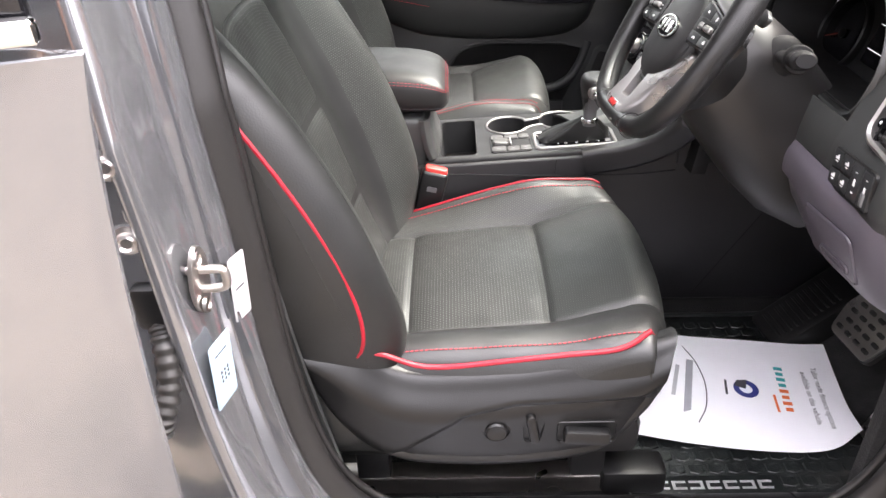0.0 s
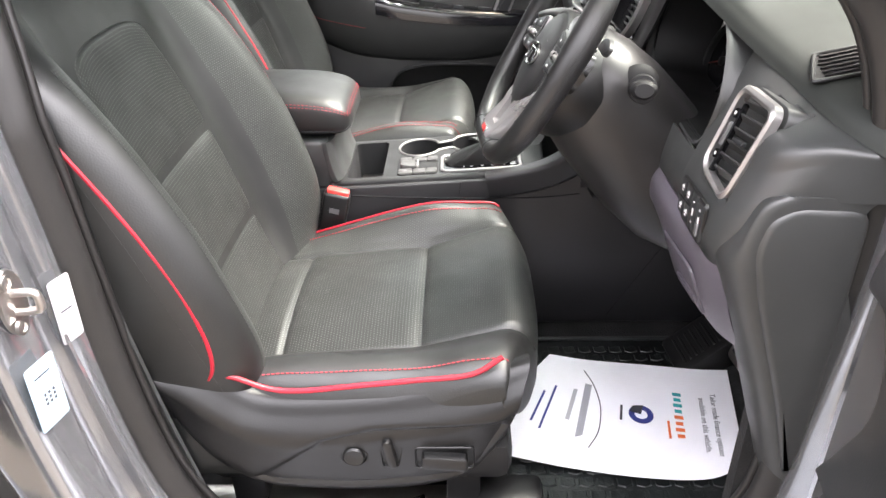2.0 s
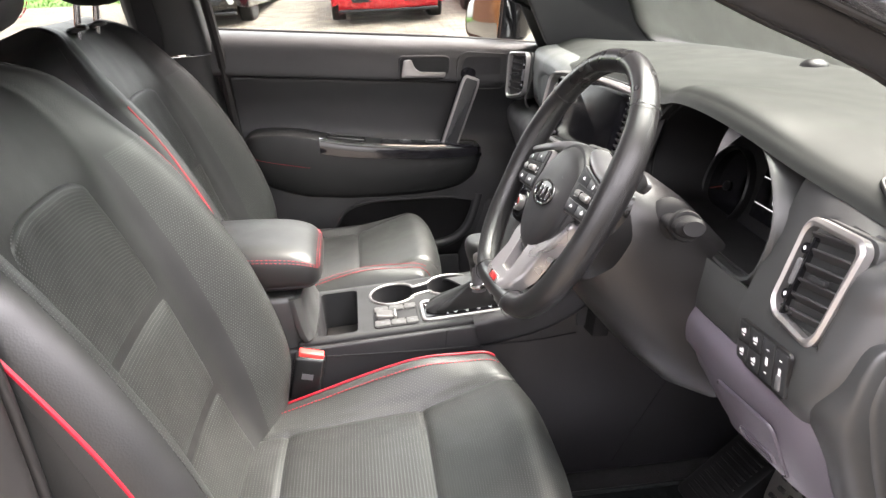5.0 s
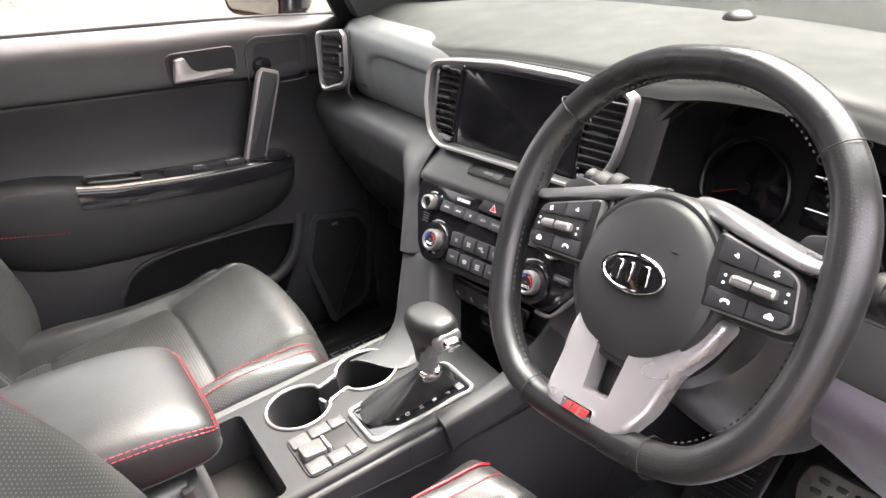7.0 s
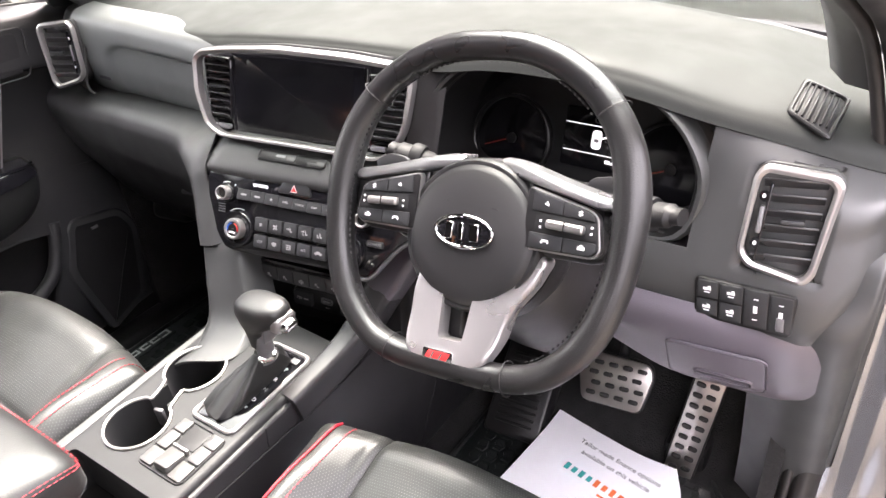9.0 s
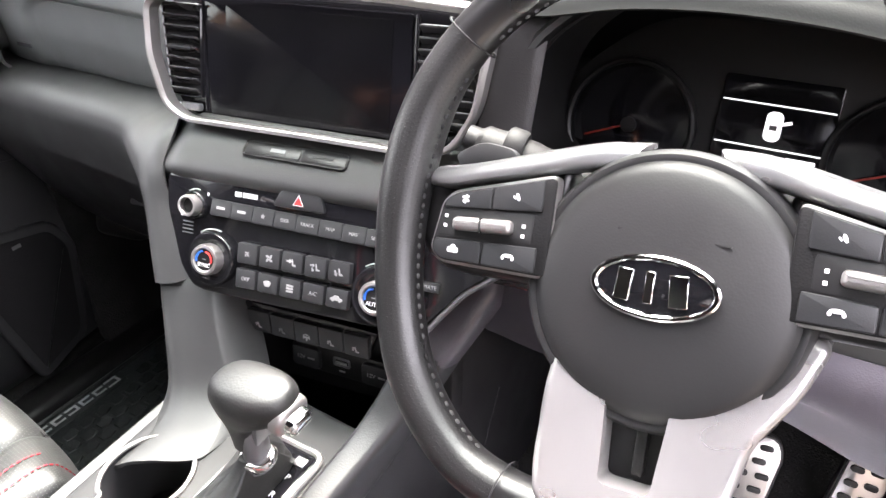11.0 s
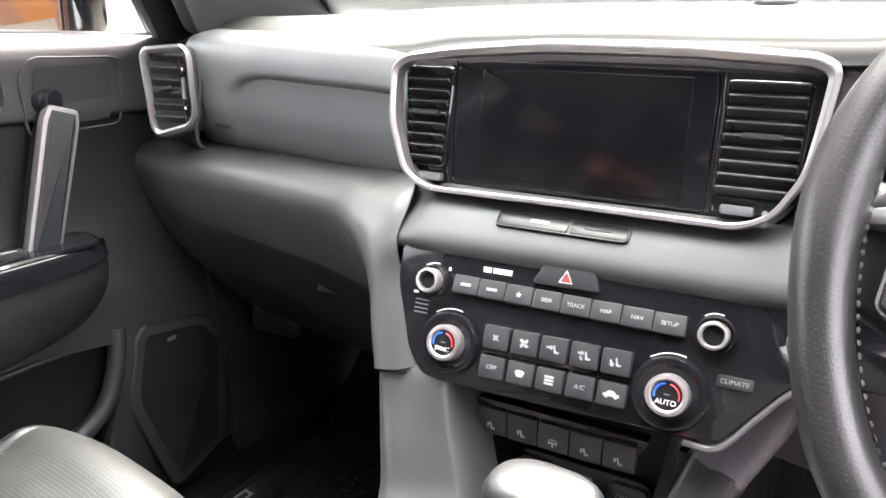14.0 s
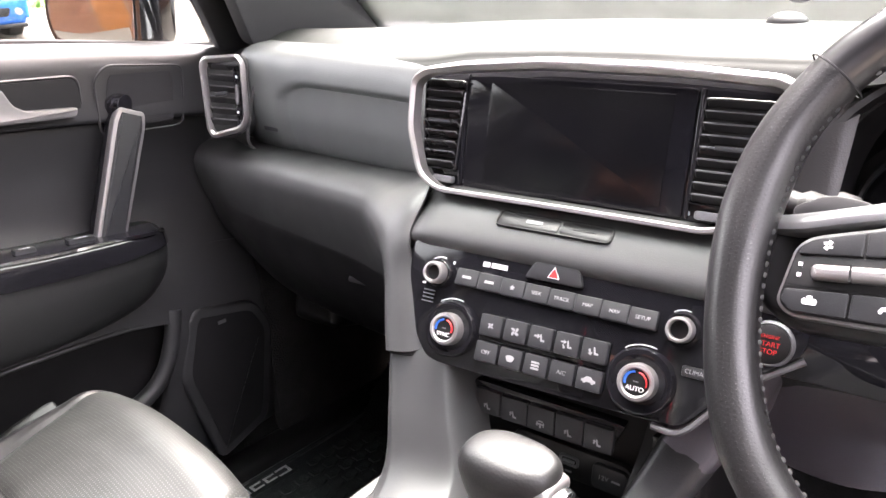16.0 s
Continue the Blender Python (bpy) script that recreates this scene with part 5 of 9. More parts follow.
sheet("stack_pillar_foot", skin(rows, 40, 50), SOFT, dash, "black lower pillar flowing into the console", flip=True)
RAILWAY = [(0.492, 1.205, 0.955), (0.472, 1.212, 0.925), (0.447, 1.222, 0.895), (0.425, 1.236, 0.862), (0.393, 1.248, 0.825), (0.338, 1.257, 0.795), (0.25, 1.266, 0.775)]
# upper stretch takes the painted lilac reflection, the lower one stays plain
rail("stack_pillar", RAILWAY[:4], (0.05, 0.055, 0.05, 0.045), (0.05,) * 4, "knee trim beside the control panel, lilac sheen in its colour", KNEE)
rail("stack_pillar", RAILWAY[3:], (0.045, 0.038, 0.032, 0.03), (0.05,) * 4, "dark trim running down to the console", FLANK)
tube("pillar_seam", [(0.352, 1.516, 0.8965), (0.344, 1.503, 0.901), (0.346, 1.487, 0.9035), (0.356, 1.470, 0.9035)], 0.0011, SEAM, dash, n=5)
box("stack_core", (0.20, 0.30, 0.13), pose(0.53, 1.375, 0.935, 0, 0, 8), DEEP, dash, "", r=0.01)
# shade of the cubby is painted into its back wall
box("cubby_back", (0.03, 0.27, 0.16), pose(0.445, 1.365, 0.84, 0, 8, 8), DEEP, dash, "cubby back, painted shade-dark", r=0.004)
for y in (1.262, 1.488):
    box("cubby_side", (0.07, 0.008, 0.10), pose(0.455, y, 0.82), HARD, dash, "", r=0.002)


# ---- driver's side of the dashboard ----
# instrument cluster in its hood
clu = thing("instrument_cluster", (0.6, 1.0, 1.03), "dark instrument cluster with one small lit display", "instrument cluster")
CL = plane((0.60, 1.015, 1.055), (0, -1, 0), (0.30, 0, 0.95))
slab("cluster_face", rounded([(-0.185, -0.075), (0.17, -0.075), (0.18, 0.0), (0.12, 0.085), (-0.10, 0.085), (-0.18, 0.02)], 0.04), 0.01, CL, DEEP, clu, "black face", z0=-0.012)
for x in (-0.110, 0.105):
    ring("dial", [(x + 0.058 * math.cos(a), -0.012 + 0.058 * math.sin(a)) for a in np.linspace(0, 2 * math.pi, 49)[:-1]], [(x + 0.053 * math.cos(a), -0.012 + 0.053 * math.sin(a)) for a in np.linspace(0, 2 * math.pi, 49)[:-1]], 0.012, CL, HARD, clu, "dark dial ring", bevel=0.002, z0=-0.002)
    slab("dial_face", [(x + 0.053 * math.cos(a), -0.012 + 0.053 * math.sin(a)) for a in np.linspace(0, 2 * math.pi, 41)[:-1]], 0.001, CL, SCREENGLASS, clu, "", bevel=0.0004, z0=-0.001)
    box("needle", (0.045, 0.0016, 0.001), CL @ pose(x - 0.018, -0.019, 0.004, 0, 0, 22), material("dim_red_needle", (0.25, 0.02, 0.01), 0.4), clu, "dim red needle", r=0)
    lathe("needle_hub", [(0.007, 0), (0.007, 0.004), (0.004, 0.005), (0, 0.005)], CL @ pose(x, -0.012, 0.002), HARD, clu, n=20)
m = CL @ pose(0.007, 0.006, 0.0)
slab("info_display", rrect(0.090, 0.075, 0.003), 0.001, m, SCREENGLASS, clu, "dark information display", bevel=0.0004)
for y in (0.017, -0.018):
    box("lit_line", (0.086, 0.0011, 0.0006), m @ pose(0, y, 0.0012), LCD, clu, r=0)
# plain car outline with an open door
slab("lit_car_shape", rrect(0.013, 0.024, 0.005), 0.0008, m @ pose(0.0, 0.0, 0.0008), LCD, clu, "white car pictogram", bevel=0.0002)
box("lit_car_roof", (0.006, 0.004, 0.0004), m @ pose(0, -0.001, 0.0018), SATINGREY, clu, r=0)
box("lit_door_shape", (0.007, 0.0025, 0.0006), m @ pose(0.010, 0.004, 0.0012, 0, 0, 20), LCD, clu, r=0)
box("lit_reading", (0.022, 0.0045, 0.0006), m @ pose(0.026, -0.025, 0.0012), LCD, clu, "lit reading", r=0)
# the hood: outer surround and inner cone
HO = rounded([(-0.165, -0.075), (0.150, -0.085), (0.165, -0.01), (0.130, 0.045), (0.060, 0.082), (-0.030, 0.090), (-0.120, 0.076), (-0.172, 0.032), (-0.186, -0.03)], 0.05)
HM = plane((0.505, 1.012, 1.098), (0, -1, 0), (0.16, 0, 0.95))
k = len(HO)
verts, faces = [], []
loops = [(1.075, -0.030), (1.055, 0.0), (1.03, 0.004), (1.0, 0.002), (0.97, -0.012), (0.95, -0.10)]
for s, z in loops:
    verts += [HM @ Vector((x * s, y * s, z)) for x, y in HO]
faces = [((i + 1) * k + j, (i + 1) * k + (j + 1) % k, i * k + (j + 1) % k, i * k + j) for i in range(len(loops) - 1) for j in range(k)]
kk = 3 * k
raw("cluster_hood", verts[:4 * k], [f[::-1] for f in faces[:kk]], SOFT, clu, "black soft hood round the dials")
# inner cone darker than the hood outside: shade painted into its colour
raw("cluster_cone", verts[3 * k:], [tuple(i - kk for i in f[::-1]) for f in faces[kk:]], DEEP, clu, "inside of the hood, painted shade-dark")
tube("hood_trim", [HM @ Vector((x * 0.975, y * 0.975, -0.008)) for x, y in HO[::2]], 0.0018, HARD, clu, "thin grey trim line", closed=True, n=6)

# outer fascia between cluster and doorway, with the air vent
RV = plane((0.499, 0.756, 1.060), (0.10, -0.995, 0), (0.31, 0.05, 0.95))


def fascia(ys, lo, hi, name="driver_fascia", mat=SOFT):
    rows = []
    for y, xt, zt, wrap, zb in ys:
        prof = [(0.0, 1.0), (-0.018, 0.81), (-0.035, 0.615), (-0.048, 0.45), (-0.058, 0.30), (-0.060, 0.15), (-0.045, 0.0)]
        r = [(xt + a * wrap, y, zb + (zt - zb) * f) for a, f in prof[lo:hi]]
        if lo == 0:
            ly = [q[0] for q in LIP]
            r = [(np.interp(y, ly, [q[1] for q in LIP]) + 0.02, y, np.interp(y, ly, [q[2] for q in LIP]) - 0.014)] + [(max(r[0][0], np.interp(y, ly, [q[1] for q in LIP]) - 0.004), y, min(np.interp(y, ly, [q[2] for q in LIP]) - 0.020, r[0][2] + 0.008))] + r[1:]
        rows.append(r)
    g = skin(rows, 90, 80)
    back_way = RV.inverted()
    for i in range(g.shape[0]):
        for k in range(g.shape[1]):
            q = back_way @ Vector(g[i, k])
            if -0.042 < q.x < 0.033 and abs(q.y - 0.001) < 0.052:
                g[i, k] += (0.05, 0, 0)
    sheet(name, g, mat, dash, "black driver-side fascia", flip=False)


fascia([(0.850, 0.534, 1.128, 1, 0.925), (0.80, 0.533, 1.130, 1, 0.925), (0.745, 0.530, 1.126, 1, 0.925), (0.712, 0.532, 1.120, 0.95, 0.935), (0.688, 0.541, 1.112, 0.75, 0.98), (0.672, 0.560, 1.103, 0.4, 1.035), (0.665, 0.60, 1.092, 0.1, 1.040), (0.664, 0.64, 1.080, 0.0, 1.040)], 0, 7)
fascia([(1.215, 0.520, 1.150, 1, 0.925), (1.185, 0.518, 1.14, 1, 0.925), (1.172, 0.520, 1.13, 1, 0.925)], 0, 7, mat=SHROUD)
fascia([(1.172, 0.520, 1.13, 1, 0.925), (1.0, 0.528, 1.13, 1, 0.925), (0.85, 0.534, 1.128, 1, 0.925)], 3, 7)
rv = thing("side_vent", RV.translation, "silver-framed air vent at the dashboard's end", "air vent")
VO = rounded([(-0.046, -0.050), (0.028, -0.060), (0.040, -0.048), (0.052, 0.052), (0.040, 0.062), (-0.046, 0.064), (-0.058, 0.052), (-0.062, -0.036)], 0.012)
VI = rounded([(-0.041, -0.043), (0.022, -0.052), (0.031, -0.042), (0.040, 0.046), (0.032, 0.053), (-0.043, 0.055), (-0.050, 0.046), (-0.054, -0.032)], 0.009)


def end_vent(o, m, flipx=1):
    vo, vi = [(x * flipx, y) for x, y in VO], [(x * flipx, y) for x, y in VI]
    if flipx < 0:
        vo, vi = vo[::-1], vi[::-1]
    ring("frame", vo, vi, 0.018, m, SILVER, o, "satin silver frame", bevel=0.004, z0=-0.004)
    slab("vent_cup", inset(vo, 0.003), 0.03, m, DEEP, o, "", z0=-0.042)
    slab("vent_collar", inset(vo, -0.0015), 0.045, m, SOFT, o, "", z0=-0.056)
    for i in range(6):
        y = -0.036 + 0.0165 * i
        box("slat", (0.078, 0.014, 0.0028), m @ pose(-0.006 * flipx, y, 0.0, 52, 0, 4 * flipx), VANE, o, "", r=0.0011, seg=1)
    box("vane_link", (0.0035, 0.088, 0.010), m @ pose(-0.036 * flipx, 0.0, 0.003, 0, 0, -3 * flipx), PIANO, o, "gloss black slider strip", r=0.001)
    slab("thumb_wheel", rrect(0.007, 0.030, 0.003), 0.012, m @ pose(-0.040 * flipx, 0.004, 0), SATINGREY, o, "ribbed thumb wheel", bevel=0.002)
    for y in (0.030, -0.022):
        lathe("mark", [(0.0024, 0), (0.0024, 0.0006), (0.0013, 0.0006)], m @ pose(-0.041 * flipx, y, 0.0095), WHITE, o, n=14)
        lathe("mark_base", [(0.006, -0.004), (0.006, 0.0005), (0, 0.0005)], m @ pose(-0.041 * flipx, y, 0.0088), PIANO, o, n=18)
    slab("slider_tab", rrect(0.030, 0.006, 0.002), 0.008, m @ pose(0.0, 0.006, 0.004, 0, 0, 3), KEY, o, "", bevel=0.002)


end_vent(rv, RV @ Matrix.Diagonal((0.74, 0.93, 0.7, 1)))
LV = plane((0.470, 1.955, 1.088), (0.62, -0.78, 0), (0.26, 0.05, 0.95))
lv = thing("side_vent", LV.translation, "silver-framed air vent beside the passenger door", "air vent")
end_vent(lv, LV @ Matrix.Diagonal((0.56, 0.91, 0.8, 1)), -1)
# fairing behind the far vent
rows = [[(x, y, z) for x, z in ((0.56, 1.138), (0.525, 1.130), (0.505, 1.09), (0.490, 1.05), (0.490, 1.02), (0.52, 1.006))] for y in (1.93, 1.97, 2.02, 2.06)]
sheet("vent_fairing", skin([[(p[0] + 0.3 * (p[1] - 1.93), p[1], p[2]) for p in r] for r in rows], 16, 20), SOFT, dash, "", flip=True)

# closed tray under the dash, over both footwells
box("under_tray", (0.46, 1.27, 0.012), pose(0.90, 1.445, 0.965), DEEP, dash, "", r=0.002, seg=1)

# defroster grille at the dash end
gr = thing("defroster_grille", (0.60, 0.80, 1.13), "black slatted window defroster grille", "air vent")
gx, gy = 0.592, 0.772
gu, gv = Vector(on_top(gx + 0.03, gy) - on_top(gx - 0.03, gy)), Vector(on_top(gx, gy + 0.022) - on_top(gx, gy - 0.022))
GM = plane(Vector((on_top(gx + 0.03, gy) + on_top(gx - 0.03, gy) + on_top(gx, gy + 0.022) + on_top(gx, gy - 0.022)) / 4), gu, gv) @ pose(0, 0, 0.0065) @ Matrix.Diagonal((0.76, 0.76, 0.7, 1))
ring("grille_frame", rounded([(-0.055, -0.030), (0.050, -0.034), (0.058, 0.032), (-0.030, 0.034)], 0.010), rounded([(-0.046, -0.024), (0.044, -0.028), (0.050, 0.026), (-0.026, 0.028)], 0.008), 0.005, GM, HARD, gr, bevel=0.002)
slab("grille_well", rounded([(-0.046, -0.024), (0.044, -0.028), (0.050, 0.026), (-0.026, 0.028)], 0.008), 0.001, GM, DEEP, gr, bevel=0.0004)
for i in range(6):
    y = -0.020 + 0.0085 * i
    box("slat", (0.084 - abs(i - 3) * 0.004, 0.0032, 0.004), GM @ pose(0.004 + 0.002 * i, y, 0.003, 30, 0, 0), HARD, gr, r=0.0008, seg=1)

# knee panel below: column tunnel, fuse cover, switch bank
rows = []
for y, dx in ((1.225, 0.015), (1.14, 0.005), (1.05, 0.0), (0.95, 0.0), (0.86, 0.0), (0.78, 0.006), (0.735, 0.012), (0.70, 0.03)):
    arch = 0.045 * math.exp(-(((y - 1.01) / 0.085) ** 2))
    rows.append([(0.470 + dx, y, 0.958), (0.462 + dx, y, 0.940), (0.464 + dx, y, 0.915), (0.474 + dx, y, 0.880 + arch), (0.489 + dx, y, 0.846 + arch), (0.503 + dx, y, 0.830 + arch), (0.525 + dx, y, 0.824 + arch), (0.62, y, 0.83 + arch), (0.74, y, 0.85 + arch)])
KP = skin(rows, 60, 50)
# panel and fuse lid are lightened lilac in colour to imitate reflected light
sheet("knee_panel", KP, KNEE, dash, "knee panel under the wheel, lilac sheen in its colour", flip=False)
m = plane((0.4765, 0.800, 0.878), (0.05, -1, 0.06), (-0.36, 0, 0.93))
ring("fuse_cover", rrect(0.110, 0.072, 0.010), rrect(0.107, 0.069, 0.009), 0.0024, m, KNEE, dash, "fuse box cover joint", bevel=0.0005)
slab("fuse_lid", rrect(0.1055, 0.0675, 0.0085), 0.003, m, KNEE, dash, "fuse box cover with the same painted sheen", bevel=0.001)
ring("fuse_grip", rrect(0.066, 0.014, 0.006), rrect(0.060, 0.009, 0.0042), 0.006, m @ pose(0.008, -0.018, 0), KNEE, dash, "finger grip", bevel=0.002)
SB = plane((0.4690, 0.781, 0.976), (-0.03, -0.993, 0.10), (0.06, 0.10, 0.99))
sw = thing("switch_bank", SB.translation, "black bank of driver's switches with white symbols", "switches")
slab("bank_plate", rounded([(-0.050, -0.024), (0.047, -0.027), (0.051, 0.022), (-0.051, 0.024)], 0.007), 0.004, SB, HARD, sw, bevel=0.0012)
for i, (x, y, w, h) in enumerate(((-0.037, 0.0115, 0.0225, 0.021), (-0.037, -0.0105, 0.0225, 0.020), (-0.0125, 0.0112, 0.0235, 0.021), (-0.0125, -0.0112, 0.0235, 0.021), (0.0125, -0.0005, 0.0235, 0.044), (0.037, -0.0015, 0.0225, 0.043))):
    b = slab("switch", rrect(w, h, 0.002), 0.0045, SB @ pose(x, y, 0.0005), KEY, sw, bevel=0.0015)
    for q in (((0, 0.001, 0.008, 0.003), (0, -0.003, 0.006, 0.0013), (0.002, 0.0035, 0.003, 0.002)), ((0, 0.012, 0.0045, 0.001), (0, 0, 0.004, 0.008), (0, -0.012, 0.0045, 0.001)))[i > 3]:
        box("symbol", (q[2], q[3], 0.0006), SB @ pose(x + q[0], y + q[1], 0.0052), WHITE, b, r=0)
slab("dimmer_wheel", rrect(0.008, 0.016, 0.002), 0.010, SB @ pose(0.037, -0.012, -0.003), SATINGREY, sw, "ribbed dimmer wheel", bevel=0.002)

# end panel of the dashboard, facing the doorway
def end_panel(name, o, y, mat, label, thick=0.02, lean_in=0.0):
    m = plane((0, y, 0), (1, 0, 0), (0, lean_in, 1))
    slab(name, o, thick, m, mat, dash, label, bevel=0.008, z0=-thick, n=3)


end_panel("side_cover", rounded([(0.556, 0.79), (0.592, 0.66), (0.606, 0.70), (0.604, 1.032), (0.530, 1.036), (0.505, 1.022), (0.496, 0.985), (0.512, 0.92)], 0.022), 0.661, SOFT, "black side cover panel", 0.012)
rows = []
for x, z in ((0.500, 1.046), (0.480, 1.034), (0.468, 1.000), (0.470, 0.965), (0.484, 0.93), (0.505, 0.87), (0.533, 0.79), (0.562, 0.70), (0.585, 0.62), (0.598, 0.54)):
    k = 0.024 * min(max((z - 0.955) / 0.05, 0), 1)
    rows.append([(x + 0.03 + k, 0.775, z), (x + 0.004 + k, 0.735, z), (x + k, 0.700, z), (x + 0.006 + k * 0.6, 0.678, z), (x + 0.022, 0.667, z), (x + 0.05, 0.664, z), (x + 0.12, 0.664, z)])
sheet("corner_column", skin(rows, 50, 30), SOFT, dash, "rounded black corner of the dashboard", flip=False, thick=0.01)
rows = [[(x, 0.735, z) for x in (0.56, 0.7, 0.85, 0.97)] for z in (0.44, 0.6, 0.8, 1.0)]
sheet("kick_panel", skin(rows, 12, 12), CARPET, dash, "dark footwell side panel", flip=False, thick=0.02)
rows = [[(x, 2.03, z) for x in (0.535, 0.65, 0.8, 0.97)] for z in (0.44, 0.6, 0.8, 1.0)]
sheet("kick_panel", skin(rows, 12, 12), CARPET, dash, "dark footwell side panel", flip=True, thick=0.02)

# steering column shroud and stalks
WM = plane((0.317, 1.013, 1.107), (0, -1, 0), (0.5, 0, 0.866)) @ pose(0, 0, 0, 0, 0, 6)
AX = plane((0.317, 1.010, 1.111), (0, -1, 0), (0.5, 0, 0.866))
col = thing("steering_column", (0.45, 1.008, 0.95), "black steering column shroud with two stalks", "steering column")
loops = []
for z, a, b, cy in ((-0.050, 0.060, 0.060, -0.01), (-0.062, 0.072, 0.072, -0.014), (-0.10, 0.078, 0.082, -0.022), (-0.15, 0.080, 0.088, -0.034), (-0.20, 0.078, 0.090, -0.05), (-0.27, 0.072, 0.088, -0.07), (-0.34, 0.06, 0.07, -0.09)):
    loops.append([AX @ Vector((a * math.copysign(abs(math.cos(t)) ** 0.8, math.cos(t)), cy + b * math.copysign(abs(math.sin(t)) ** 0.85, math.sin(t)) * (1.25 if math.sin(t) < 0 else 0.9), z)) for t in np.linspace(0, 2 * math.pi, 41)[:-1]])
sweep("shroud", loops, lambda i: loops[i], SHROUD, col, "dark column shroud")
STALK = material("dull_stalk_plastic", (0.009, 0.009, 0.0093), 0.55, spec=0.25, grain=0.2, grain_size=0.001, vary=0.1)


def stalk(sgn, label):
    root = AX @ Vector((sgn * 0.066, 0.020, -0.118))
    tip = AX @ Vector((sgn * 0.172, 0.034, -0.088))
    pts = [root, root.lerp(tip, 0.35), root.lerp(tip, 0.7), tip]
    s = tube("stalk", pts, [0.011, 0.011, 0.0125, 0.0145, 0.0160, 0.0165, 0.0155, 0.011], STALK, col, label, n=16, steps=24, flat=0.72)
    d = (tip - root).normalized()
    m = plane(root.lerp(tip, 0.80), d.cross(AX.to_3x3() @ Vector((0, 0, 1))).cross(d) * 0 + d, AX.to_3x3() @ Vector((0, 1, 0)))
    for q, w, h in ((-0.012, 0.006, 0.004), (0.006, 0.007, 0.005)):
        box("stalk_mark", (w, h, 0.0006), m @ pose(q, 0, 0.0125), PRINT, s, r=0)
    lathe("stalk_collar", [(0.0160, 0), (0.0172, 0.002), (0.0172, 0.012), (0.0160, 0.014)], plane(root.lerp(tip, 0.62), d.orthogonal(), d.cross(d.orthogonal())), STALK, s, "ribbed turning collar", 24)
    lathe("stalk_boot", [(0.026, 0), (0.026, 0.006), (0.021, 0.010), (0.015, 0.012)], plane(root - d * 0.004, d.orthogonal(), d.cross(d.orthogonal())), STALK, col, "", 24)


stalk(1, "black wiper stalk with white marks")
stalk(-1, "black lamp stalk with white marks")

# steering wheel: flat-bottomed rim, three spokes, round pad
whl = thing("steering_wheel", WM.translation, "black leather steering wheel with flat bottom and silver spokes", "steering wheel")
half = [(0.0, -0.1535), (0.030, -0.1533), (0.060, -0.1515), (0.092, -0.1425), (0.118, -0.122), (0.138, -0.094), (0.151, -0.055), (0.1565, -0.010), (0.154, 0.035), (0.142, 0.076), (0.117, 0.112), (0.083, 0.137), (0.043, 0.152)]
loop = spline(half + [(0.0, 0.1555)] + [(-x, y) for x, y in half[:0:-1]], 720, closed=True)
run_ = np.concatenate([[0], np.cumsum(np.linalg.norm(np.diff(np.vstack([loop, loop[:1]]), axis=0), axis=1))])
rimpts = [(np.interp(q, run_, np.append(loop[:, 0], loop[0, 0])), np.interp(q, run_, np.append(loop[:, 1], loop[0, 1]))) for q in np.linspace(0, run_[-1], 121)[:-1]]


def rim_piece(name, a, b, mat, label, r=0.0138):
    pts = spline(rimpts, 240, closed=True)
    idx = [i % 240 for i in range(int(a * 240), int(b * 240) + 1)]
    p = pts[idx]
    tn = (np.roll(pts, -1, 0) - np.roll(pts, 1, 0))[idx]
    verts, uvs, n = [], [], 20
    run = 0
    for i, (q, t) in enumerate(zip(p, tn)):
        run += 0 if i == 0 else np.linalg.norm(p[i] - p[i - 1])
        t = t / np.linalg.norm(t)
        o = np.array([t[1], -t[0]])
        grip = 1 + 0.16 * math.exp(-(((q[1] - 0.03) / 0.05) ** 2)) + 0.06 * math.exp(-(((q[1] + 0.085) / 0.04) ** 2))
        for j in range(n):
            w = 2 * math.pi * j / n
            rr = r * grip
            verts.append(WM @ Vector((q[0] + o[0] * rr * math.cos(w), q[1] + o[1] * rr * math.cos(w), rr * 1.12 * math.sin(w))))
            uvs.append((run, w * r))
    f = [(i * n + j, i * n + (j + 1) % n, (i + 1) * n + (j + 1) % n, (i + 1) * n + j) for i in range(len(idx) - 1) for j in range(n)]
    f += [tuple(range(n))[::-1], tuple((len(idx) - 1) * n + j for j in range(n))]
    return raw(name, verts, f, mat, whl, label, uvs)


# fractions run from the bottom round by the driver's right
rim_piece("rim_grip", 0.065, 0.36, GRIP, "pierced leather grip")
rim_piece("rim_top", 0.36, 0.64, RIM, "smooth leather top of the rim")
rim_piece("rim_grip", 0.64, 0.935, GRIP, "pierced leather grip")
rim_piece("rim_bottom", 0.935, 1.065, RIM, "smooth leather foot of the rim")
rp = spline(rimpts, 240, closed=True)
for f in (0.065, 0.36, 0.64, 0.935):
    q = rp[int(f * 240) % 240]
    t = rp[(int(f * 240) + 2) % 240] - rp[int(f * 240) % 240 - 2]
    t = t / np.linalg.norm(t)
    o = np.array([t[1], -t[0]])
    tube("rim_seam", [WM @ Vector((q[0] + o[0] * 0.0166 * math.cos(w), q[1] + o[1] * 0.0166 * math.cos(w), 0.0182 * math.sin(w))) for w in np.linspace(0, 2 * math.pi, 21)[:-1]], 0.0006, SEAM, whl, closed=True, n=5, steps=40)
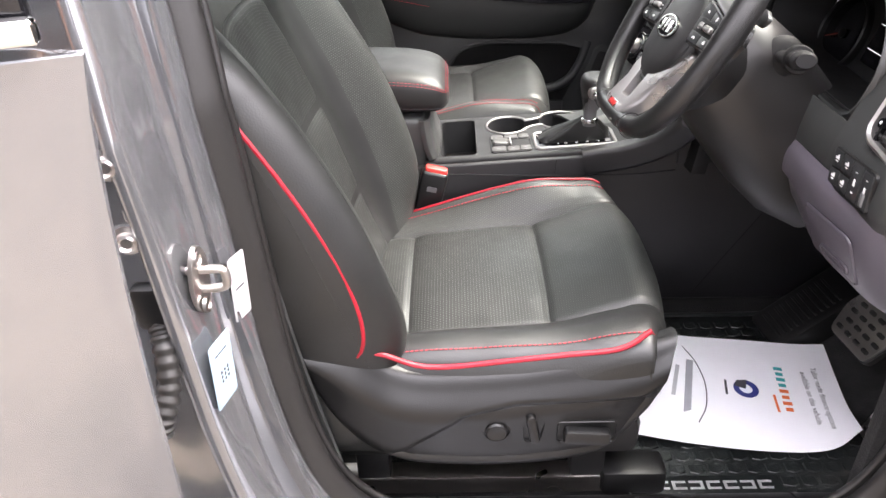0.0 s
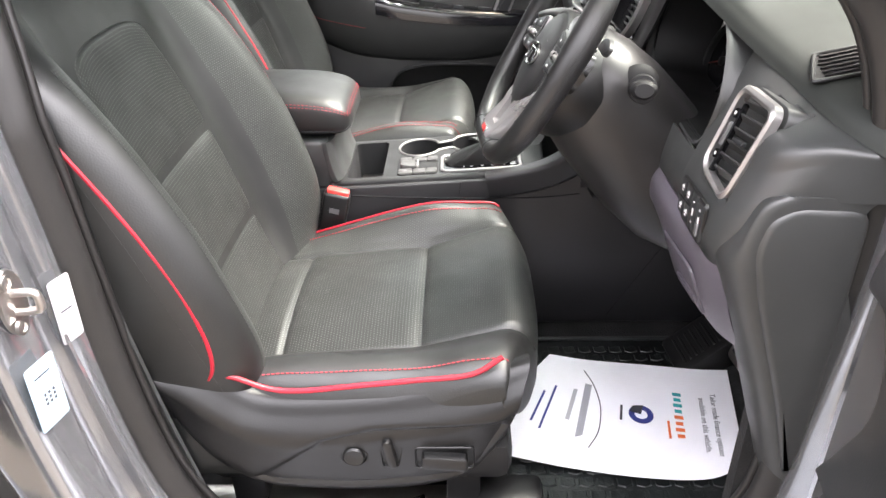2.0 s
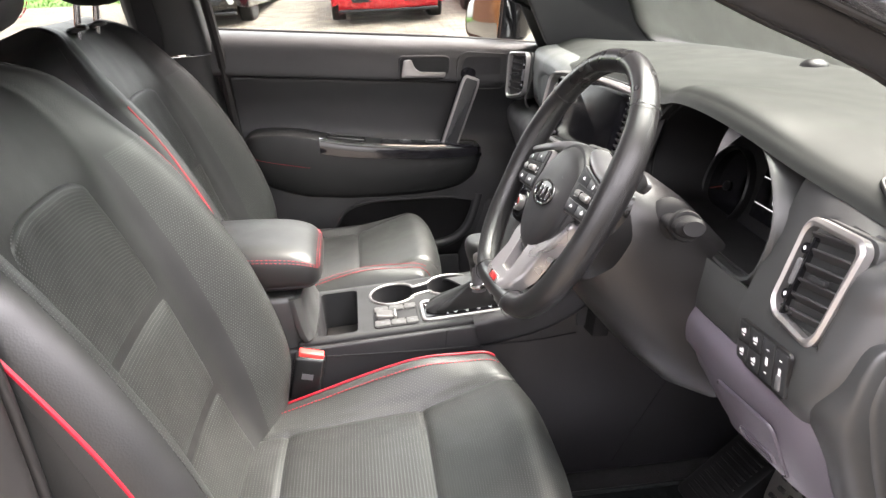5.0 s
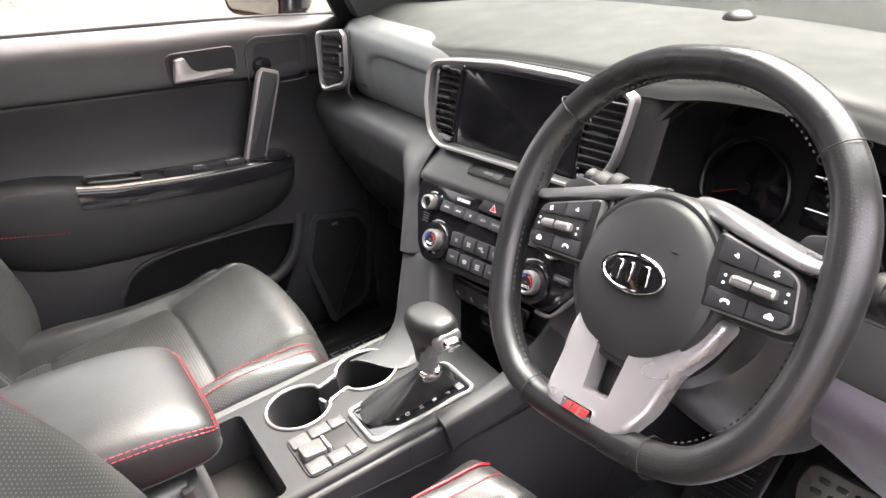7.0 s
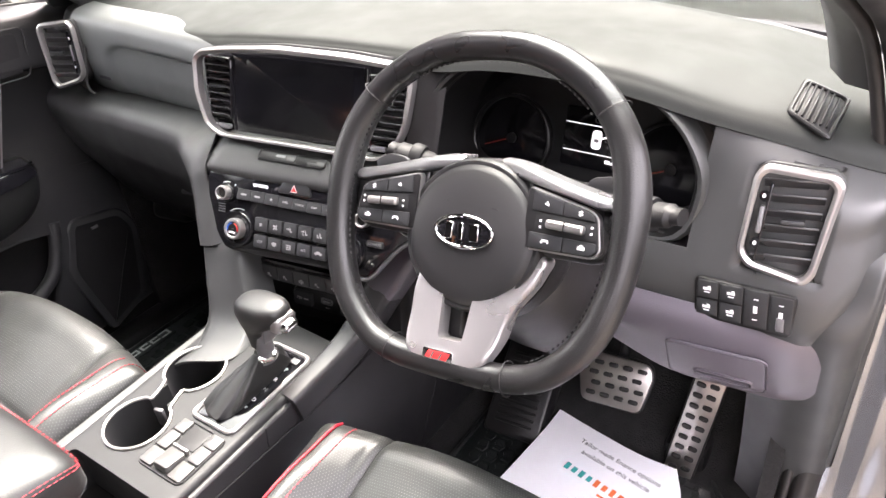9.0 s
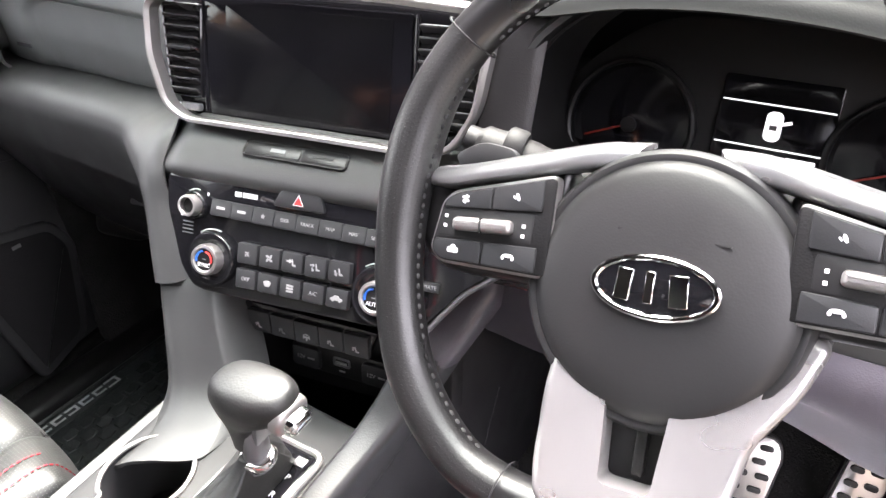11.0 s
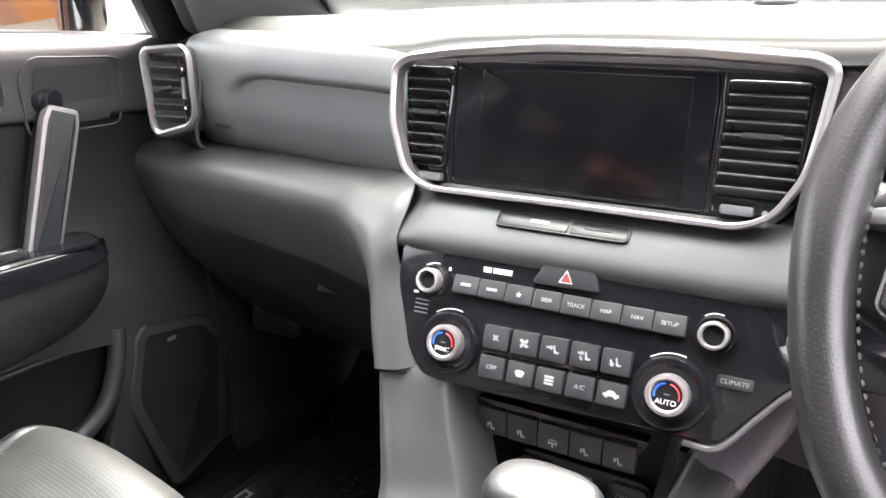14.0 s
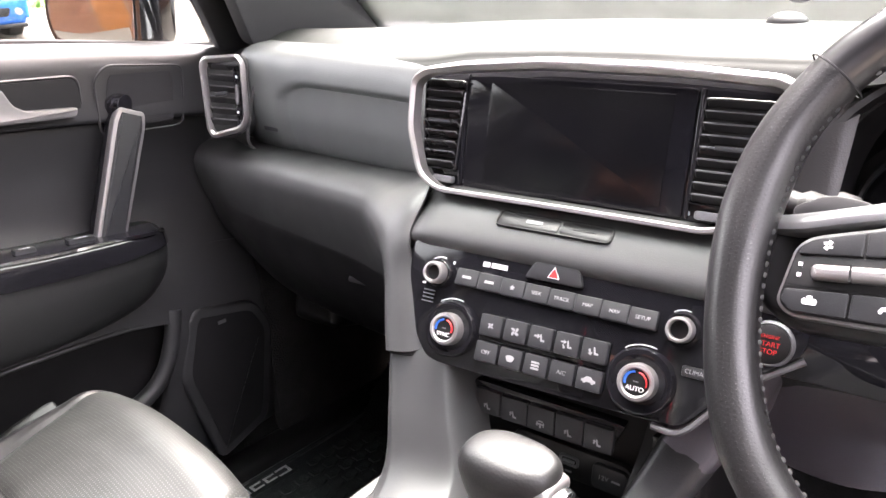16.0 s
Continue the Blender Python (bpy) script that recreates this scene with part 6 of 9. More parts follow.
for a, b in ((0.37, 0.63), (0.09, 0.35), (0.65, 0.91)):
    idx = [int(i) % 240 for i in np.linspace(a * 240, b * 240, 40)]
    pts = []
    for i in idx:
        q = rp[i]
        nrm = -q / np.linalg.norm(q)
        pts.append(np.array(WM @ Vector((q[0] + nrm[0] * 0.0158, q[1] + nrm[1] * 0.0158, 0.004))))
    dashes("rim_stitching", pts, GREYTHREAD if a == 0.37 else SEAM, whl, "cross stitching inside the rim", length=0.003, gap=0.003)
# pad: a shallow bowl with a rounded shoulder and a raised disc
PC = (0.002, -0.0245)
round_ = [(math.cos(t), math.sin(t)) for t in np.linspace(0, 2 * math.pi, 97)[:-1]]
prof = [(0.066, -0.050), (0.0735, -0.034), (0.0755, -0.020), (0.0750, -0.010), (0.0735, -0.0045), (0.0715, -0.0020), (0.0695, -0.0016), (0.0680, -0.0022), (0.0668, -0.0012), (0.0650, 0.0012), (0.061, 0.0032), (0.050, 0.0058), (0.035, 0.0078), (0.018, 0.0088), (0.0, 0.0090)]
lathe("airbag_pad", prof, WM @ pose(PC[0], PC[1], 0), PADSKIN, whl, "round black airbag pad with a raised centre", 96)
# plain oval badge
BC = (0.001, -0.0215)
bd = [(BC[0] + 0.0325 * x, BC[1] + 0.0165 * y) for x, y in round_[::2]]
bi = [(BC[0] + 0.0288 * x, BC[1] + 0.0132 * y) for x, y in round_[::2]]
em = slab("badge", bd, 0.003, WM, PIANO, whl, "oval black badge with chrome edge", bevel=0.001, z0=0.0075)
ring("badge_edge", bd, bi, 0.0024, WM, CHROME, em, "chrome oval edge", bevel=0.0010, z0=0.0093)
for x, w, a in ((-0.0150, 0.0080, -4), (-0.0020, 0.0048, 0), (0.0125, 0.0095, 5)):
    box("badge_bar", (w, 0.0165, 0.0018), WM @ pose(BC[0] + x, BC[1], 0.0113, 0, 0, a), CHROME, em, "chrome bar", r=0.0005, seg=1)
for x, y in ((-0.020, 0.030), (0.028, 0.028)):
    box("pad_mark", (0.008, 0.0010, 0.0005), WM @ pose(PC[0] + x, PC[1] + y, 0.0072, 0, 0, -6), HARD, whl, "embossed mark", r=0)


# side spokes: leather bridge to the rim, silver wing above, silver-edged panel of keys
def wing(s):
    """Silver wing that tapers from the pad out to the rim, its surface bowed."""
    top = [(0.018, 0.0500), (0.040, 0.0480), (0.062, 0.0430), (0.085, 0.0365), (0.108, 0.0305), (0.128, 0.0262), (0.143, 0.0245)]
    low = [(0.030, 0.0400), (0.050, 0.0375), (0.066, 0.0335), (0.087, 0.0285), (0.108, 0.0238), (0.127, 0.0195), (0.141, 0.0195)]
    dep = [-0.020, -0.013, -0.009, -0.006, -0.005, -0.006, -0.010]
    rows = []
    for (x0, y0), (x1, y1), d in zip(top, low, dep):
        rows.append([WM @ Vector((s * x0, y0 + 0.002, d - 0.014)), WM @ Vector((s * x0, y0, d - 0.003)), WM @ Vector((s * (x0 * 0.7 + x1 * 0.3), y0 * 0.7 + y1 * 0.3, d + 0.004)),
                     WM @ Vector((s * (x0 * 0.25 + x1 * 0.75), y0 * 0.25 + y1 * 0.75, d + 0.0065)), WM @ Vector((s * x1, y1, d + 0.0060)), WM @ Vector((s * x1, y1 - 0.001, d - 0.002))])
    sheet("spoke_wing", skin(rows, 30, 20), WING, whl, "satin silver spoke wing", thick=0.003, flip=s < 0)


for s in (-1, 1):
    def mx(pts):
        q = [(x * s, y) for x, y in pts]
        return q if s > 0 else q[::-1]
    wing(s)
    slab("spoke_back", rounded(mx([(0.055, -0.034), (0.128, -0.034), (0.146, -0.022), (0.156, 0.000), (0.150, 0.024), (0.120, 0.022), (0.055, 0.036)]), 0.008), 0.018, WM, RIM, whl, "black leather bridge to the rim", bevel=0.007, z0=-0.026, n=4)
    panel = [(0.060, -0.0285), (0.127, -0.0285), (0.1345, -0.0215), (0.1290, 0.0090), (0.1215, 0.0150), (0.060, 0.0300)]
    kp = slab("key_pad", rounded(mx(panel), 0.005), 0.012, WM, SILVER, whl, "silver-edged key pad", bevel=0.0012, z0=-0.0105)
    slab("key_face", rounded(mx([(0.060, -0.0268), (0.1262, -0.0268), (0.1327, -0.0208), (0.1274, 0.0082), (0.1207, 0.0132), (0.060, 0.0283)]), 0.004), 0.0022, WM, HARD, kp, "black key field", bevel=0.0008, z0=0.0008)
    keys = [[(0.066, 0.0085), (0.0955, 0.0065), (0.0955, 0.0188), (0.066, 0.0262)], [(0.0967, 0.0063), (0.1262, 0.0045), (0.1250, 0.0095), (0.1195, 0.0128), (0.0967, 0.0186)],
            [(0.066, -0.0258), (0.0985, -0.0258), (0.0985, -0.0130), (0.066, -0.0115)], [(0.0997, -0.0258), (0.1255, -0.0258), (0.1312, -0.0205), (0.1298, -0.0142), (0.0997, -0.0130)]]
    for i, o_ in enumerate(keys):
        b = slab("wheel_key", rounded(mx(o_), 0.0015), 0.0022, WM, KEY, kp, "", bevel=0.0008, z0=0.0022)
        cx, cy = s * sum(p[0] for p in o_) / len(o_), sum(p[1] for p in o_) / len(o_)
        marks = ([oval(0, 0, 0.0010, 0.0022, 25), oval(-0.0020, -0.0004, 0.0005, 0.0012, 40)], [arrow(0.0, 0.0012, 10, 0.0022), arrow(0.0, -0.0012, 190, 0.0022)],
                 [oval(0, 0.0008, 0.0034, 0.0011), oval(-0.0030, -0.0006, 0.0010, 0.0012), oval(0.0030, -0.0006, 0.0010, 0.0012)], [rrect(0.0070, 0.0032, 0.0010), oval(0, 0.0022, 0.0016, 0.0010)])[i]
        icon(WM @ pose(cx, cy, 0.0044), marks, b, WHITE)
    slab("roller_well", rounded(mx([(0.070, -0.0106), (0.130, -0.0125), (0.127, 0.0032), (0.070, 0.0072)]), 0.003), 0.0008, WM, DEEP, kp, "", bevel=0.0003, z0=0.0024)
    b = slab("roller", rrect(0.037, 0.0082, 0.0030), 0.0072, WM @ pose(s * 0.1000, -0.0035, 0.0018, 0, 0, -s * 3), SILVER, kp, "satin silver roller key", bevel=0.0034, n=4)
    box("roller_split", (0.0010, 0.0086, 0.0076), WM @ pose(s * 0.1000, -0.0035, 0.0056, 0, 0, -s * 3), SEAM, b, r=0)
    for x in (-0.0245, 0.0245):
        for y in (-0.0028, 0.0028):
            box("symbol", (0.0020, 0.0020, 0.0005), WM @ pose(s * 0.100 + x, -0.0035 + y, 0.0034), WHITE, kp, r=0)
    slab("shift_paddle", rounded(mx([(0.098, 0.030), (0.136, 0.026), (0.146, 0.038), (0.126, 0.048), (0.102, 0.044)]), 0.008), 0.006, WM, KEY, whl, "dark grey shift paddle", bevel=0.002, z0=-0.040)
# lower spoke: a bowed silver fork with a dark window, over the foot of the rim
fork = rounded([(-0.030, -0.1540), (0.024, -0.1540), (0.040, -0.1460), (0.050, -0.1240), (0.057, -0.0900), (0.074, -0.0640), (0.0850, -0.0360), (0.0640, -0.0300), (-0.0400, -0.0300), (-0.0500, -0.0600), (-0.0515, -0.0800), (-0.0525, -0.1000), (-0.0515, -0.1240), (-0.045, -0.1460)], 0.008)
hole = rounded([(-0.0135, -0.1270), (0.0135, -0.1270), (0.0170, -0.0800), (-0.0170, -0.0800)], 0.005)
fk = slab("lower_spoke", fork, 0.020, WM, SPOKE, whl, "satin silver lower spoke", bevel=0.005, z0=-0.018, n=4)
cutter = slab("window_cutter", hole, 0.08, WM, None, None, z0=-0.04)
carve(fk, [cutter])
for v in fk.data.vertices:
    q = WM.inverted() @ v.co
    v.co = v.co + WM.to_3x3() @ Vector((0, 0, 0.0115 * min(max((-0.105 - q.y) / 0.032, 0), 1) ** 1.5 - 0.010 * min(max((q.y + 0.085) / 0.05, 0), 1)))
slab("spoke_window", inset(hole, -0.002), 0.004, WM, DEEP, whl, "dark opening in the spoke", bevel=0.001, z0=-0.022)
slab("spoke_rib", rrect(0.006, 0.040, 0.002, cx=0.002, cy=-0.105), 0.008, WM, HARD, whl, "", bevel=0.001, z0=-0.020)
lb = slab("line_badge", rrect(0.034, 0.0105, 0.002, cx=-0.0065, cy=-0.1425), 0.0022, WM, CHROME, whl, "small silver and red badge", bevel=0.0006, z0=0.0128)
slab("red_bar", [(-0.020, -0.1462), (0.0040, -0.1462), (0.0075, -0.1388), (-0.0165, -0.1388)], 0.0006, WM, REDPRINT, lb, bevel=0.0001, z0=0.0150)
for x in (-0.012, -0.003):
    slab("badge_stroke", [(x - 0.002, -0.1458), (x, -0.1458), (x + 0.003, -0.1392), (x + 0.001, -0.1392)], 0.0004, WM, CHROME, lb, bevel=0.0001, z0=0.0155)
# back cover behind the spokes
lathe("hub_back", [(0.075, -0.085), (0.082, -0.055), (0.078, -0.034), (0.05, -0.030)], WM @ pose(PC[0], PC[1] - 0.004, 0), HARD, whl, "black back cover of the wheel", 48)

# start button panel beside the column
SP = plane((0.436, 1.186, 0.978), (0.13, -0.99, 0), (0.35, 0, 0.93))
slab("start_panel", rounded([(-0.035, -0.022), (0.14, -0.022), (0.14, 0.018), (-0.035, 0.020)], 0.006), 0.004, SP, PIANO, dash, "gloss black strip", z0=-0.004)
sb = thing("start_button", SP.translation, "round black engine start button with red wording", "button")
lathe("button_ring", [(0.0175, 0), (0.0175, 0.004), (0.0155, 0.006), (0.0145, 0.005)], SP, SATINGREY, sb, "grey ring", 32)
lathe("button_cap", [(0.0145, 0), (0.0145, 0.0055), (0.013, 0.0065), (0, 0.0068)], SP, HARD, sb, "", 32)
for y, t in ((0.0055, "ENGINE"), (0.0, "START"), (-0.0055, "STOP")):
    words("wording", t, 0.0052 if t != "ENGINE" else 0.0036, SP @ pose(0, y, 0.0068), REDPRINT, sb)


# ---- centre console ----
con = thing("centre_console", (0.0, MID, 0.46), "black centre console with cup holders and gear lever", "console")
TOP = plane((0.15, MID, 0.7925), (1, 0, 0.055), (0, 1, 0))  # top face, x ahead, y across
body = slab("console_top", rounded([(-0.20, -0.097), (0.205, -0.098), (0.215, 0.105), (-0.20, 0.098)], 0.008), 0.09, TOP, CONTOP, con, "black console top", bevel=0.006, z0=-0.09, n=3)
tray = slab("tray_cutter", rrect(0.068, 0.168, 0.010, cx=-0.132, cy=0.0), 0.2, TOP, None, None, z0=-0.072)
cup1 = slab("cup_cutter", [(-0.032 + 0.041 * math.cos(t), 0.043 + 0.041 * math.sin(t)) for t in np.linspace(0, 2 * math.pi, 49)[:-1]], 0.2, TOP, None, None, z0=-0.075)
cup2 = slab("cup_cutter", [(0.072 + 0.041 * math.cos(t), 0.052 + 0.041 * math.sin(t)) for t in np.linspace(0, 2 * math.pi, 49)[:-1]], 0.2, TOP, None, None, z0=-0.075)
neck = slab("neck_cutter", rrect(0.05, 0.030, 0.008, cx=0.020, cy=0.049), 0.2, TOP, None, None, z0=-0.06)
carve(body, [tray, cup1, cup2, neck])
# silver line round the two cup wells
pts = []
for cx, cy, a0, a1 in ((-0.032, 0.043, 25, 335), (0.072, 0.052, 205, 515)):
    pts += [TOP @ Vector((cx + 0.0425 * math.cos(radians(a)), cy + 0.0425 * math.sin(radians(a)), 0.001)) for a in np.linspace(a0, a1, 30)]
tube("cup_trim", pts, 0.0024, SILVER, con, "satin silver cup holder trim", closed=True, n=8, steps=160)
for cx, cy, a in ((-0.032, 0.043, 15), (0.072, 0.052, 195)):
    slab("cup_well", [(cx + 0.0405 * math.cos(t), cy + 0.0405 * math.sin(t)) for t in np.linspace(0, 2 * math.pi, 41)[:-1]], 0.003, TOP, DEEP, con, "dark cup well floor", z0=-0.0755, bevel=0.001)
    box("cup_grip", (0.006, 0.014, 0.030), TOP @ pose(cx + 0.036 * math.cos(radians(a)), cy + 0.036 * math.sin(radians(a)), -0.028, 0, 0, a), SATINGREY, con, "sprung cup grip", r=0.002)
box("tray_mat", (0.062, 0.160, 0.004), TOP @ pose(-0.132, 0, -0.070), RUBBER, con, "rubber tray mat", r=0.001)
# gate
GC = (0.0875, -0.046)
ring("gate_frame", rrect(0.154, 0.078, 0.012, cx=GC[0], cy=GC[1]), rrect(0.142, 0.066, 0.008, cx=GC[0], cy=GC[1]), 0.006, TOP, SILVER, con, "satin silver gear gate frame", bevel=0.002, z0=-0.001)
slab("gate_plate", rrect(0.144, 0.068, 0.008, cx=GC[0], cy=GC[1]), 0.003, TOP, PIANO, con, "gloss black gate plate", z0=-0.001)
for i, t in enumerate("PRND"):
    words("gear_letter", t, 0.0085, TOP @ pose(GC[0] + 0.042 - 0.020 * i, GC[1] - 0.020, 0.0022, 0, 0, -90), WHITE, con)
box("gear_mark", (0.003, 0.003, 0.0004), TOP @ pose(GC[0] - 0.032, GC[1] - 0.020, 0.0022), WHITE, con, r=0)
box("lock_button", (0.010, 0.012, 0.002), TOP @ pose(GC[0] + 0.060, GC[1] - 0.020, 0.003), SATINGREY, con, "small grey release", r=0.0008)
# leather boot, lever and knob
lev = thing("gear_lever", TOP @ Vector((GC[0] + 0.012, GC[1] + 0.012, 0)), "black leather gear lever with silver button", "gear lever")
loops = []
for i, (z, s, dx) in enumerate(((0.001, 1.0, 0), (0.010, 0.96, 0), (0.022, 0.80, 0.004), (0.034, 0.60, 0.008), (0.046, 0.40, 0.012), (0.056, 0.25, 0.015), (0.062, 0.20, 0.016))):
    lp = []
    for t in np.linspace(0, 2 * math.pi, 49)[:-1]:
        x = 0.066 * math.copysign(abs(math.cos(t)) ** 0.5, math.cos(t))
        y = 0.026 * math.copysign(abs(math.sin(t)) ** 0.5, math.sin(t))
        w = 1 + (0.10 * math.sin(6 * t + i * 0.5)) * (0.3 < s < 0.97)
        lp.append(TOP @ Vector((GC[0] + dx * 1.6 + x * s * w, GC[1] + 0.008 - 0.020 * (1 - s) + y * min(s * 1.15, 1) * w, z * 0.80)))
    loops.append(lp)
sweep("boot", loops, lambda i: loops[i], LEATHER, lev, "creased black leather boot")
b0 = Vector((GC[0] + 0.026, GC[1] - 0.012, 0.042))
tube("lever_shaft", [TOP @ (b0 + Vector((0, 0, -0.01))), TOP @ (b0 + Vector((0.002, 0, 0.02))), TOP @ (b0 + Vector((0.004, 0, 0.055)))], [0.013, 0.0125, 0.012, 0.012], SATINGREY, lev, "grey lever shaft", n=16, flat=0.8)
lathe("lever_collar", [(0.016, 0), (0.0165, 0.003), (0.015, 0.007), (0.013, 0.008)], TOP @ pose(b0.x, b0.y, b0.z - 0.002), CHROME, lev, "chrome collar", 28)
loops = []
for x, y, z, a, b in ((-0.006, 0.006, 0.020, 0.0125, 0.0115), (-0.005, 0.006, 0.036, 0.0135, 0.0125), (-0.003, 0.004, 0.048, 0.018, 0.0155), (-0.001, -0.002, 0.058, 0.029, 0.0195), (0.0, -0.007, 0.067, 0.037, 0.0220), (0.0, -0.009, 0.077, 0.0405, 0.0230), (0.0, -0.010, 0.086, 0.0390, 0.0215), (0.0, -0.010, 0.0925, 0.0325, 0.0170), (0.0, -0.010, 0.0950, 0.016, 0.008)):
    loops.append([TOP @ Vector((b0.x + 0.008 + x + b * 1.1 * math.copysign(abs(math.cos(t)) ** 0.8, math.cos(t)), b0.y + y + a * math.copysign(abs(math.sin(t)) ** 0.8, math.sin(t)), b0.z + z - 0.004 - 0.10 * a * math.sin(t))) for t in np.linspace(0, 2 * math.pi, 41)[:-1]])
loops = [[Vector(p) for p in lp] for lp in np.array([spline([lp[j] for lp in loops], 26) for j in range(40)]).transpose(1, 0, 2)]
sweep("knob", loops, lambda i: loops[i], LEATHER, lev, "black leather knob")
slab("release_surround", rrect(0.036, 0.026, 0.011), 0.010, plane(TOP @ Vector((b0.x + 0.008, b0.y - 0.040, b0.z + 0.069)), (1, 0, 0), (0, -0.25, 1)), SILVER, lev, "satin silver end of the knob", bevel=0.004, n=3)
slab("release_button", rrect(0.025, 0.015, 0.007), 0.012, plane(TOP @ Vector((b0.x + 0.008, b0.y - 0.048, b0.z + 0.067)), (1, 0, 0), (0, -0.25, 1)), CHROME, lev, "silver release button", bevel=0.005, n=3)
box("neck_plate", (0.020, 0.006, 0.034), TOP @ pose(b0.x + 0.006, b0.y - 0.010, b0.z + 0.038, 14, 0, 0), SATINGREY, lev, "satin grey plate on the neck", r=0.002)
# console keys
ring("key_block", rrect(0.078, 0.080, 0.010, cx=-0.033, cy=-0.046), rrect(0.074, 0.076, 0.008, cx=-0.033, cy=-0.046), 0.002, TOP, SEAM, con, bevel=0.0005)
for x, y, w, h in ((-0.056, -0.072, 0.026, 0.022), (-0.029, -0.0735, 0.024, 0.020), (-0.006, -0.0735, 0.020, 0.020), (-0.057, -0.020, 0.024, 0.022), (-0.030, -0.018, 0.026, 0.018), (-0.006, -0.018, 0.020, 0.018)):
    kb = slab("console_key", rrect(w, h, 0.003), 0.004, TOP @ pose(x, y, 0), CONKEY, con, "", bevel=0.0015)
    box("symbol", (0.006, 0.005, 0.0005), TOP @ pose(x, y, 0.004), SATINGREY, kb, r=0)
slab("parking_brake_key", rrect(0.030, 0.026, 0.004), 0.009, TOP @ pose(-0.052, -0.046, 0, 0, 8, 0), CONKEY, con, "raised parking brake key", bevel=0.003)
slab("key_edge", rrect(0.004, 0.026, 0.0015), 0.008, TOP @ pose(-0.034, -0.046, 0, 0, 8, 0), SILVER, con, "silver edge", bevel=0.001)
slab("key_well", rrect(0.030, 0.030, 0.003), 0.0012, TOP @ pose(-0.014, -0.046, 0), DEEP, con, "dark finger well", bevel=0.0004)

# flanks down to the floor
for s in (-1, 1):
    y = MID + s * 0.098
    o = rounded([(-0.34, 0.46), (0.82, 0.46), (0.82, 0.93), (0.50, 0.94), (0.455, 0.91), (0.425, 0.852), (0.385, 0.806), (0.33, 0.792), (0.20, 0.786), (-0.025, 0.774), (-0.34, 0.765)], 0.02)
    m = plane((0, y, 0), (1, 0, 0), (0, -s * 0.06, 1)) if s < 0 else plane((0, y, 0), (1, 0, 0), (0, 0, 1))
    if s < 0:
        fl = slab("console_flank", [(x, z) for x, z in o], 0.016, plane((0, y, 0), (1, 0, 0), (0, 0, 1)), FLANK, con, "dark console side panel", bevel=0.005, z0=-0.010, n=3)
        tube("flank_crease", [(-0.02, y - 0.0065, 0.758), (0.15, y - 0.0075, 0.752), (0.33, y - 0.0075, 0.750), (0.42, y - 0.007, 0.757)], 0.0014, SEAM, con, n=5)
        tube("flank_joint", [(0.199, y - 0.006, 0.784), (0.196, y - 0.0065, 0.755)], 0.0011, SEAM, con, n=5, steps=6)
        tube("flank_joint", [(0.60, y - 0.0055, 0.66), (0.55, y - 0.0055, 0.575), (0.495, y - 0.0055, 0.48)], 0.0011, SEAM, con, n=5)
    else:
        slab("console_flank", [(x, z) for x, z in o], 0.016, plane((0, y + 0.012, 0), (1, 0, 0), (0, 0, 1)), SOFT, con, "dark console side panel", bevel=0.005, z0=-0.010, n=3)
box("console_core", (0.62, 0.17, 0.24), pose(-0.02, MID, 0.57), DEEP, con, "", r=0.01)
# bin with the padded armrest
binb = box("storage_bin", (0.30, 0.186, 0.16), pose(-0.19, MID, 0.785), SOFT, con, "black storage bin", r=0.012, seg=3)
rows = [[(x, MID + w, z) for x, z in ((-0.042 + d, 0.862), (-0.038 + d, 0.83), (-0.032 + d, 0.80), (-0.026 + d, 0.785))] for w, d in ((-0.092, -0.012), (-0.088, -0.003), (-0.04, 0.0), (0, 0.001), (0.04, 0.0), (0.088, -0.003), (0.092, -0.012))]
sheet("bin_front", skin(rows, 30, 14), SOFT, con, "curved bin front", flip=False, thick=0.01)
arm = thing("armrest", (-0.16, MID, 0.86), "black leather armrest with red double stitching", "armrest")
loops = []
for x, w, z0, z1 in ((-0.36, 0.080, 0.875, 0.930), (-0.34, 0.094, 0.868, 0.942), (-0.25, 0.097, 0.866, 0.950), (-0.12, 0.097, 0.866, 0.950), (-0.055, 0.097, 0.866, 0.944), (-0.02, 0.094, 0.868, 0.933), (-0.004, 0.084, 0.876, 0.918), (0.002, 0.066, 0.887, 0.905)):
    zc, h = (z0 + z1) / 2, (z1 - z0) / 2
    loops.append([(x, MID + w * math.copysign(abs(math.cos(t)) ** 0.45, math.cos(t)), zc + h * math.copysign(abs(math.sin(t)) ** 0.55, math.sin(t))) for t in np.linspace(0, 2 * math.pi, 49)[:-1]])
dense = np.array([spline([lp[j] for lp in loops], 40) for j in range(48)]).transpose(1, 0, 2)
sweep("armrest_pad", dense, lambda i: [tuple(p) for p in dense[i]], LEATHER, arm, "padded black leather lid")
for s, j in ((-1, 21), (1, 3)):
    for k in (0, 1):
        pts = [dense[i][(j + (k if s < 0 else -k)) % 48] + (0, s * 0.001, 0.0012) for i in range(3, 36, 2)]
        dashes("stitching", pts, REDTHREAD, arm, "red stitching", length=0.005, gap=0.002, r=0.0006)
for k in (33, 35):
    dashes("stitching", [dense[k][j % 48] + (0.001, 0, 0.0012) for j in range(21, 2, -1)], REDTHREAD, arm, "red stitching", length=0.005, gap=0.002, r=0.0006)
tube("pad_seam", [dense[i][27] + (0, -0.0004, 0) for i in range(0, 38, 2)], 0.0012, SEAM, arm, n=5)

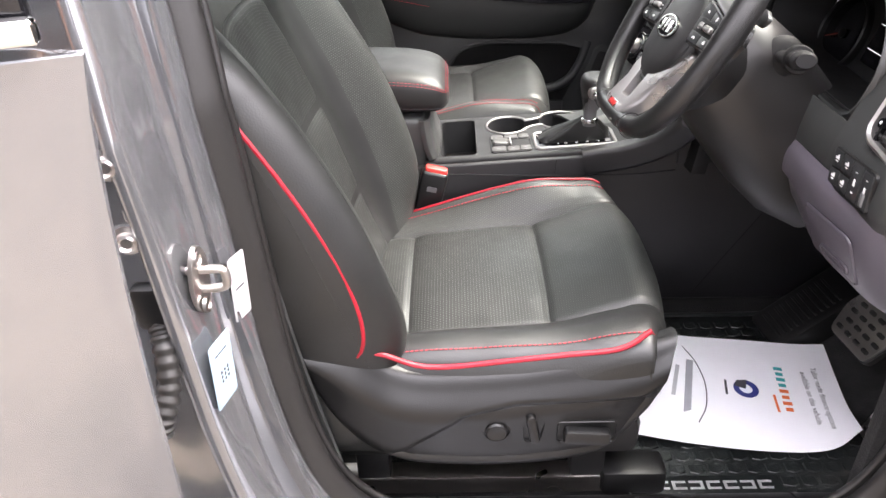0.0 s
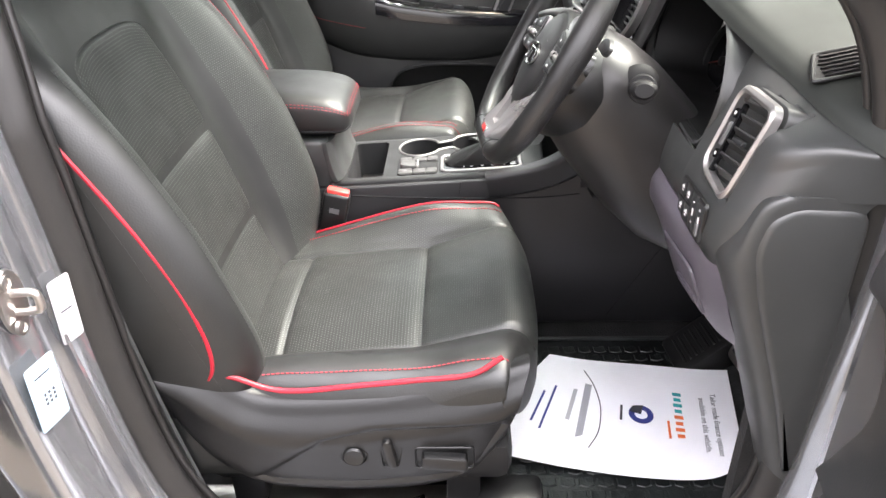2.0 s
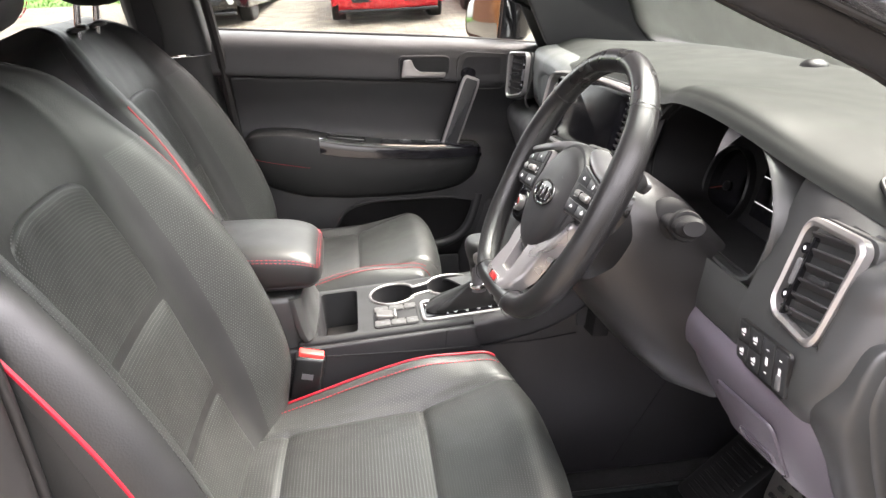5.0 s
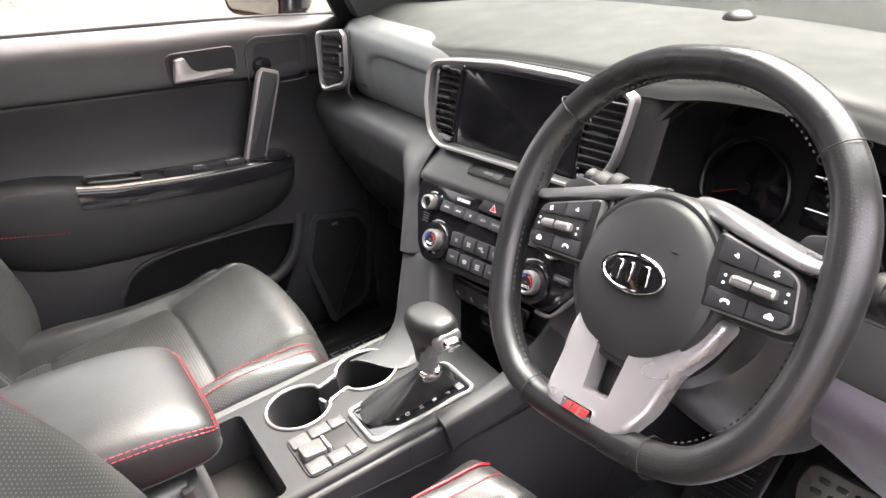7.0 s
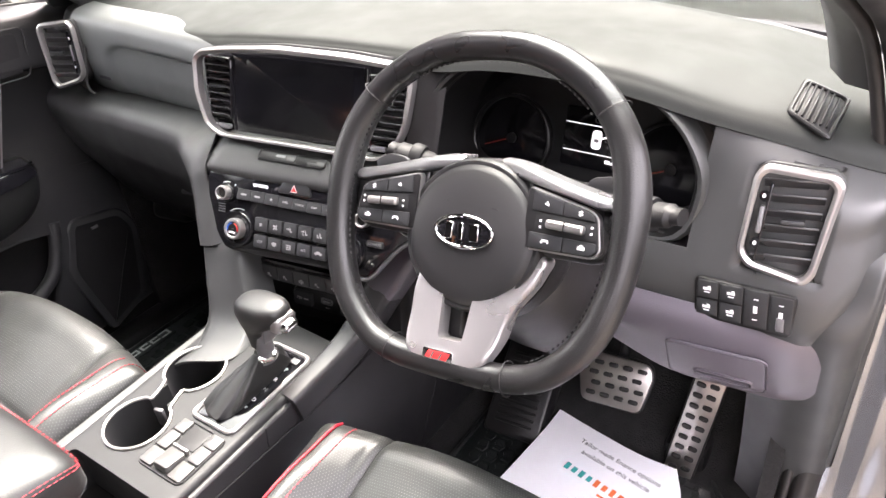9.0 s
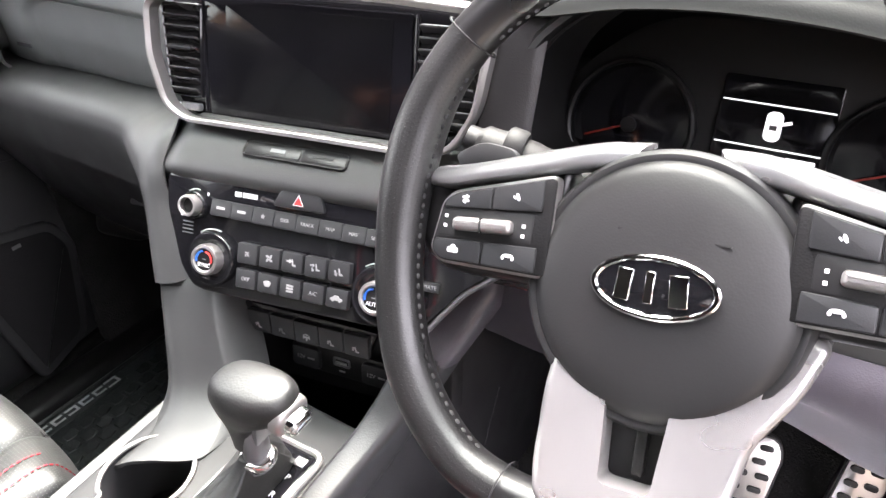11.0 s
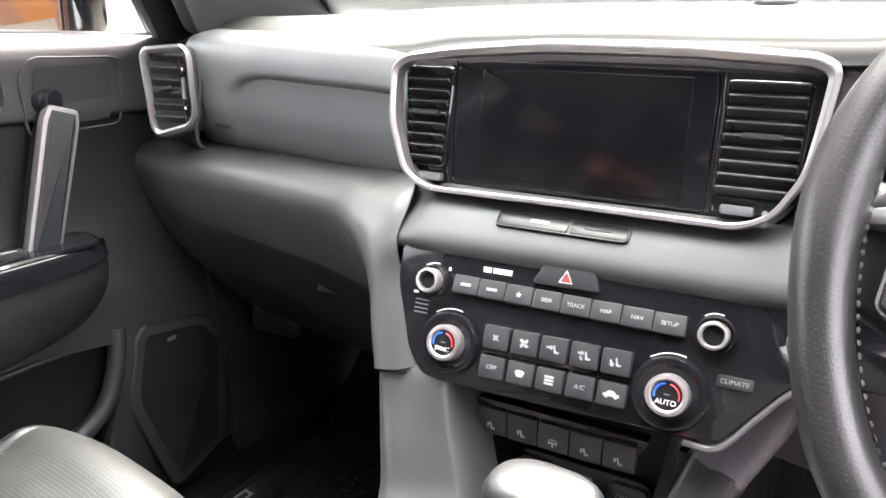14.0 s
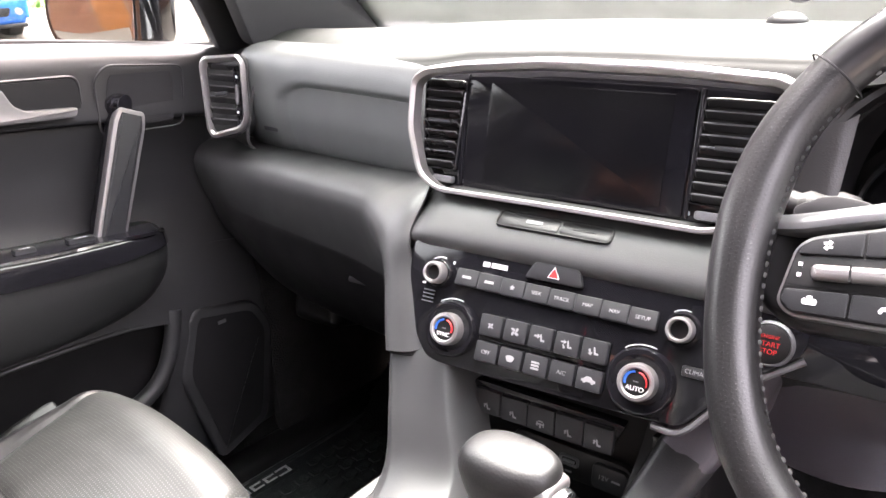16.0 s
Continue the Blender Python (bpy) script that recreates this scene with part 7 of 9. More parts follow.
# seat belt buckles
def buckle(x, y, z, a, label):
    o = thing("belt_buckle", (x - 0.03, y, z - 0.14), label, "seat belt buckle", "seat belts")
    m = pose(x, y, z, 0, a, 0) @ pose(0, 0, 0, 0, 0, 0)
    box("buckle_body", (0.048, 0.026, 0.080), m @ pose(0, 0, -0.042), HARD, o, "black buckle body", r=0.006, seg=3)
    box("release", (0.040, 0.018, 0.012), m @ pose(0.001, 0, -0.001), BELTRED, o, "red release button", r=0.003)
    box("slot", (0.026, 0.003, 0.004), m @ pose(0, 0.008, 0.004), DEEP, o, r=0)
    box("buckle_stem", (0.030, 0.016, 0.09), m @ pose(-0.004, 0, -0.115), DEEP, o, r=0.004)
    box("moulded_mark", (0.018, 0.0008, 0.010), m @ pose(0, -0.0132, -0.035), SATINGREY, o, r=0)


buckle(-0.024, 1.222, 0.786, 14, "black seat belt buckle with red release beside the console")

# ---- floor mats, pedals, paper ----
def mat_tiles(name, x0, x1, y0, y1, z, parent, skip=None):
    """Raised chevron-like scales of a moulded rubber mat, one mesh."""
    rnd = random.Random(4)
    verts, faces = [], []
    pitch = 0.030
    for i in range(int((x1 - x0) / pitch)):
        for j in range(int((y1 - y0) / (pitch * 0.86))):
            x, y = x0 + pitch * (i + 0.5 + 0.5 * (j % 2)), y0 + pitch * 0.86 * (j + 0.5)
            if x > x1 - 0.01 or (skip and skip(x, y)):
                continue
            h = 0.0022 + 0.0022 * rnd.random()
            k = len(verts)
            o = [(-0.0125, -0.009), (0.0, -0.013), (0.0125, -0.009), (0.0125, 0.006), (0.004, 0.010), (-0.004, 0.006), (-0.0125, 0.007)]
            verts += [(x + a, y + b, z) for a, b in o] + [(x + a * 0.86, y + b * 0.86, z + h * (0.6 + 0.4 * (a > 0))) for a, b in o]
            n = len(o)
            faces += [(k + q, k + (q + 1) % n, k + n + (q + 1) % n, k + n + q) for q in range(n)] + [tuple(k + n + q for q in range(n))]
    ob = raw(name, verts, faces, MAT, parent, "moulded scale pattern", smooth=False)
    tagged(ob, kind="stuff")


def floor_mat(cy, y0, y1, name_at, label, turn):
    o = thing("floor_mat", (0.45, cy, 0.452), label, "floor mat", "floor mats")
    slab("mat_sheet", rounded([(0.262, y0), (0.60, y0), (0.72, y0 + 0.10), (0.72, y1), (0.262, y1)], 0.03), 0.010, pose(0, 0, 0.444), MAT, o, "black rubber sheet", bevel=0.003)
    tube("mat_rim", [(x, y, 0.456) for x, y in rounded([(0.266, y0 + 0.004), (0.60, y0 + 0.004), (0.716, y0 + 0.10), (0.716, y1 - 0.004), (0.266, y1 - 0.004)], 0.03, 3)], 0.005, MAT, o, "raised rim", closed=True, n=8)
    ny = name_at
    mat_tiles("mat_pattern", 0.275, 0.71, y0 + 0.012, y1 - 0.01, 0.4535, o, lambda x, y: (abs(y - ny) < 0.022 and 0.262 < x < 0.51) or (x - 0.60) * 0.83 > y - y0)
    slab("name_field", rrect(0.228, 0.036, 0.006, cx=0.385, cy=ny), 0.003, pose(0, 0, 0.4525), MAT, o, "smooth name field", bevel=0.001)
    # plain silver blocks in place of lettering
    for i in range(8):
        w = 0.021 if i else 0.024
        x = 0.292 + 0.0262 * i
        if turn:
            x = 0.770 - x
        hgt = 0.016 if i else 0.019
        mm = pose(x, ny, 0.4556) @ Matrix.Diagonal((1, 1, 1, 1))
        box("name_block", (w, 0.0038, 0.0012), mm @ pose(0, hgt / 2 - 0.002, 0), SATINGREY2, o, "silver mark", r=0)
        box("name_block", (w, 0.0038, 0.0012), mm @ pose(0, -hgt / 2 + 0.002, 0), SATINGREY2, o, "silver mark", r=0)
        box("name_block", (0.0045, hgt - 0.0076, 0.0012), mm @ pose((-w / 2 + 0.0023) * (1 if i % 3 else -1), 0, 0), SATINGREY2, o, "silver mark", r=0)
    lathe("mat_clip", [(0.009, 0), (0.009, 0.004), (0.005, 0.005), (0.004, 0.003)], pose(0.292, y0 + 0.095, 0.455), HARD, o, n=20)
    return o


SATINGREY2 = material("silver_mat_print", (0.55, 0.55, 0.55), 0.35, metal=0.5, vary=0.05)
floor_mat(0.98, 0.742, 1.215, 0.784, "black rubber floor mat with silver marks by the driver's pedals", False)
floor_mat(1.74, 1.50, 1.975, 1.955, "black rubber floor mat with silver marks in the passenger footwell", True)

ped = thing("brake_pedal", (0.74, 0.995, 0.60), "brushed steel brake pedal with black rubber studs", "pedal", "pedals")


def pedal(o, m, outline, holes):
    slab("pad", outline, 0.005, m, STEEL, o, "brushed steel plate", bevel=0.0015)
    slab("pad_back", inset(outline, -0.003), 0.010, m, RUBBER, o, "", bevel=0.003, z0=-0.0105)
    for x, y, w, h in holes:
        slab("stud", rrect(w, h, h * 0.45), 0.0035, m @ pose(x, y, 0.004), RUBBER, o, "black rubber stud", bevel=0.0012)


BM = plane((0.690, 0.993, 0.588), (0.10, -0.99, 0.03), (0.55, 0, 0.83))
pedal(ped, BM, rounded([(-0.050, -0.042), (0.048, -0.042), (0.060, 0.020), (0.052, 0.040), (-0.052, 0.042), (-0.062, 0.010)], 0.012), [(-0.036 + 0.024 * i + (0.006 if j % 2 else 0), -0.026 + 0.0175 * j, 0.016, 0.0075) for j in range(4) for i in range(4)])
tube("pedal_arm", [BM @ Vector((0, 0.0, -0.010)), BM @ Vector((0.0, 0.06, -0.04)), (0.80, 0.99, 0.78)], 0.009, DEEP, ped, n=10)
gas = thing("accelerator_pedal", (0.70, 0.86, 0.455), "long brushed steel accelerator pedal with rubber studs", "pedal", "pedals")
AM = plane((0.694, 0.858, 0.560), (0.06, -0.99, -0.12), (0.22, -0.13, 0.96))
pedal(gas, AM, rounded([(-0.022, -0.110), (0.024, -0.110), (0.026, 0.095), (-0.020, 0.100)], 0.008), [(-0.009 + 0.020 * i, -0.092 + 0.0205 * j + 0.004 * i, 0.015, 0.0085) for j in range(10) for i in range(2)])
box("pedal_base", (0.06, 0.07, 0.05), pose(0.715, 0.865, 0.475), DEEP, gas, r=0.01)
foot = thing("foot_rest", (0.69, 1.15, 0.46), "black ribbed plastic foot rest", "foot rest")
FM = plane((0.675, 1.155, 0.520), (0.1, -0.99, 0), (0.78, 0.1, 0.62))
slab("rest_block", rrect(0.105, 0.20, 0.012), 0.05, FM, HARD, foot, "", bevel=0.006, z0=-0.05)
for i in range(11):
    box("rib", (0.070, 0.005, 0.004), FM @ pose(0, -0.075 + 0.0125 * i, 0.001), HARD, foot, r=0.001, seg=1)

pap = thing("paper_sheet", (0.50, 0.98, 0.47), "white printed paper sheet on the driver's floor mat", "paper")
PG = skin([[(0.255, 0.890, 0.470), (0.265, 0.97, 0.478), (0.315, 1.05, 0.492), (0.362, 1.108, 0.500)], [(0.37, 0.860, 0.468), (0.385, 0.95, 0.476), (0.41, 1.03, 0.486), (0.435, 1.110, 0.484)], [(0.50, 0.838, 0.468), (0.51, 0.93, 0.474), (0.525, 1.02, 0.478), (0.540, 1.100, 0.480)],
           [(0.595, 0.838, 0.470), (0.60, 0.92, 0.472), (0.615, 1.01, 0.473), (0.630, 1.094, 0.474)], [(0.652, 0.864, 0.486), (0.660, 0.93, 0.476), (0.675, 1.01, 0.472), (0.689, 1.091, 0.474)]], 60, 40)
sheet("sheet", PG, PAPER, pap, "white sheet", thick=0.0004, flip=False)


def on_paper(fx, fy):
    """A frame on the sheet: letters run towards the door, their tops towards the pedals."""
    p = Vector(at_grid(PG, fx, fy))
    a = Vector(at_grid(PG, min(fx + 0.03, 1), fy)) - Vector(at_grid(PG, max(fx - 0.03, 0), fy))
    b = Vector(at_grid(PG, fx, max(fy - 0.05, 0))) - Vector(at_grid(PG, fx, min(fy + 0.05, 1)))
    m = plane(p, b, a)
    return m if m.col[2].z > 0 else plane(p, a, b)


INK = material("dark_grey_ink", (0.04, 0.04, 0.05), 0.7, vary=0.05)
TEAL = material("teal_ink", (0.02, 0.33, 0.34), 0.7, vary=0.05)
ORANGE = material("orange_ink", (0.75, 0.16, 0.05), 0.7, vary=0.05)
NAVY = material("navy_ink", (0.03, 0.04, 0.2), 0.7, vary=0.05)
for fx, t in ((0.845, "Tailor made finance options"), (0.765, "available on this vehicle.")):
    words("wording", t, 0.0135, on_paper(fx, 0.45) @ pose(0, 0, 0.0012), INK, pap, "printed line", depth=0.0001)
for i in range(8):
    y, w, mt = 0.70 - 0.052 * i, 0.0125, TEAL if i < 4 else ORANGE
    box("logo_bar", (w * 0.62, 0.015 - 0.003 * (i % 2), 0.0004), on_paper(0.635, y) @ pose(0, 0, 0.0009), mt, pap, "coloured logo block", r=0)
box("logo_bar", (0.040, 0.004, 0.0004), on_paper(0.585, 0.38) @ pose(0, 0, 0.0009), ORANGE, pap, r=0)
mm = on_paper(0.475, 0.48) @ pose(0, 0, 0.0008)
ring("logo_ring", [(0.021 * math.cos(t), 0.021 * math.sin(t)) for t in np.linspace(0, 2 * math.pi, 33)[:-1]], [(0.011 * math.cos(t), 0.011 * math.sin(t)) for t in np.linspace(0, 2 * math.pi, 33)[:-1]], 0.0004, mm, NAVY, pap, "dark blue ring shape", bevel=0.0001)
slab("logo_wedge", [(0, 0), (-0.022, 0.004), (-0.018, -0.014), (-0.004, -0.02)], 0.0005, mm, INK, pap, bevel=0.0001)
box("logo_bar", (0.034, 0.004, 0.0004), on_paper(0.405, 0.48) @ pose(0, 0, 0.0009), INK, pap, r=0)
tube("logo_sweep", [Vector(at_grid(PG, a, b)) + Vector((0, 0, 0.0012)) for a, b in ((0.245, 0.86), (0.30, 0.70), (0.335, 0.50), (0.335, 0.30), (0.305, 0.16))], 0.0011, INK, pap, "thin dark curved line", n=5, flat=0.4)
box("logo_bar", (0.120, 0.012, 0.0004), on_paper(0.280, 0.46) @ pose(0, 0, 0.0012), material("grey_ink", (0.30, 0.30, 0.33), 0.7), pap, "grey printed bar", r=0)
box("logo_bar", (0.070, 0.007, 0.0004), on_paper(0.232, 0.50) @ pose(0, 0, 0.0012), material("pale_grey_ink", (0.4, 0.4, 0.43), 0.7), pap, "grey printed bar", r=0)
for fx, w in ((0.150, 0.10), (0.112, 0.07)):
    box("logo_bar", (w, 0.004, 0.0004), on_paper(fx, 0.45) @ pose(0, 0, 0.0012), NAVY, pap, "small printed line", r=0)


# ---- doors ----
GRILLE = dotted("speaker_mesh", (0.016, 0.016, 0.017), (0.003, 0.003, 0.003), 0.0024, 0.32, rough=0.5)


def front_door(label, parts_far=True):
    """The passenger's front door in the closed place, its trim towards the cabin (smaller y)."""
    o = thing("front_door", (0.15, 2.12, 0.45), label, "car door", "front doors")

    def belt(x):
        return 1.192 - 0.085 * (x - 0.02) - 0.06 * max(x - 0.45, 0)

    xs = (-0.30, -0.20, -0.05, 0.10, 0.25, 0.38, 0.48, 0.56, 0.62)
    # upper pad with its rolled edge
    rows = [[(x, 2.155, belt(x) - 0.006), (x, 2.120, belt(x) + 0.004), (x, 2.085, belt(x) - 0.002), (x, 2.064, belt(x) - 0.020), (x, 2.055, belt(x) - 0.055), (x, 2.050, belt(x) - 0.085), (x, 2.053, belt(x) - 0.0975), (x, 2.064, belt(x) - 0.1000)] for x in xs]
    sheet("upper_pad", skin(rows, 60, 42), DOORSKIN, o, "black soft upper door pad", flip=True)
    # middle, recessed panel
    rows = [[(x, 2.074, belt(x) - 0.096), (x, 2.066, belt(x) - 0.103), (x, 2.068, belt(x) - 0.118), (x, 2.082, belt(x) - 0.17), (x, 2.085, belt(x) - 0.23), (x, 2.070, belt(x) - 0.27), (x, 2.055, belt(x) - 0.30)] for x in xs]
    sheet("middle_panel", skin(rows, 60, 40), DOORSKIN, o, "black inset door panel", flip=True)
    # lower panel
    low = [(-0.30, 0.0), (-0.20, 0.0), (-0.05, 0.0), (0.10, 0.0), (0.25, -0.004), (0.38, -0.008), (0.48, -0.004), (0.56, 0.006), (0.62, 0.02)]
    rows = [[(x, 2.065 + d, belt(x) - 0.29), (x, 2.045 + d, belt(x) - 0.34), (x, 2.035 + d, belt(x) - 0.40), (x, 2.030 + d, 0.735 - 0.05 * (x - 0.2)), (x, 2.030 + d, 0.66), (x, 2.035 + d, 0.58), (x, 2.055 + d, 0.50), (x, 2.09 + d, 0.462)] for x, d in low]
    LOW = skin(rows, 80, 60)
    lower = sheet("lower_panel", LOW, DOORSKIN, o, "black lower door panel", flip=True, thick=0.012)
    # pocket opening cut through the lower panel
    cut = slab("pocket_cutter", rounded([(-0.02, 0.52), (0.27, 0.52), (0.325, 0.615), (0.352, 0.68), (0.376, 0.757), (0.30, 0.770), (0.11, 0.774), (0.035, 0.757), (0.000, 0.715)], 0.022), 0.14, plane((0, 2.12, 0), (1, 0, 0), (0, 0, 1)), None, None)
    carve(lower, [cut])
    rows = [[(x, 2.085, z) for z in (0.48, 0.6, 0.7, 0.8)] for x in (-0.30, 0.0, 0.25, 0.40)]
    # back of the pocket carries its shade as a near-black colour
    sheet("pocket_back", skin(rows, 12, 12), DEEP, o, "door pocket back, painted shade-dark", flip=True)
    tube("pocket_lip", [(0.380, 2.036, 0.775), (0.366, 2.032, 0.725), (0.342, 2.030, 0.680), (0.305, 2.030, 0.652), (0.255, 2.030, 0.640)], 0.013, DOORSKIN, o, "rounded pocket edge", n=12)
    tube("pocket_lip", [(0.376, 2.034, 0.760), (0.30, 2.032, 0.772), (0.11, 2.032, 0.776), (0.035, 2.032, 0.759), (0.000, 2.030, 0.715)], 0.004, DOORSKIN, o, "rounded pocket edge", n=8)
    box("pocket_front", (0.40, 0.012, 0.13), pose(0.12, 2.022, 0.548), DOORSKIN, o, "pocket front wall", r=0.006)
    # loudspeaker cover
    sp = plane((0.46, 2.026, 0.632), (1, 0.015, 0), (0.0, 0.05, 1))
    so = rounded([(-0.058, -0.140), (0.040, -0.105), (0.052, -0.070), (0.080, 0.060), (0.054, 0.112), (-0.050, 0.134), (-0.066, 0.120), (-0.097, 0.030)], 0.022)
    slab("speaker_cover", so, 0.008, sp, DOORSKIN, o, "black loudspeaker field", bevel=0.006, n=4)
    slab("speaker_mesh", inset(so, 0.016), 0.0015, sp, HARD, o, "fine speaker mesh", bevel=0.001, z0=0.0072)
    box("speaker_mark", (0.014, 0.006, 0.0008), sp @ pose(-0.012, 0.098, 0.0090), SATINGREY, o, r=0)
    # armrest
    loops = []
    for x, t, b, y in ((-0.207, 0.948, 0.918, 2.03), (-0.197, 0.966, 0.885, 2.005), (-0.165, 0.976, 0.845, 1.992), (-0.08, 0.971, 0.812, 1.986), (0.0, 0.952, 0.800, 1.986), (0.06, 0.940, 0.794, 1.987), (0.20, 0.922, 0.790, 1.990), (0.31, 0.914, 0.800, 1.995), (0.365, 0.910, 0.825, 2.005), (0.386, 0.903, 0.850, 2.03), (0.392, 0.884, 0.868, 2.055)):
        loops.append([(x, 2.09, t), (x, (y + 2.09) / 2, t + 0.003), (x, y + 0.012, t), (x, y + 0.002, t - 0.010), (x, y, (t + b) / 2), (x, y + 0.012, b + 0.012), (x, y + 0.035, b), (x, 2.09, b)])
    g = skin(loops, 60, 40)
    ar = sheet("door_armrest", g, LEATHER, o, "black padded door armrest", flip=True)
    g2 = g[22:, 13:20]
    n2 = -normals(g)[22:, 13:20]
    sheet("gloss_trim", g2 + n2 * 0.003, PIANO, ar, "gloss black armrest trim", flip=True, thick=0.003)
    tube("trim_line", [g[i, 13] + n * 0.004 for i, n in zip(range(22, 58, 3), -normals(g)[22:58:3, 13])], 0.0034, CHROME, ar, "chrome trim line", n=6)
    dashes("stitching", [g[i, 22] + (0, -0.001, 0) for i in range(2, 21, 2)], REDTHREAD, ar, "red stitching")
    # switch plate on the armrest
    mm = plane((0.210, 2.024, 0.9235), (1, 0.0, -0.085), (0, 1, 0))
    slab("switch_plate", rounded([(-0.085, -0.030), (0.155, -0.026), (0.165, 0.020), (-0.075, 0.026)], 0.008), 0.005, mm, PIANO, ar, "gloss switch plate", bevel=0.001)
    for x, w in ((-0.015, 0.026), (0.055, 0.036)):
        b = slab("window_switch", rrect(w, 0.014, 0.003), 0.006, mm @ pose(x, -0.004, 0.005), KEY, ar, "window switch", bevel=0.002)
        box("symbol", (w * 0.5, 0.002, 0.0006), mm @ pose(x, -0.006, 0.011), WHITE, b, r=0)
    ring("grip_cup", rrect(0.10, 0.044, 0.010), rrect(0.092, 0.036, 0.008), 0.006, plane((0.045, 2.026, 0.948), (1, 0, -0.17), (0, 1, 0)), HARD, ar, "finger cup", bevel=0.002)
    # inner handle in its recess, and the tweeter field
    hm = plane((0.255, 2.052, 1.106), (1, 0.012, -0.05), (0, 0.02, 1))
    ring("handle_bezel", rrect(0.130, 0.062, 0.014), rrect(0.122, 0.054, 0.011), 0.004, hm, DOORSKIN, o, "", bevel=0.0015, z0=-0.003)
    slab("handle_well", rrect(0.122, 0.054, 0.011), 0.0015, hm, DEEP, o, "dark handle recess", bevel=0.0005)
    slab("inner_handle", rounded([(-0.060, -0.022), (0.050, -0.022), (0.054, -0.010), (-0.010, -0.008), (-0.024, 0.000), (-0.034, 0.022), (-0.052, 0.020)], 0.005), 0.014, hm, SILVER, o, "satin silver door handle", bevel=0.004)
    tm = plane((0.395, 2.053, 1.090), (1, 0.012, -0.06), (0, 0.02, 1))
    tw = rounded([(-0.060, -0.046), (0.064, -0.044), (0.074, 0.044), (-0.040, 0.050), (-0.060, 0.030)], 0.015)
    ring("tweeter_field", tw, inset(tw, 0.003), 0.003, tm, DOORSKIN, o, "", bevel=0.001, z0=-0.0005)
    g = np.array([[tm @ Vector(((-0.046 + 0.20 * max(b, 0)) * (1 - a) * (1 - 0.12 * (abs(b) / 0.036) ** 8) + (0.052 + 0.09 * b) * a * (1 - 0.10 * (abs(b) / 0.036) ** 8), b, 0.0022)) for b in np.linspace(-0.033, 0.036, 25)] for a in np.linspace(0, 1, 21)])
    sheet("tweeter_mesh", g, GRILLE, o, "fine tweeter mesh", thick=0.001)
    # pull handle, silver with a dark inlay
    a, b = Vector((0.374, 2.044, 1.080)), Vector((0.294, 2.034, 0.880))
    pm = plane((a + b) / 2, (a - b).cross(Vector((0, 1, 0))).normalized() * -1, (a - b))
    L = (a - b).length
    out = rounded([(-0.021, -L / 2), (0.021, -L / 2), (0.023, L / 2 - 0.02), (0.019, L / 2), (-0.019, L / 2), (-0.023, L / 2 - 0.02)], 0.006)
    if pm.col[2].y > 0:
        pm = plane((a + b) / 2, (a - b).cross(Vector((0, 1, 0))).normalized(), (a - b))
    ph = slab("pull_handle", out, 0.014, pm, SILVER, o, "satin silver pull handle", bevel=0.004)
    slab("handle_inlay", inset(out, 0.006), 0.003, pm, KEY, ph, "dark grey inlay", bevel=0.001, z0=0.0125)
    slab("handle_back", inset(out, -0.001), 0.012, pm, PIANO, ph, "", bevel=0.003, z0=-0.010)
    tube("handle_foot", [a + Vector((-0.004, -0.002, 0.004)), a + Vector((-0.012, 0.012, 0.006)), a + Vector((-0.014, 0.03, 0.0))], 0.017, PIANO, ph, "gloss black handle foot", n=14)
    tube("handle_foot", [b + Vector((0.004, 0.0, 0.0)), b + Vector((0.008, 0.02, -0.004)), b + Vector((0.010, 0.04, -0.006))], 0.015, PIANO, ph, "gloss black handle foot", n=14)
    # outer skin, window frame and glass
    rows = [[(x, y, z) for y, z in ((2.16, belt(x) - 0.004), (2.20, belt(x) - 0.02), (2.255, 1.05), (2.275, 0.85), (2.27, 0.65), (2.245, 0.45), (2.20, 0.40))] for x in (-0.32, 0.0, 0.3, 0.64)]
    sheet("outer_skin", skin(rows, 20, 30), PAINT, o, "grey painted door skin", thick=0.03)
    fr = [(-0.315, 2.155, belt(-0.3)), (-0.318, 2.10, 1.33), (-0.315, 2.05, 1.47), (-0.15, 2.035, 1.505), (0.02, 2.04, 1.475), (0.15, 2.06, 1.42), (0.36, 2.09, 1.375), (0.50, 2.12, 1.285), (0.56, 2.14, 1.22), (0.60, 2.155, belt(0.6))]
    tube("window_frame", fr, 0.016, SOFT, o, "black window frame", n=10, steps=80)
    tube("window_seal", [(x, 2.14, belt(x) + 0.003) for x in (-0.3, 0, 0.3, 0.6)], 0.006, RUBBER, o, n=8)
    rows = [[(x, 2.152, belt(x) - 0.01), ((x + xt) / 2, 2.105, (belt(x) + zt) / 2), (xt, 2.055, zt)] for x, xt, zt in ((-0.31, -0.31, 1.48), (-0.1, -0.11, 1.50), (0.07, 0.04, 1.475), (0.26, 0.19, 1.43), (0.43, 0.34, 1.385), (0.60, 0.49, 1.335))]
    if parts_far:
        gl = sheet("window_pane", skin(rows, 20, 10), GLASS, o, "clear door glass", flip=True)
        gl.visible_shadow = False
    # quarter piece at the mirror's foot
    slab("mirror_sail", rounded([(0.575, 1.125), (0.68, 1.115), (0.68, 1.25), (0.54, 1.345), (0.470, 1.350)], 0.010), 0.016, plane((0, 2.353, 0), (1, 0, 0), (0, -0.22, 1)), SOFT, o, "black corner piece", bevel=0.003, z0=-0.30 * 0)
    # hinge edge
    rows = [[(0.62, y, z) for y in (2.06, 2.12, 2.2, 2.25)] for z in (0.47, 0.8, 1.12)]
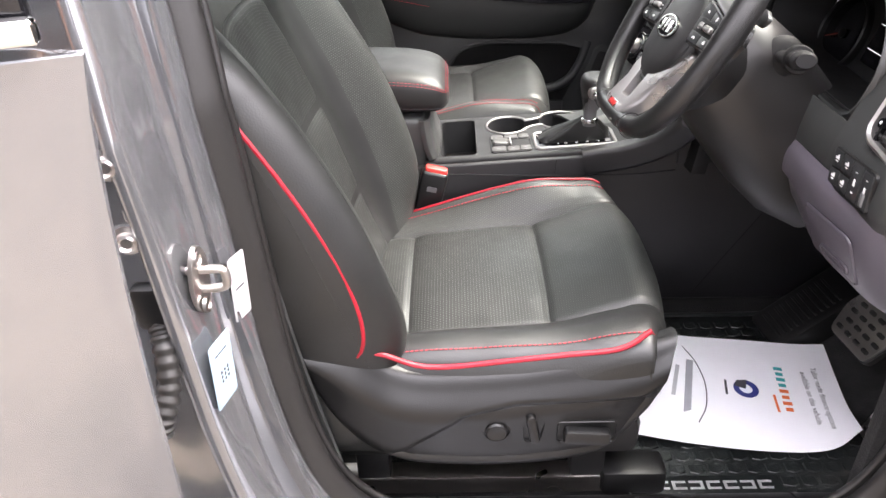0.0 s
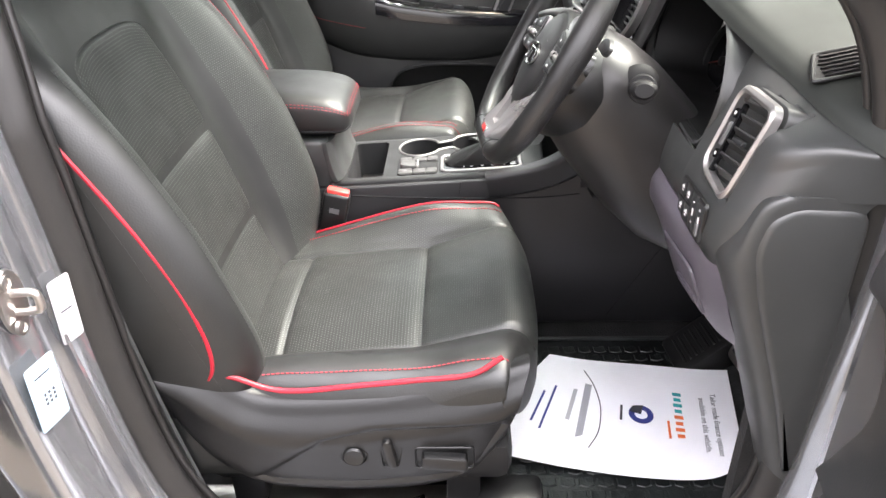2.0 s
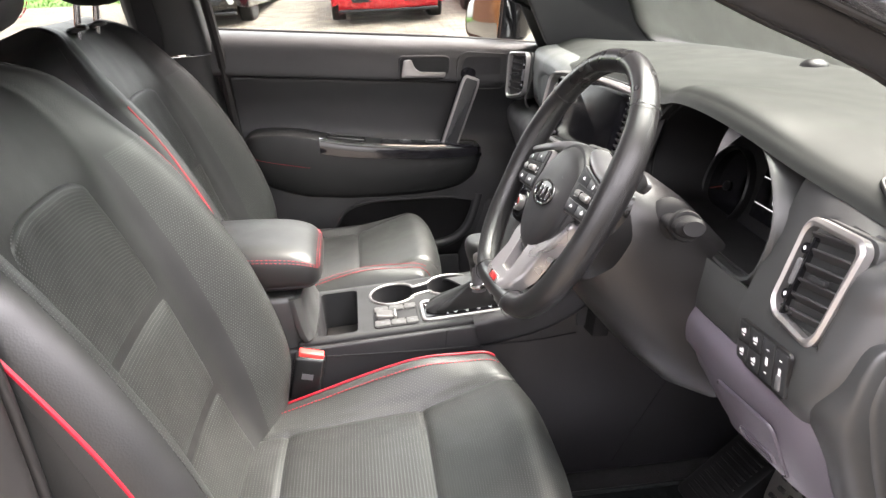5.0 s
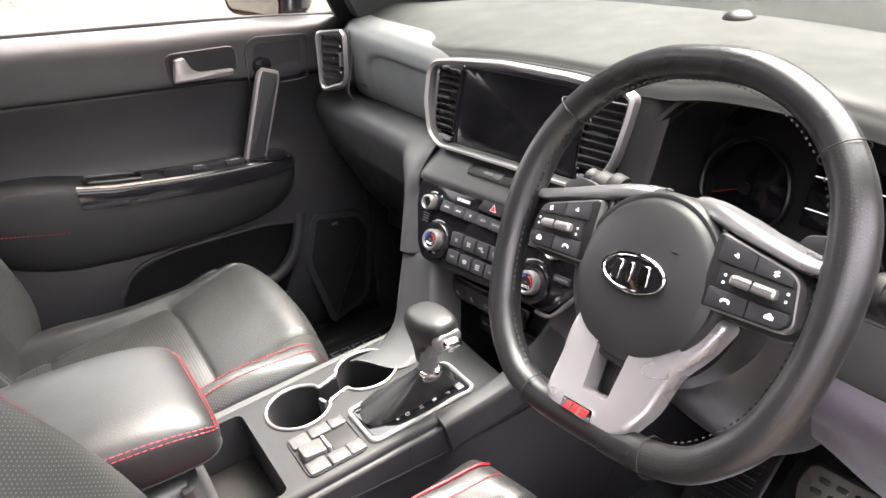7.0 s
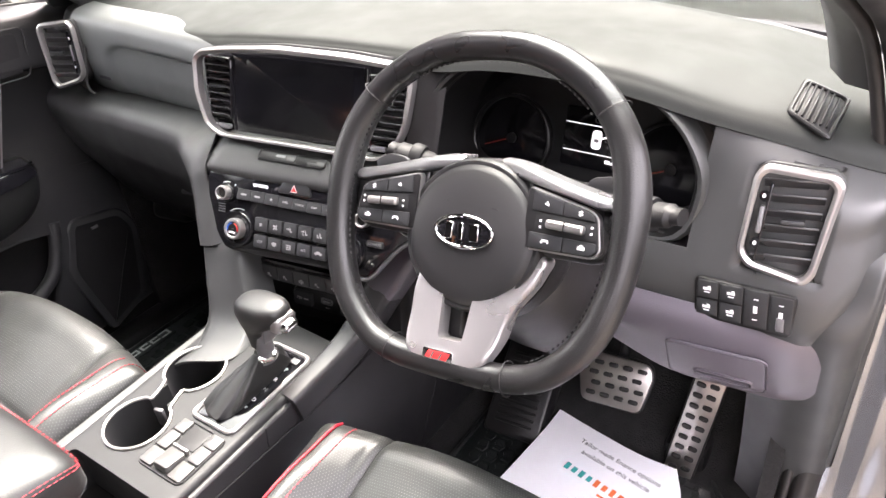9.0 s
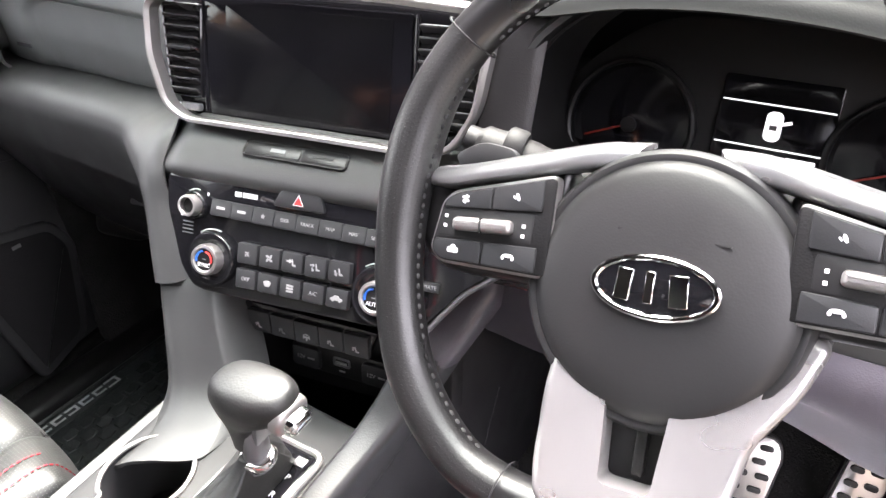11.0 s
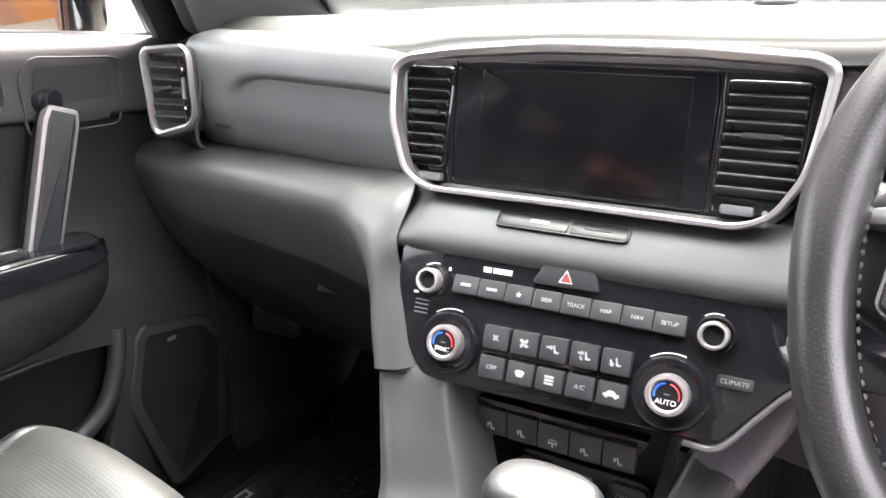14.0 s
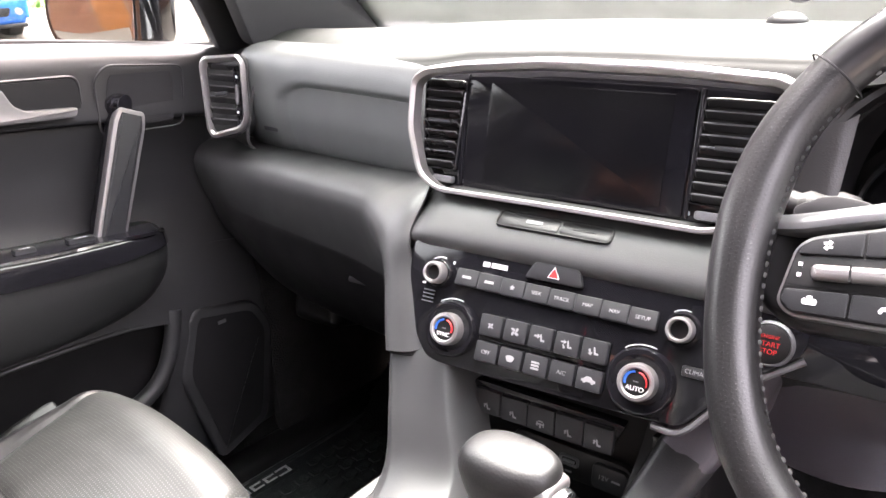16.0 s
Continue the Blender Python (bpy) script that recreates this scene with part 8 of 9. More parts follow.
    sheet("hinge_face", skin(rows, 8, 8), PAINT, o, "", thick=0.01)
    rows = [[(-0.31, y, z) for y in (2.06, 2.12, 2.2, 2.25)] for z in (0.47, 0.8, 1.19)]
    sheet("lock_face", skin(rows, 8, 8), PAINT, o, "", thick=0.01, flip=True)
    # mirror outside
    mp = plane((0.455, 2.262, 1.212), (0.35, -0.937, 0), (0.122, 0.044, 1))
    mo = rounded([(-0.085, -0.062), (0.075, -0.075), (0.095, -0.060), (0.098, 0.068), (0.070, 0.080), (-0.040, 0.072), (-0.095, 0.030), (-0.102, -0.020)], 0.030)
    n = len(mo)
    loops = []
    for z, s in ((0.012, 1.0), (0.004, 1.05), (-0.03, 1.04), (-0.07, 0.92), (-0.10, 0.70), (-0.115, 0.35)):
        loops.append([mp @ Vector((x * s, y * s, z)) for x, y in mo])
    mh = sweep("door_mirror", loops[::-1], lambda i: loops[::-1][i], PIANO, o, "gloss black door mirror housing")
    slab("mirror_glass", inset(mo, 0.010), 0.002, mp, MIRROR, mh, "mirror glass", bevel=0.0005, z0=0.013)
    tube("mirror_arm", [(0.52, 2.14, 1.135), (0.51, 2.19, 1.14), (0.49, 2.24, 1.16)], 0.022, PIANO, mh, "gloss black mirror arm", n=12, flat=0.6)
    return o


front_door("closed grey car door with black trim and silver handles")

# far middle pillar with the passenger's belt
rows = [[(x0, 2.10 - lean(z), z), (x0 - 0.02, 2.045 - lean(z), z), (x0 - 0.08, 2.03 - lean(z), z), (x0 - 0.15, 2.035 - lean(z), z), (x0 - 0.18, 2.08 - lean(z), z)] for x0, z in ((-0.20, 0.50), (-0.215, 0.72), (-0.235, 0.95), (-0.248, 1.13), (-0.252, 1.2), (-0.268, 1.36), (-0.29, 1.52))]
g = skin(rows, 50, 24)
sheet("far_pillar_trim", g[:30], SOFT, car, "black far pillar trim", flip=False)
sheet("far_pillar_trim", g[30:] + np.array([0, -0.004, 0]), SOFT, car, "black upper pillar trim", flip=False)
tube("far_door_seal", [(x0 + 0.012, 2.062 - lean(z), z) for x0, z in ((-0.20, 0.50), (-0.215, 0.72), (-0.235, 0.95), (-0.248, 1.13), (-0.252, 1.2), (-0.268, 1.36), (-0.29, 1.52))], 0.012, RUBBER, car, "black door seal", n=8)
belt = thing("seat_belt", (-0.36, 2.03, 0.9), "black seat belt with chrome tongue on the far pillar", "seat belt", "seat belts")
rows = [[(x - 0.024, y, z), (x + 0.024, y - 0.003, z)] for x, y, z in ((-0.385, 1.965, 1.42), (-0.380, 1.978, 1.32), (-0.374, 1.988, 1.22), (-0.370, 1.996, 1.12), (-0.372, 2.005, 0.95), (-0.37, 2.02, 0.75), (-0.36, 2.03, 0.62))]
sheet("webbing", skin(rows, 30, 6), WEBBING, belt, "black webbing", thick=0.0018, flip=True)
box("belt_guide", (0.075, 0.025, 0.05), pose(-0.385, 1.972, 1.40), HARD, belt, r=0.010, seg=3)
box("tongue_grip", (0.060, 0.014, 0.022), pose(-0.372, 1.985, 1.135), HARD, belt, "black tongue grip", r=0.005)
ring("tongue", rrect(0.026, 0.036, 0.005), rrect(0.014, 0.020, 0.003), 0.003, plane((-0.372, 1.982, 1.105), (1, 0, 0), (0, 0, 1)), CHROME, belt, "chrome tongue", bevel=0.0008)
red = thing("belt_anchor", (-0.17, 1.975, 0.70), "red belt anchor tab beside the passenger seat", "belt anchor")
box("anchor_tab", (0.016, 0.020, 0.085), pose(-0.172, 1.972, 0.725, 0, 28, 0), BELTRED, red, "red tab", r=0.003)

# far rear door, closed: trim, glass and frame
rd = thing("rear_door", (-0.85, 2.12, 0.45), "closed grey rear car door with dark trim", "car door", "rear doors")
rows = [[(x, y, z) for y, z in ((2.15, 1.215), (2.08, 1.21), (2.06, 1.15), (2.07, 0.95), (2.04, 0.8), (2.05, 0.5))] for x in (-1.45, -1.1, -0.7, -0.42)]
sheet("rear_trim", skin(rows, 20, 24), SOFT, rd, "black rear door trim", flip=True)
rows = [[(x, y, z) for y, z in ((2.16, 1.21), (2.24, 1.1), (2.28, 0.85), (2.25, 0.45))] for x in (-1.5, -1.1, -0.7, -0.36)]
sheet("outer_skin", skin(rows, 20, 20), PAINT, rd, "grey painted rear door skin", thick=0.03)
gl = sheet("window_pane", skin([[(x, 2.15, 1.20), (x + 0.02, 2.09, 1.35), (x + 0.04, 2.035, 1.48)] for x in (-1.4, -1.0, -0.42)], 10, 8), GLASS, rd, "clear rear glass", flip=True)
gl.visible_shadow = False

# driver's door, swung open on its front hinge
mirror_y = Matrix.Translation((0, 2 * MID, 0)) @ Matrix.Diagonal((1, -1, 1, 1))
hinge = Vector((0.672, 0.545, 0))
XF[0] = Matrix.Translation(hinge) @ Matrix.Rotation(radians(78), 4, "Z") @ Matrix.Translation(-hinge) @ mirror_y
front_door("open grey driver's door with black trim", parts_far=False)
XF[0] = Matrix()

# driver-side rear door, swung open: only its outer skin and front edge come into view
rd = thing("rear_door", (-0.25, 0.45, 0.45), "open grey rear car door with chrome window strip", "car door", "rear doors")
d = Vector((-0.95, -0.312, 0)).normalized()
nrm = Vector((0.312, -0.95, 0))
edge = [(0.40, -0.034), (0.60, -0.037), (0.80, -0.038), (1.00, -0.034), (1.12, -0.028), (1.19, -0.022), (1.238, -0.015)]
rows = []
for z, off in edge:
    p0 = Vector((-0.214, 0.455, z)) + d * (-off)
    bulge = 0.03 * (1 - ((z - 0.9) / 0.5) ** 2)
    rows.append([tuple(p0 - nrm * 0.014 + d * 0.004), tuple(p0 - nrm * 0.006), tuple(p0 + nrm * 0.0 + d * 0.012), tuple(p0 + d * 0.30 + nrm * bulge * 0.5), tuple(p0 + d * 0.7 + nrm * bulge), tuple(p0 + d * 1.0 + nrm * bulge * 0.6)])
sheet("outer_skin", skin(rows, 40, 40), PAINT, rd, "grey painted rear door skin", thick=0.006, flip=True)
p0 = Vector((-0.218, 0.455, 1.257)) + d * 0.014
sm = plane(p0 + d * 0.45 + nrm * 0.012, -d, (0, 0, 1))
slab("chrome_strip", rrect(0.90, 0.016, 0.004), 0.008, sm, CHROME, rd, "chrome window strip", bevel=0.003)
slab("window_pane", rrect(0.82, 0.30, 0.02, cy=0.165, cx=-0.02), 0.004, plane(p0 + d * 0.45 - nrm * 0.006, -d, (0, 0, 1)), material("dark_tinted_glass", (0.02, 0.025, 0.025), 0.03, vary=0.02), rd, "dark tinted glass", bevel=0.001)
slab("window_frame", rrect(0.035, 0.34, 0.006, cy=0.16, cx=0.428), 0.014, plane(p0 + d * 0.45 - nrm * 0.006, -d, (0, 0, 1)), PIANO, rd, "gloss black window frame", bevel=0.003)
g = skin([[tuple(Vector(r[0]) + nrm * 0.008), tuple(Vector(r[0]) - nrm * 0.006 + d * 0.012), tuple(Vector(r[0]) - nrm * 0.016 + d * 0.04)] for r in rows], 30, 8)
sheet("front_edge", g, PAINT, rd, "", thick=0.004, flip=False)

# hinge, wiring sleeve, striker and stickers on the middle pillar
hg = thing("bolted_hinge", (-0.292, 0.595, 1.05), "grey bolted door hinge on the middle pillar", "hinge", "door hinges")
hm = plane((-0.292, 0.592, 1.070), (1.0, 0.16, 0), (0, 0, 1))
slab("hinge_plate", rounded([(-0.030, -0.060), (0.022, -0.058), (0.030, -0.044), (0.004, -0.020), (0.020, 0.010), (0.024, 0.042), (0.006, 0.060), (-0.024, 0.056)], 0.012), 0.009, hm, PAINT, hg, "grey hinge leaf", bevel=0.003)
for x, y in ((0.004, 0.034), (0.004, -0.040)):
    lathe("bolt", [(0.014, 0), (0.0145, 0.003), (0.010, 0.005), (0.0095, 0.010), (0.007, 0.0115), (0.005, 0.009), (0, 0.009)], hm @ pose(x, y, 0.009), STEEL, hg, "steel bolt", 20)
lathe("hinge_pin", [(0.008, -0.03), (0.008, 0.03)], hm @ pose(-0.035, 0.0, 0.008, 90, 0, 0), STEEL, hg, "steel pin", 14)
slab("hinge_tongue", rrect(0.035, 0.016, 0.004), 0.008, hm @ pose(-0.030, 0.002, 0.006), STEEL, hg, bevel=0.002)
hg2 = thing("bolted_hinge", (-0.225, 0.52, 0.62), "grey bolted lower door hinge on the middle pillar", "hinge", "door hinges")
hm2 = plane((-0.215, 0.515, 0.60), (0.85, 0.5, 0.2), (-0.1, 0, 1))
slab("hinge_plate", rounded([(-0.045, -0.020), (0.040, -0.020), (0.046, 0.022), (-0.030, 0.026)], 0.010), 0.009, hm2, STEEL, hg2, "steel hinge leaf", bevel=0.003)
for x in (0.006, 0.032):
    lathe("bolt", [(0.011, 0), (0.0115, 0.003), (0.0085, 0.005), (0.008, 0.009), (0.004, 0.009), (0, 0.007)], hm2 @ pose(x, 0.0, 0.009), CHROME, hg2, "steel bolt", 20)
ws2 = thing("wiring_sleeve", (-0.27, 0.53, 0.86), "ribbed rubber wiring sleeve by the rear door", "cable sleeve")
pts = spline([(-0.286, 0.596, 0.925), (-0.280, 0.580, 0.905), (-0.278, 0.565, 0.872), (-0.284, 0.550, 0.845), (-0.290, 0.545, 0.825)], 44)
tube("sleeve", [tuple(p) for p in pts], [0.010 + 0.0022 * (i % 2) for i in range(22)], RUBBER, ws2, "ribbed grey-brown sleeve", n=14, steps=-1)
box("sleeve_plug", (0.035, 0.02, 0.05), pose(-0.288, 0.598, 0.945), HARD, ws2, r=0.006)
XF[0] = Matrix.Translation((-0.016, 0.036, -0.023))
st = thing("latch_striker", (-0.23, 0.575, 0.99), "zinc door striker loop bolted to the pillar", "striker")
sm = plane((-0.227, 0.572, 0.992), (0.18, 0.98, 0), (0.06, 0, 1))
slab("striker_plate", [(0.017 * math.cos(t), 0.038 * math.sin(t)) for t in np.linspace(0, 2 * math.pi, 33)[:-1]], 0.005, sm if sm.col[2].x > 0 else plane((-0.227, 0.572, 0.992), (-0.18, -0.98, 0), (0.06, 0, 1)), STEEL, st, "zinc plate", bevel=0.0015)
tube("striker_loop", [(-0.237, 0.570, 1.003), (-0.208, 0.573, 1.003), (-0.201, 0.574, 1.001), (-0.199, 0.574, 0.996), (-0.199, 0.574, 0.988), (-0.201, 0.574, 0.983), (-0.208, 0.573, 0.981), (-0.237, 0.570, 0.981)], 0.0045, STEEL, st, "zinc loop", n=10, steps=50)
for y, z in ((0.566, 1.018), (0.566, 0.966)):
    lathe("bolt", [(0.008, 0), (0.008, 0.004), (0.005, 0.005), (0.004, 0.003)], plane((-0.223, y, z), (0, 1, 0), (0, 0, 1)), STEEL, st, "bolt", 16)
XF[0] = Matrix()


GREYLABEL = material("worn_white_label", (0.36, 0.35, 0.36), 0.6, vary=0.08, vary_size=0.03)
# stickers on the pillar
def sticker(name, p, u, v, w, h, mat, label, lines):
    m = plane(p, u, v)
    o = thing(name, p, label, "sticker")
    slab("label_sheet", rrect(w, h, 0.004), 0.0008, m, mat, o, bevel=0.0003)
    for x, y, a, b in lines:
        box("print_bar", (a, b, 0.0003), m @ pose(x, y, 0.0009), INK, o, "printed bar", r=0)


sticker("pillar_sticker", (-0.2365, 0.602, 0.858), (0.25, 0.97, 0.0), (0.05, -0.02, 1), 0.040, 0.085, LABELBLUE, "pale blue data sticker on the pillar", [(-0.004 + 0.006 * (i % 3), -0.012 + 0.006 * (i // 3), 0.003, 0.004) for i in range(9)] + [(0.0, 0.025, 0.022, 0.002)])
sticker("pillar_sticker", (-0.2185, 0.650, 0.931), (0.35, 0.94, 0.0), (0.05, -0.02, 1), 0.028, 0.080, GREYLABEL, "small white sticker on the pillar", [(0.0, 0.0, 0.015, 0.002)])

# ---- outside ----
GRASS = material("bright_grass", (0.07, 0.15, 0.02), 0.9, grain=0.8, grain_size=0.03, vary=0.35, vary_size=0.6)
rows = [[(x, y, rise(y) + 0.012) for x in np.linspace(-60, 60, 13)] for y in (15.3, 18, 22, 26)]
lawn = sheet("lawn", skin(rows, 8, 26), GRASS, None, "", thick=0.05, flip=True)
tagged(lawn, "mown green grass beyond the driveway", "grass", kind="structure")
rnd = random.Random(7)
verts, faces = [], []
for i in range(5000):
    x, y = rnd.uniform(-9, 8), 15.3 + 3.0 * rnd.random() ** 1.5
    h, a = rnd.uniform(0.03, 0.07), rnd.uniform(0, 6.28)
    k = len(verts)
    z = rise(y) + 0.012
    verts += [(x - 0.012 * math.cos(a), y - 0.012 * math.sin(a), z), (x + 0.012 * math.cos(a), y + 0.012 * math.sin(a), z), (x + rnd.uniform(-0.02, 0.02), y + rnd.uniform(-0.02, 0.02), z + h)]
    faces.append((k, k + 1, k + 2))
tagged(raw("grass_blades", verts, faces, GRASS, None, smooth=False), "short bright green grass blades", "grass", kind="stuff")

# block paving joints near the parked cars: proud blocks over the sand bed
PAVE2 = material("paving_block", (0.12, 0.102, 0.078), 0.85, grain=0.5, grain_size=0.012, vary=0.3, vary_size=0.3)
info = PAVE2.node_tree.nodes.new("ShaderNodeNewGeometry")
mulr = PAVE2.node_tree.nodes.new("ShaderNodeMapRange")
mulr.inputs[3].default_value, mulr.inputs[4].default_value = 0.75, 1.25
PAVE2.node_tree.links.new(info.outputs["Random Per Island"], mulr.inputs[0])
tone = [n for n in PAVE2.node_tree.nodes if n.type == "VECT_MATH"][0]
mm2 = PAVE2.node_tree.nodes.new("ShaderNodeVectorMath")
mm2.operation = "SCALE"
PAVE2.node_tree.links.new(tone.outputs[0], mm2.inputs[0])
PAVE2.node_tree.links.new(mulr.outputs[0], mm2.inputs["Scale"])
PAVE2.node_tree.links.new(mm2.outputs[0], PAVE2.node_tree.nodes["Principled BSDF"].inputs["Base Color"])
verts, faces = [], []
for (xa, xb, ya, yb) in ((-6, 5.5, 4.5, 15.2), (-3.0, 0.2, -3.0, 0.2)):
    j = 0
    y = ya
    while y < yb:
        x = xa + (j % 2) * 0.10
        while x < xb:
            k = len(verts)
            w, dd = 0.194, 0.094
            z = rise(y) + 0.006
            for zz, s in ((z - 0.012, 0.0), (z, 0.004)):
                verts += [(x + s, y + s, zz), (x + w - s, y + s, zz + 0.065 * 0), (x + w - s, y + dd - s, zz + (0.0061 if y > 3 else 0)), (x + s, y + dd - s, zz + (0.0061 if y > 3 else 0))]
            faces += [(k + 4, k + 5, k + 6, k + 7), (k, k + 1, k + 5, k + 4), (k + 1, k + 2, k + 6, k + 5), (k + 3, k, k + 4, k + 7)]
            x += 0.20
        y += 0.10
        j += 1
tagged(raw("paving_blocks", verts, faces, PAVE2, None, smooth=False), "tan rectangular paving blocks laid in rows", "paving", kind="stuff")

BRICKMAT = material("orange_red_brick", (0.36, 0.145, 0.075), 0.85, grain=0.5, grain_size=0.006, vary=0.25, vary_size=0.05)
oi = BRICKMAT.node_tree.nodes.new("ShaderNodeObjectInfo")
gi = BRICKMAT.node_tree.nodes.new("ShaderNodeNewGeometry")
ad = BRICKMAT.node_tree.nodes.new("ShaderNodeMath")
ad.operation = "ADD"
BRICKMAT.node_tree.links.new(oi.outputs["Random"], ad.inputs[0])
BRICKMAT.node_tree.links.new(gi.outputs["Random Per Island"], ad.inputs[1])
fr = BRICKMAT.node_tree.nodes.new("ShaderNodeMath")
fr.operation = "FRACT"
BRICKMAT.node_tree.links.new(ad.outputs[0], fr.inputs[0])
cr = BRICKMAT.node_tree.nodes.new("ShaderNodeValToRGB")
cr.color_ramp.elements[0].color, cr.color_ramp.elements[1].color = (0.075, 0.030, 0.020, 1), (0.20, 0.082, 0.040, 1)
e = cr.color_ramp.elements.new(0.35)
e.color = (0.15, 0.055, 0.026, 1)
BRICKMAT.node_tree.links.new(fr.outputs[0], cr.inputs[0])
tone = [n for n in BRICKMAT.node_tree.nodes if n.type == "VECT_MATH"][0]
sc = BRICKMAT.node_tree.nodes.new("ShaderNodeVectorMath")
sc.operation = "MULTIPLY"
BRICKMAT.node_tree.links.new(cr.outputs[0], sc.inputs[0])
rampnode = [n for n in BRICKMAT.node_tree.nodes if n.type == "MAP_RANGE"][0]
BRICKMAT.node_tree.links.new(rampnode.outputs[0], sc.inputs[1])
BRICKMAT.node_tree.links.new(sc.outputs[0], BRICKMAT.node_tree.nodes["Principled BSDF"].inputs["Base Color"])
MORTAR = material("pale_mortar", (0.15, 0.13, 0.105), 0.95, grain=0.4, grain_size=0.006)
WOOD = material("orange_stained_wood", (0.20, 0.065, 0.009), 0.45, grain=0.1, grain_size=0.01, vary=0.15, vary_size=0.3)


def brick_wall(name, origin, along, length, height, openings, label, near=None):
    """A brick wall facing the side n = along x up; openings (a, b, top) stay free. near: stretch (a, b, z0, z1) built brick by brick."""
    al = Vector(along).normalized()
    up = Vector((0, 0, 1))
    n = al.cross(up)
    o = thing(name, origin, label, "building", kind="structure")
    O = Vector(origin)
    verts, faces = [], []
    core = []
    cuts = [0.0] + [v for a, b, t in openings for v in (a, b)] + [length]
    for i in range(0, len(cuts), 2):
        core.append((cuts[i], cuts[i + 1], 0.0, height))
    core += [(a, b, t, height) for a, b, t in openings]
    for a, b, z0, z1 in core:
        if b - a > 0.02:
            box("mortar_core", (b - a, 0.20, z1 - z0), Matrix.Translation(O + al * (a + b) / 2 + up * (z0 + z1) / 2 - n * 0.108) @ plane((0, 0, 0), al, up.cross(al)), MORTAR, o, r=0)
    proto = None
    row = 0
    z = 0.0
    while z < height - 0.06:
        a = -0.1125 * (row % 2)
        while a < length:
            x0, x1 = max(a, 0), min(a + 0.215, length)
            skipit = x1 - x0 < 0.04 or any(x1 > p and x0 < q and z < t for p, q, t in openings)
            if not skipit:
                c = O + al * (x0 + x1) / 2 + up * (z + 0.0375)
                if near and near[0] < a < near[1] and near[2] < z < near[3] and x1 - x0 > 0.21:
                    if proto is None:
                        bm = bmesh.new()
                        bmesh.ops.create_cube(bm, size=1, matrix=plane((0, 0, 0), al, up.cross(al)) @ Matrix.Diagonal((0.215, 0.03, 0.065, 1)))
                        proto = bpy.data.meshes.new("brick")
                        bm.to_mesh(proto)
                        bm.free()
                        proto.materials.append(BRICKMAT)
                    b = new("brick", proto)
                    b.parent = o
                    b.matrix_parent_inverse = placed(o).inverted()
                    b.matrix_basis = Matrix.Translation(c + n * 0.002 * rnd.random())
                else:
                    k = len(verts)
                    e0, e1 = al * (x1 - x0) / 2, up * 0.0325
                    f0 = c + n * (0.010 + 0.003 * rnd.random())
                    verts += [f0 - e0 - e1, f0 + e0 - e1, f0 + e0 + e1, f0 - e0 + e1]
                    verts += [v - n * 0.02 for v in verts[k:k + 4]]
                    faces += [(k, k + 1, k + 2, k + 3), (k + 1, k, k + 4, k + 5), (k + 2, k + 1, k + 5, k + 6), (k + 3, k + 2, k + 6, k + 7), (k, k + 3, k + 7, k + 4)]
            a += 0.225
        z += 0.075
        row += 1
    tagged(raw("bricks", verts, faces, BRICKMAT, o, "red and brown bricks", smooth=False), kind="stuff")
    return o


def plank_door(O, along, a, b, top, parent):
    al, up = Vector(along).normalized(), Vector((0, 0, 1))
    n = al.cross(up)
    w = (b - a) / max(round((b - a) / 0.14), 1)
    for i in range(round((b - a) / w)):
        box("door_board", (w - 0.006, 0.04, top - 0.02), Matrix.Translation(Vector(O) + al * (a + w * (i + 0.5)) + up * top / 2 - n * 0.05) @ plane((0, 0, 0), al, up.cross(al)), WOOD, parent, "orange stained board", r=0.004, seg=1)
    for x in (a + 0.04, b - 0.04):
        box("door_post", (0.09, 0.09, top), Matrix.Translation(Vector(O) + al * x + up * top / 2 - n * 0.03) @ plane((0, 0, 0), al, up.cross(al)), WOOD, parent, "orange door post", r=0.006, seg=1)


# house behind the car, met in the door mirror
back = brick_wall("house_wall", (-10.5, -5.0, 0.0), (0, 1, 0), 22.0, 4.6, [(9.2, 12.75, 3.4)], "orange-red brick house wall with a wooden door", near=(12.8, 15.0, 0.6, 2.2))
plank_door((-10.5, -5.0, 0.0), (0, 1, 0), 9.2, 12.75, 3.4, back)
# house ahead, met through the windscreen
front = brick_wall("house_wall", (13.0, 19.0, 0.0), (0, -1, 0), 34.0, 4.6, [(3.2, 5.6, 2.3), (12.0, 14.4, 2.3)], "orange-red brick house ahead with wooden garage doors")
plank_door((13.0, 19.0, 0.0), (0, -1, 0), 3.2, 5.6, 2.3, front)
plank_door((13.0, 19.0, 0.0), (0, -1, 0), 12.0, 14.4, 2.3, front)
# unseen plain wall, added to hold back light and reflections from the driver's side
GREYWALL = material("dark_grey_render", (0.06, 0.06, 0.062), 0.9, grain=0.4, grain_size=0.01, vary=0.15, vary_size=0.8)
side = box("added_dimming_wall", (11.0, 0.22, 3.2), pose(-5.6, -7.0, 1.6), GREYWALL, None, r=0)
tagged(side, "plain dark grey unseen wall added to dim the driver's side", "wall", kind="structure")
for w_, lo in ((back, (-10.7, 6.0)), (front, (13.2, 2.0))):
    s = 1 if lo[0] > 0 else -1
    rows = [[(lo[0] + s * dx - s * 0.4, y, 4.5 + z) for dx, z in ((0, 0), (2.5, 1.7), (5, 3.2))] for y in (lo[1] - 17, lo[1], lo[1] + 17)]
    sheet("roof", skin(rows, 8, 8), material("grey_roof_tiles", (0.10, 0.095, 0.09), 0.8, grain=0.5, grain_size=0.08), w_, "grey tiled roof", thick=0.1, flip=s > 0)


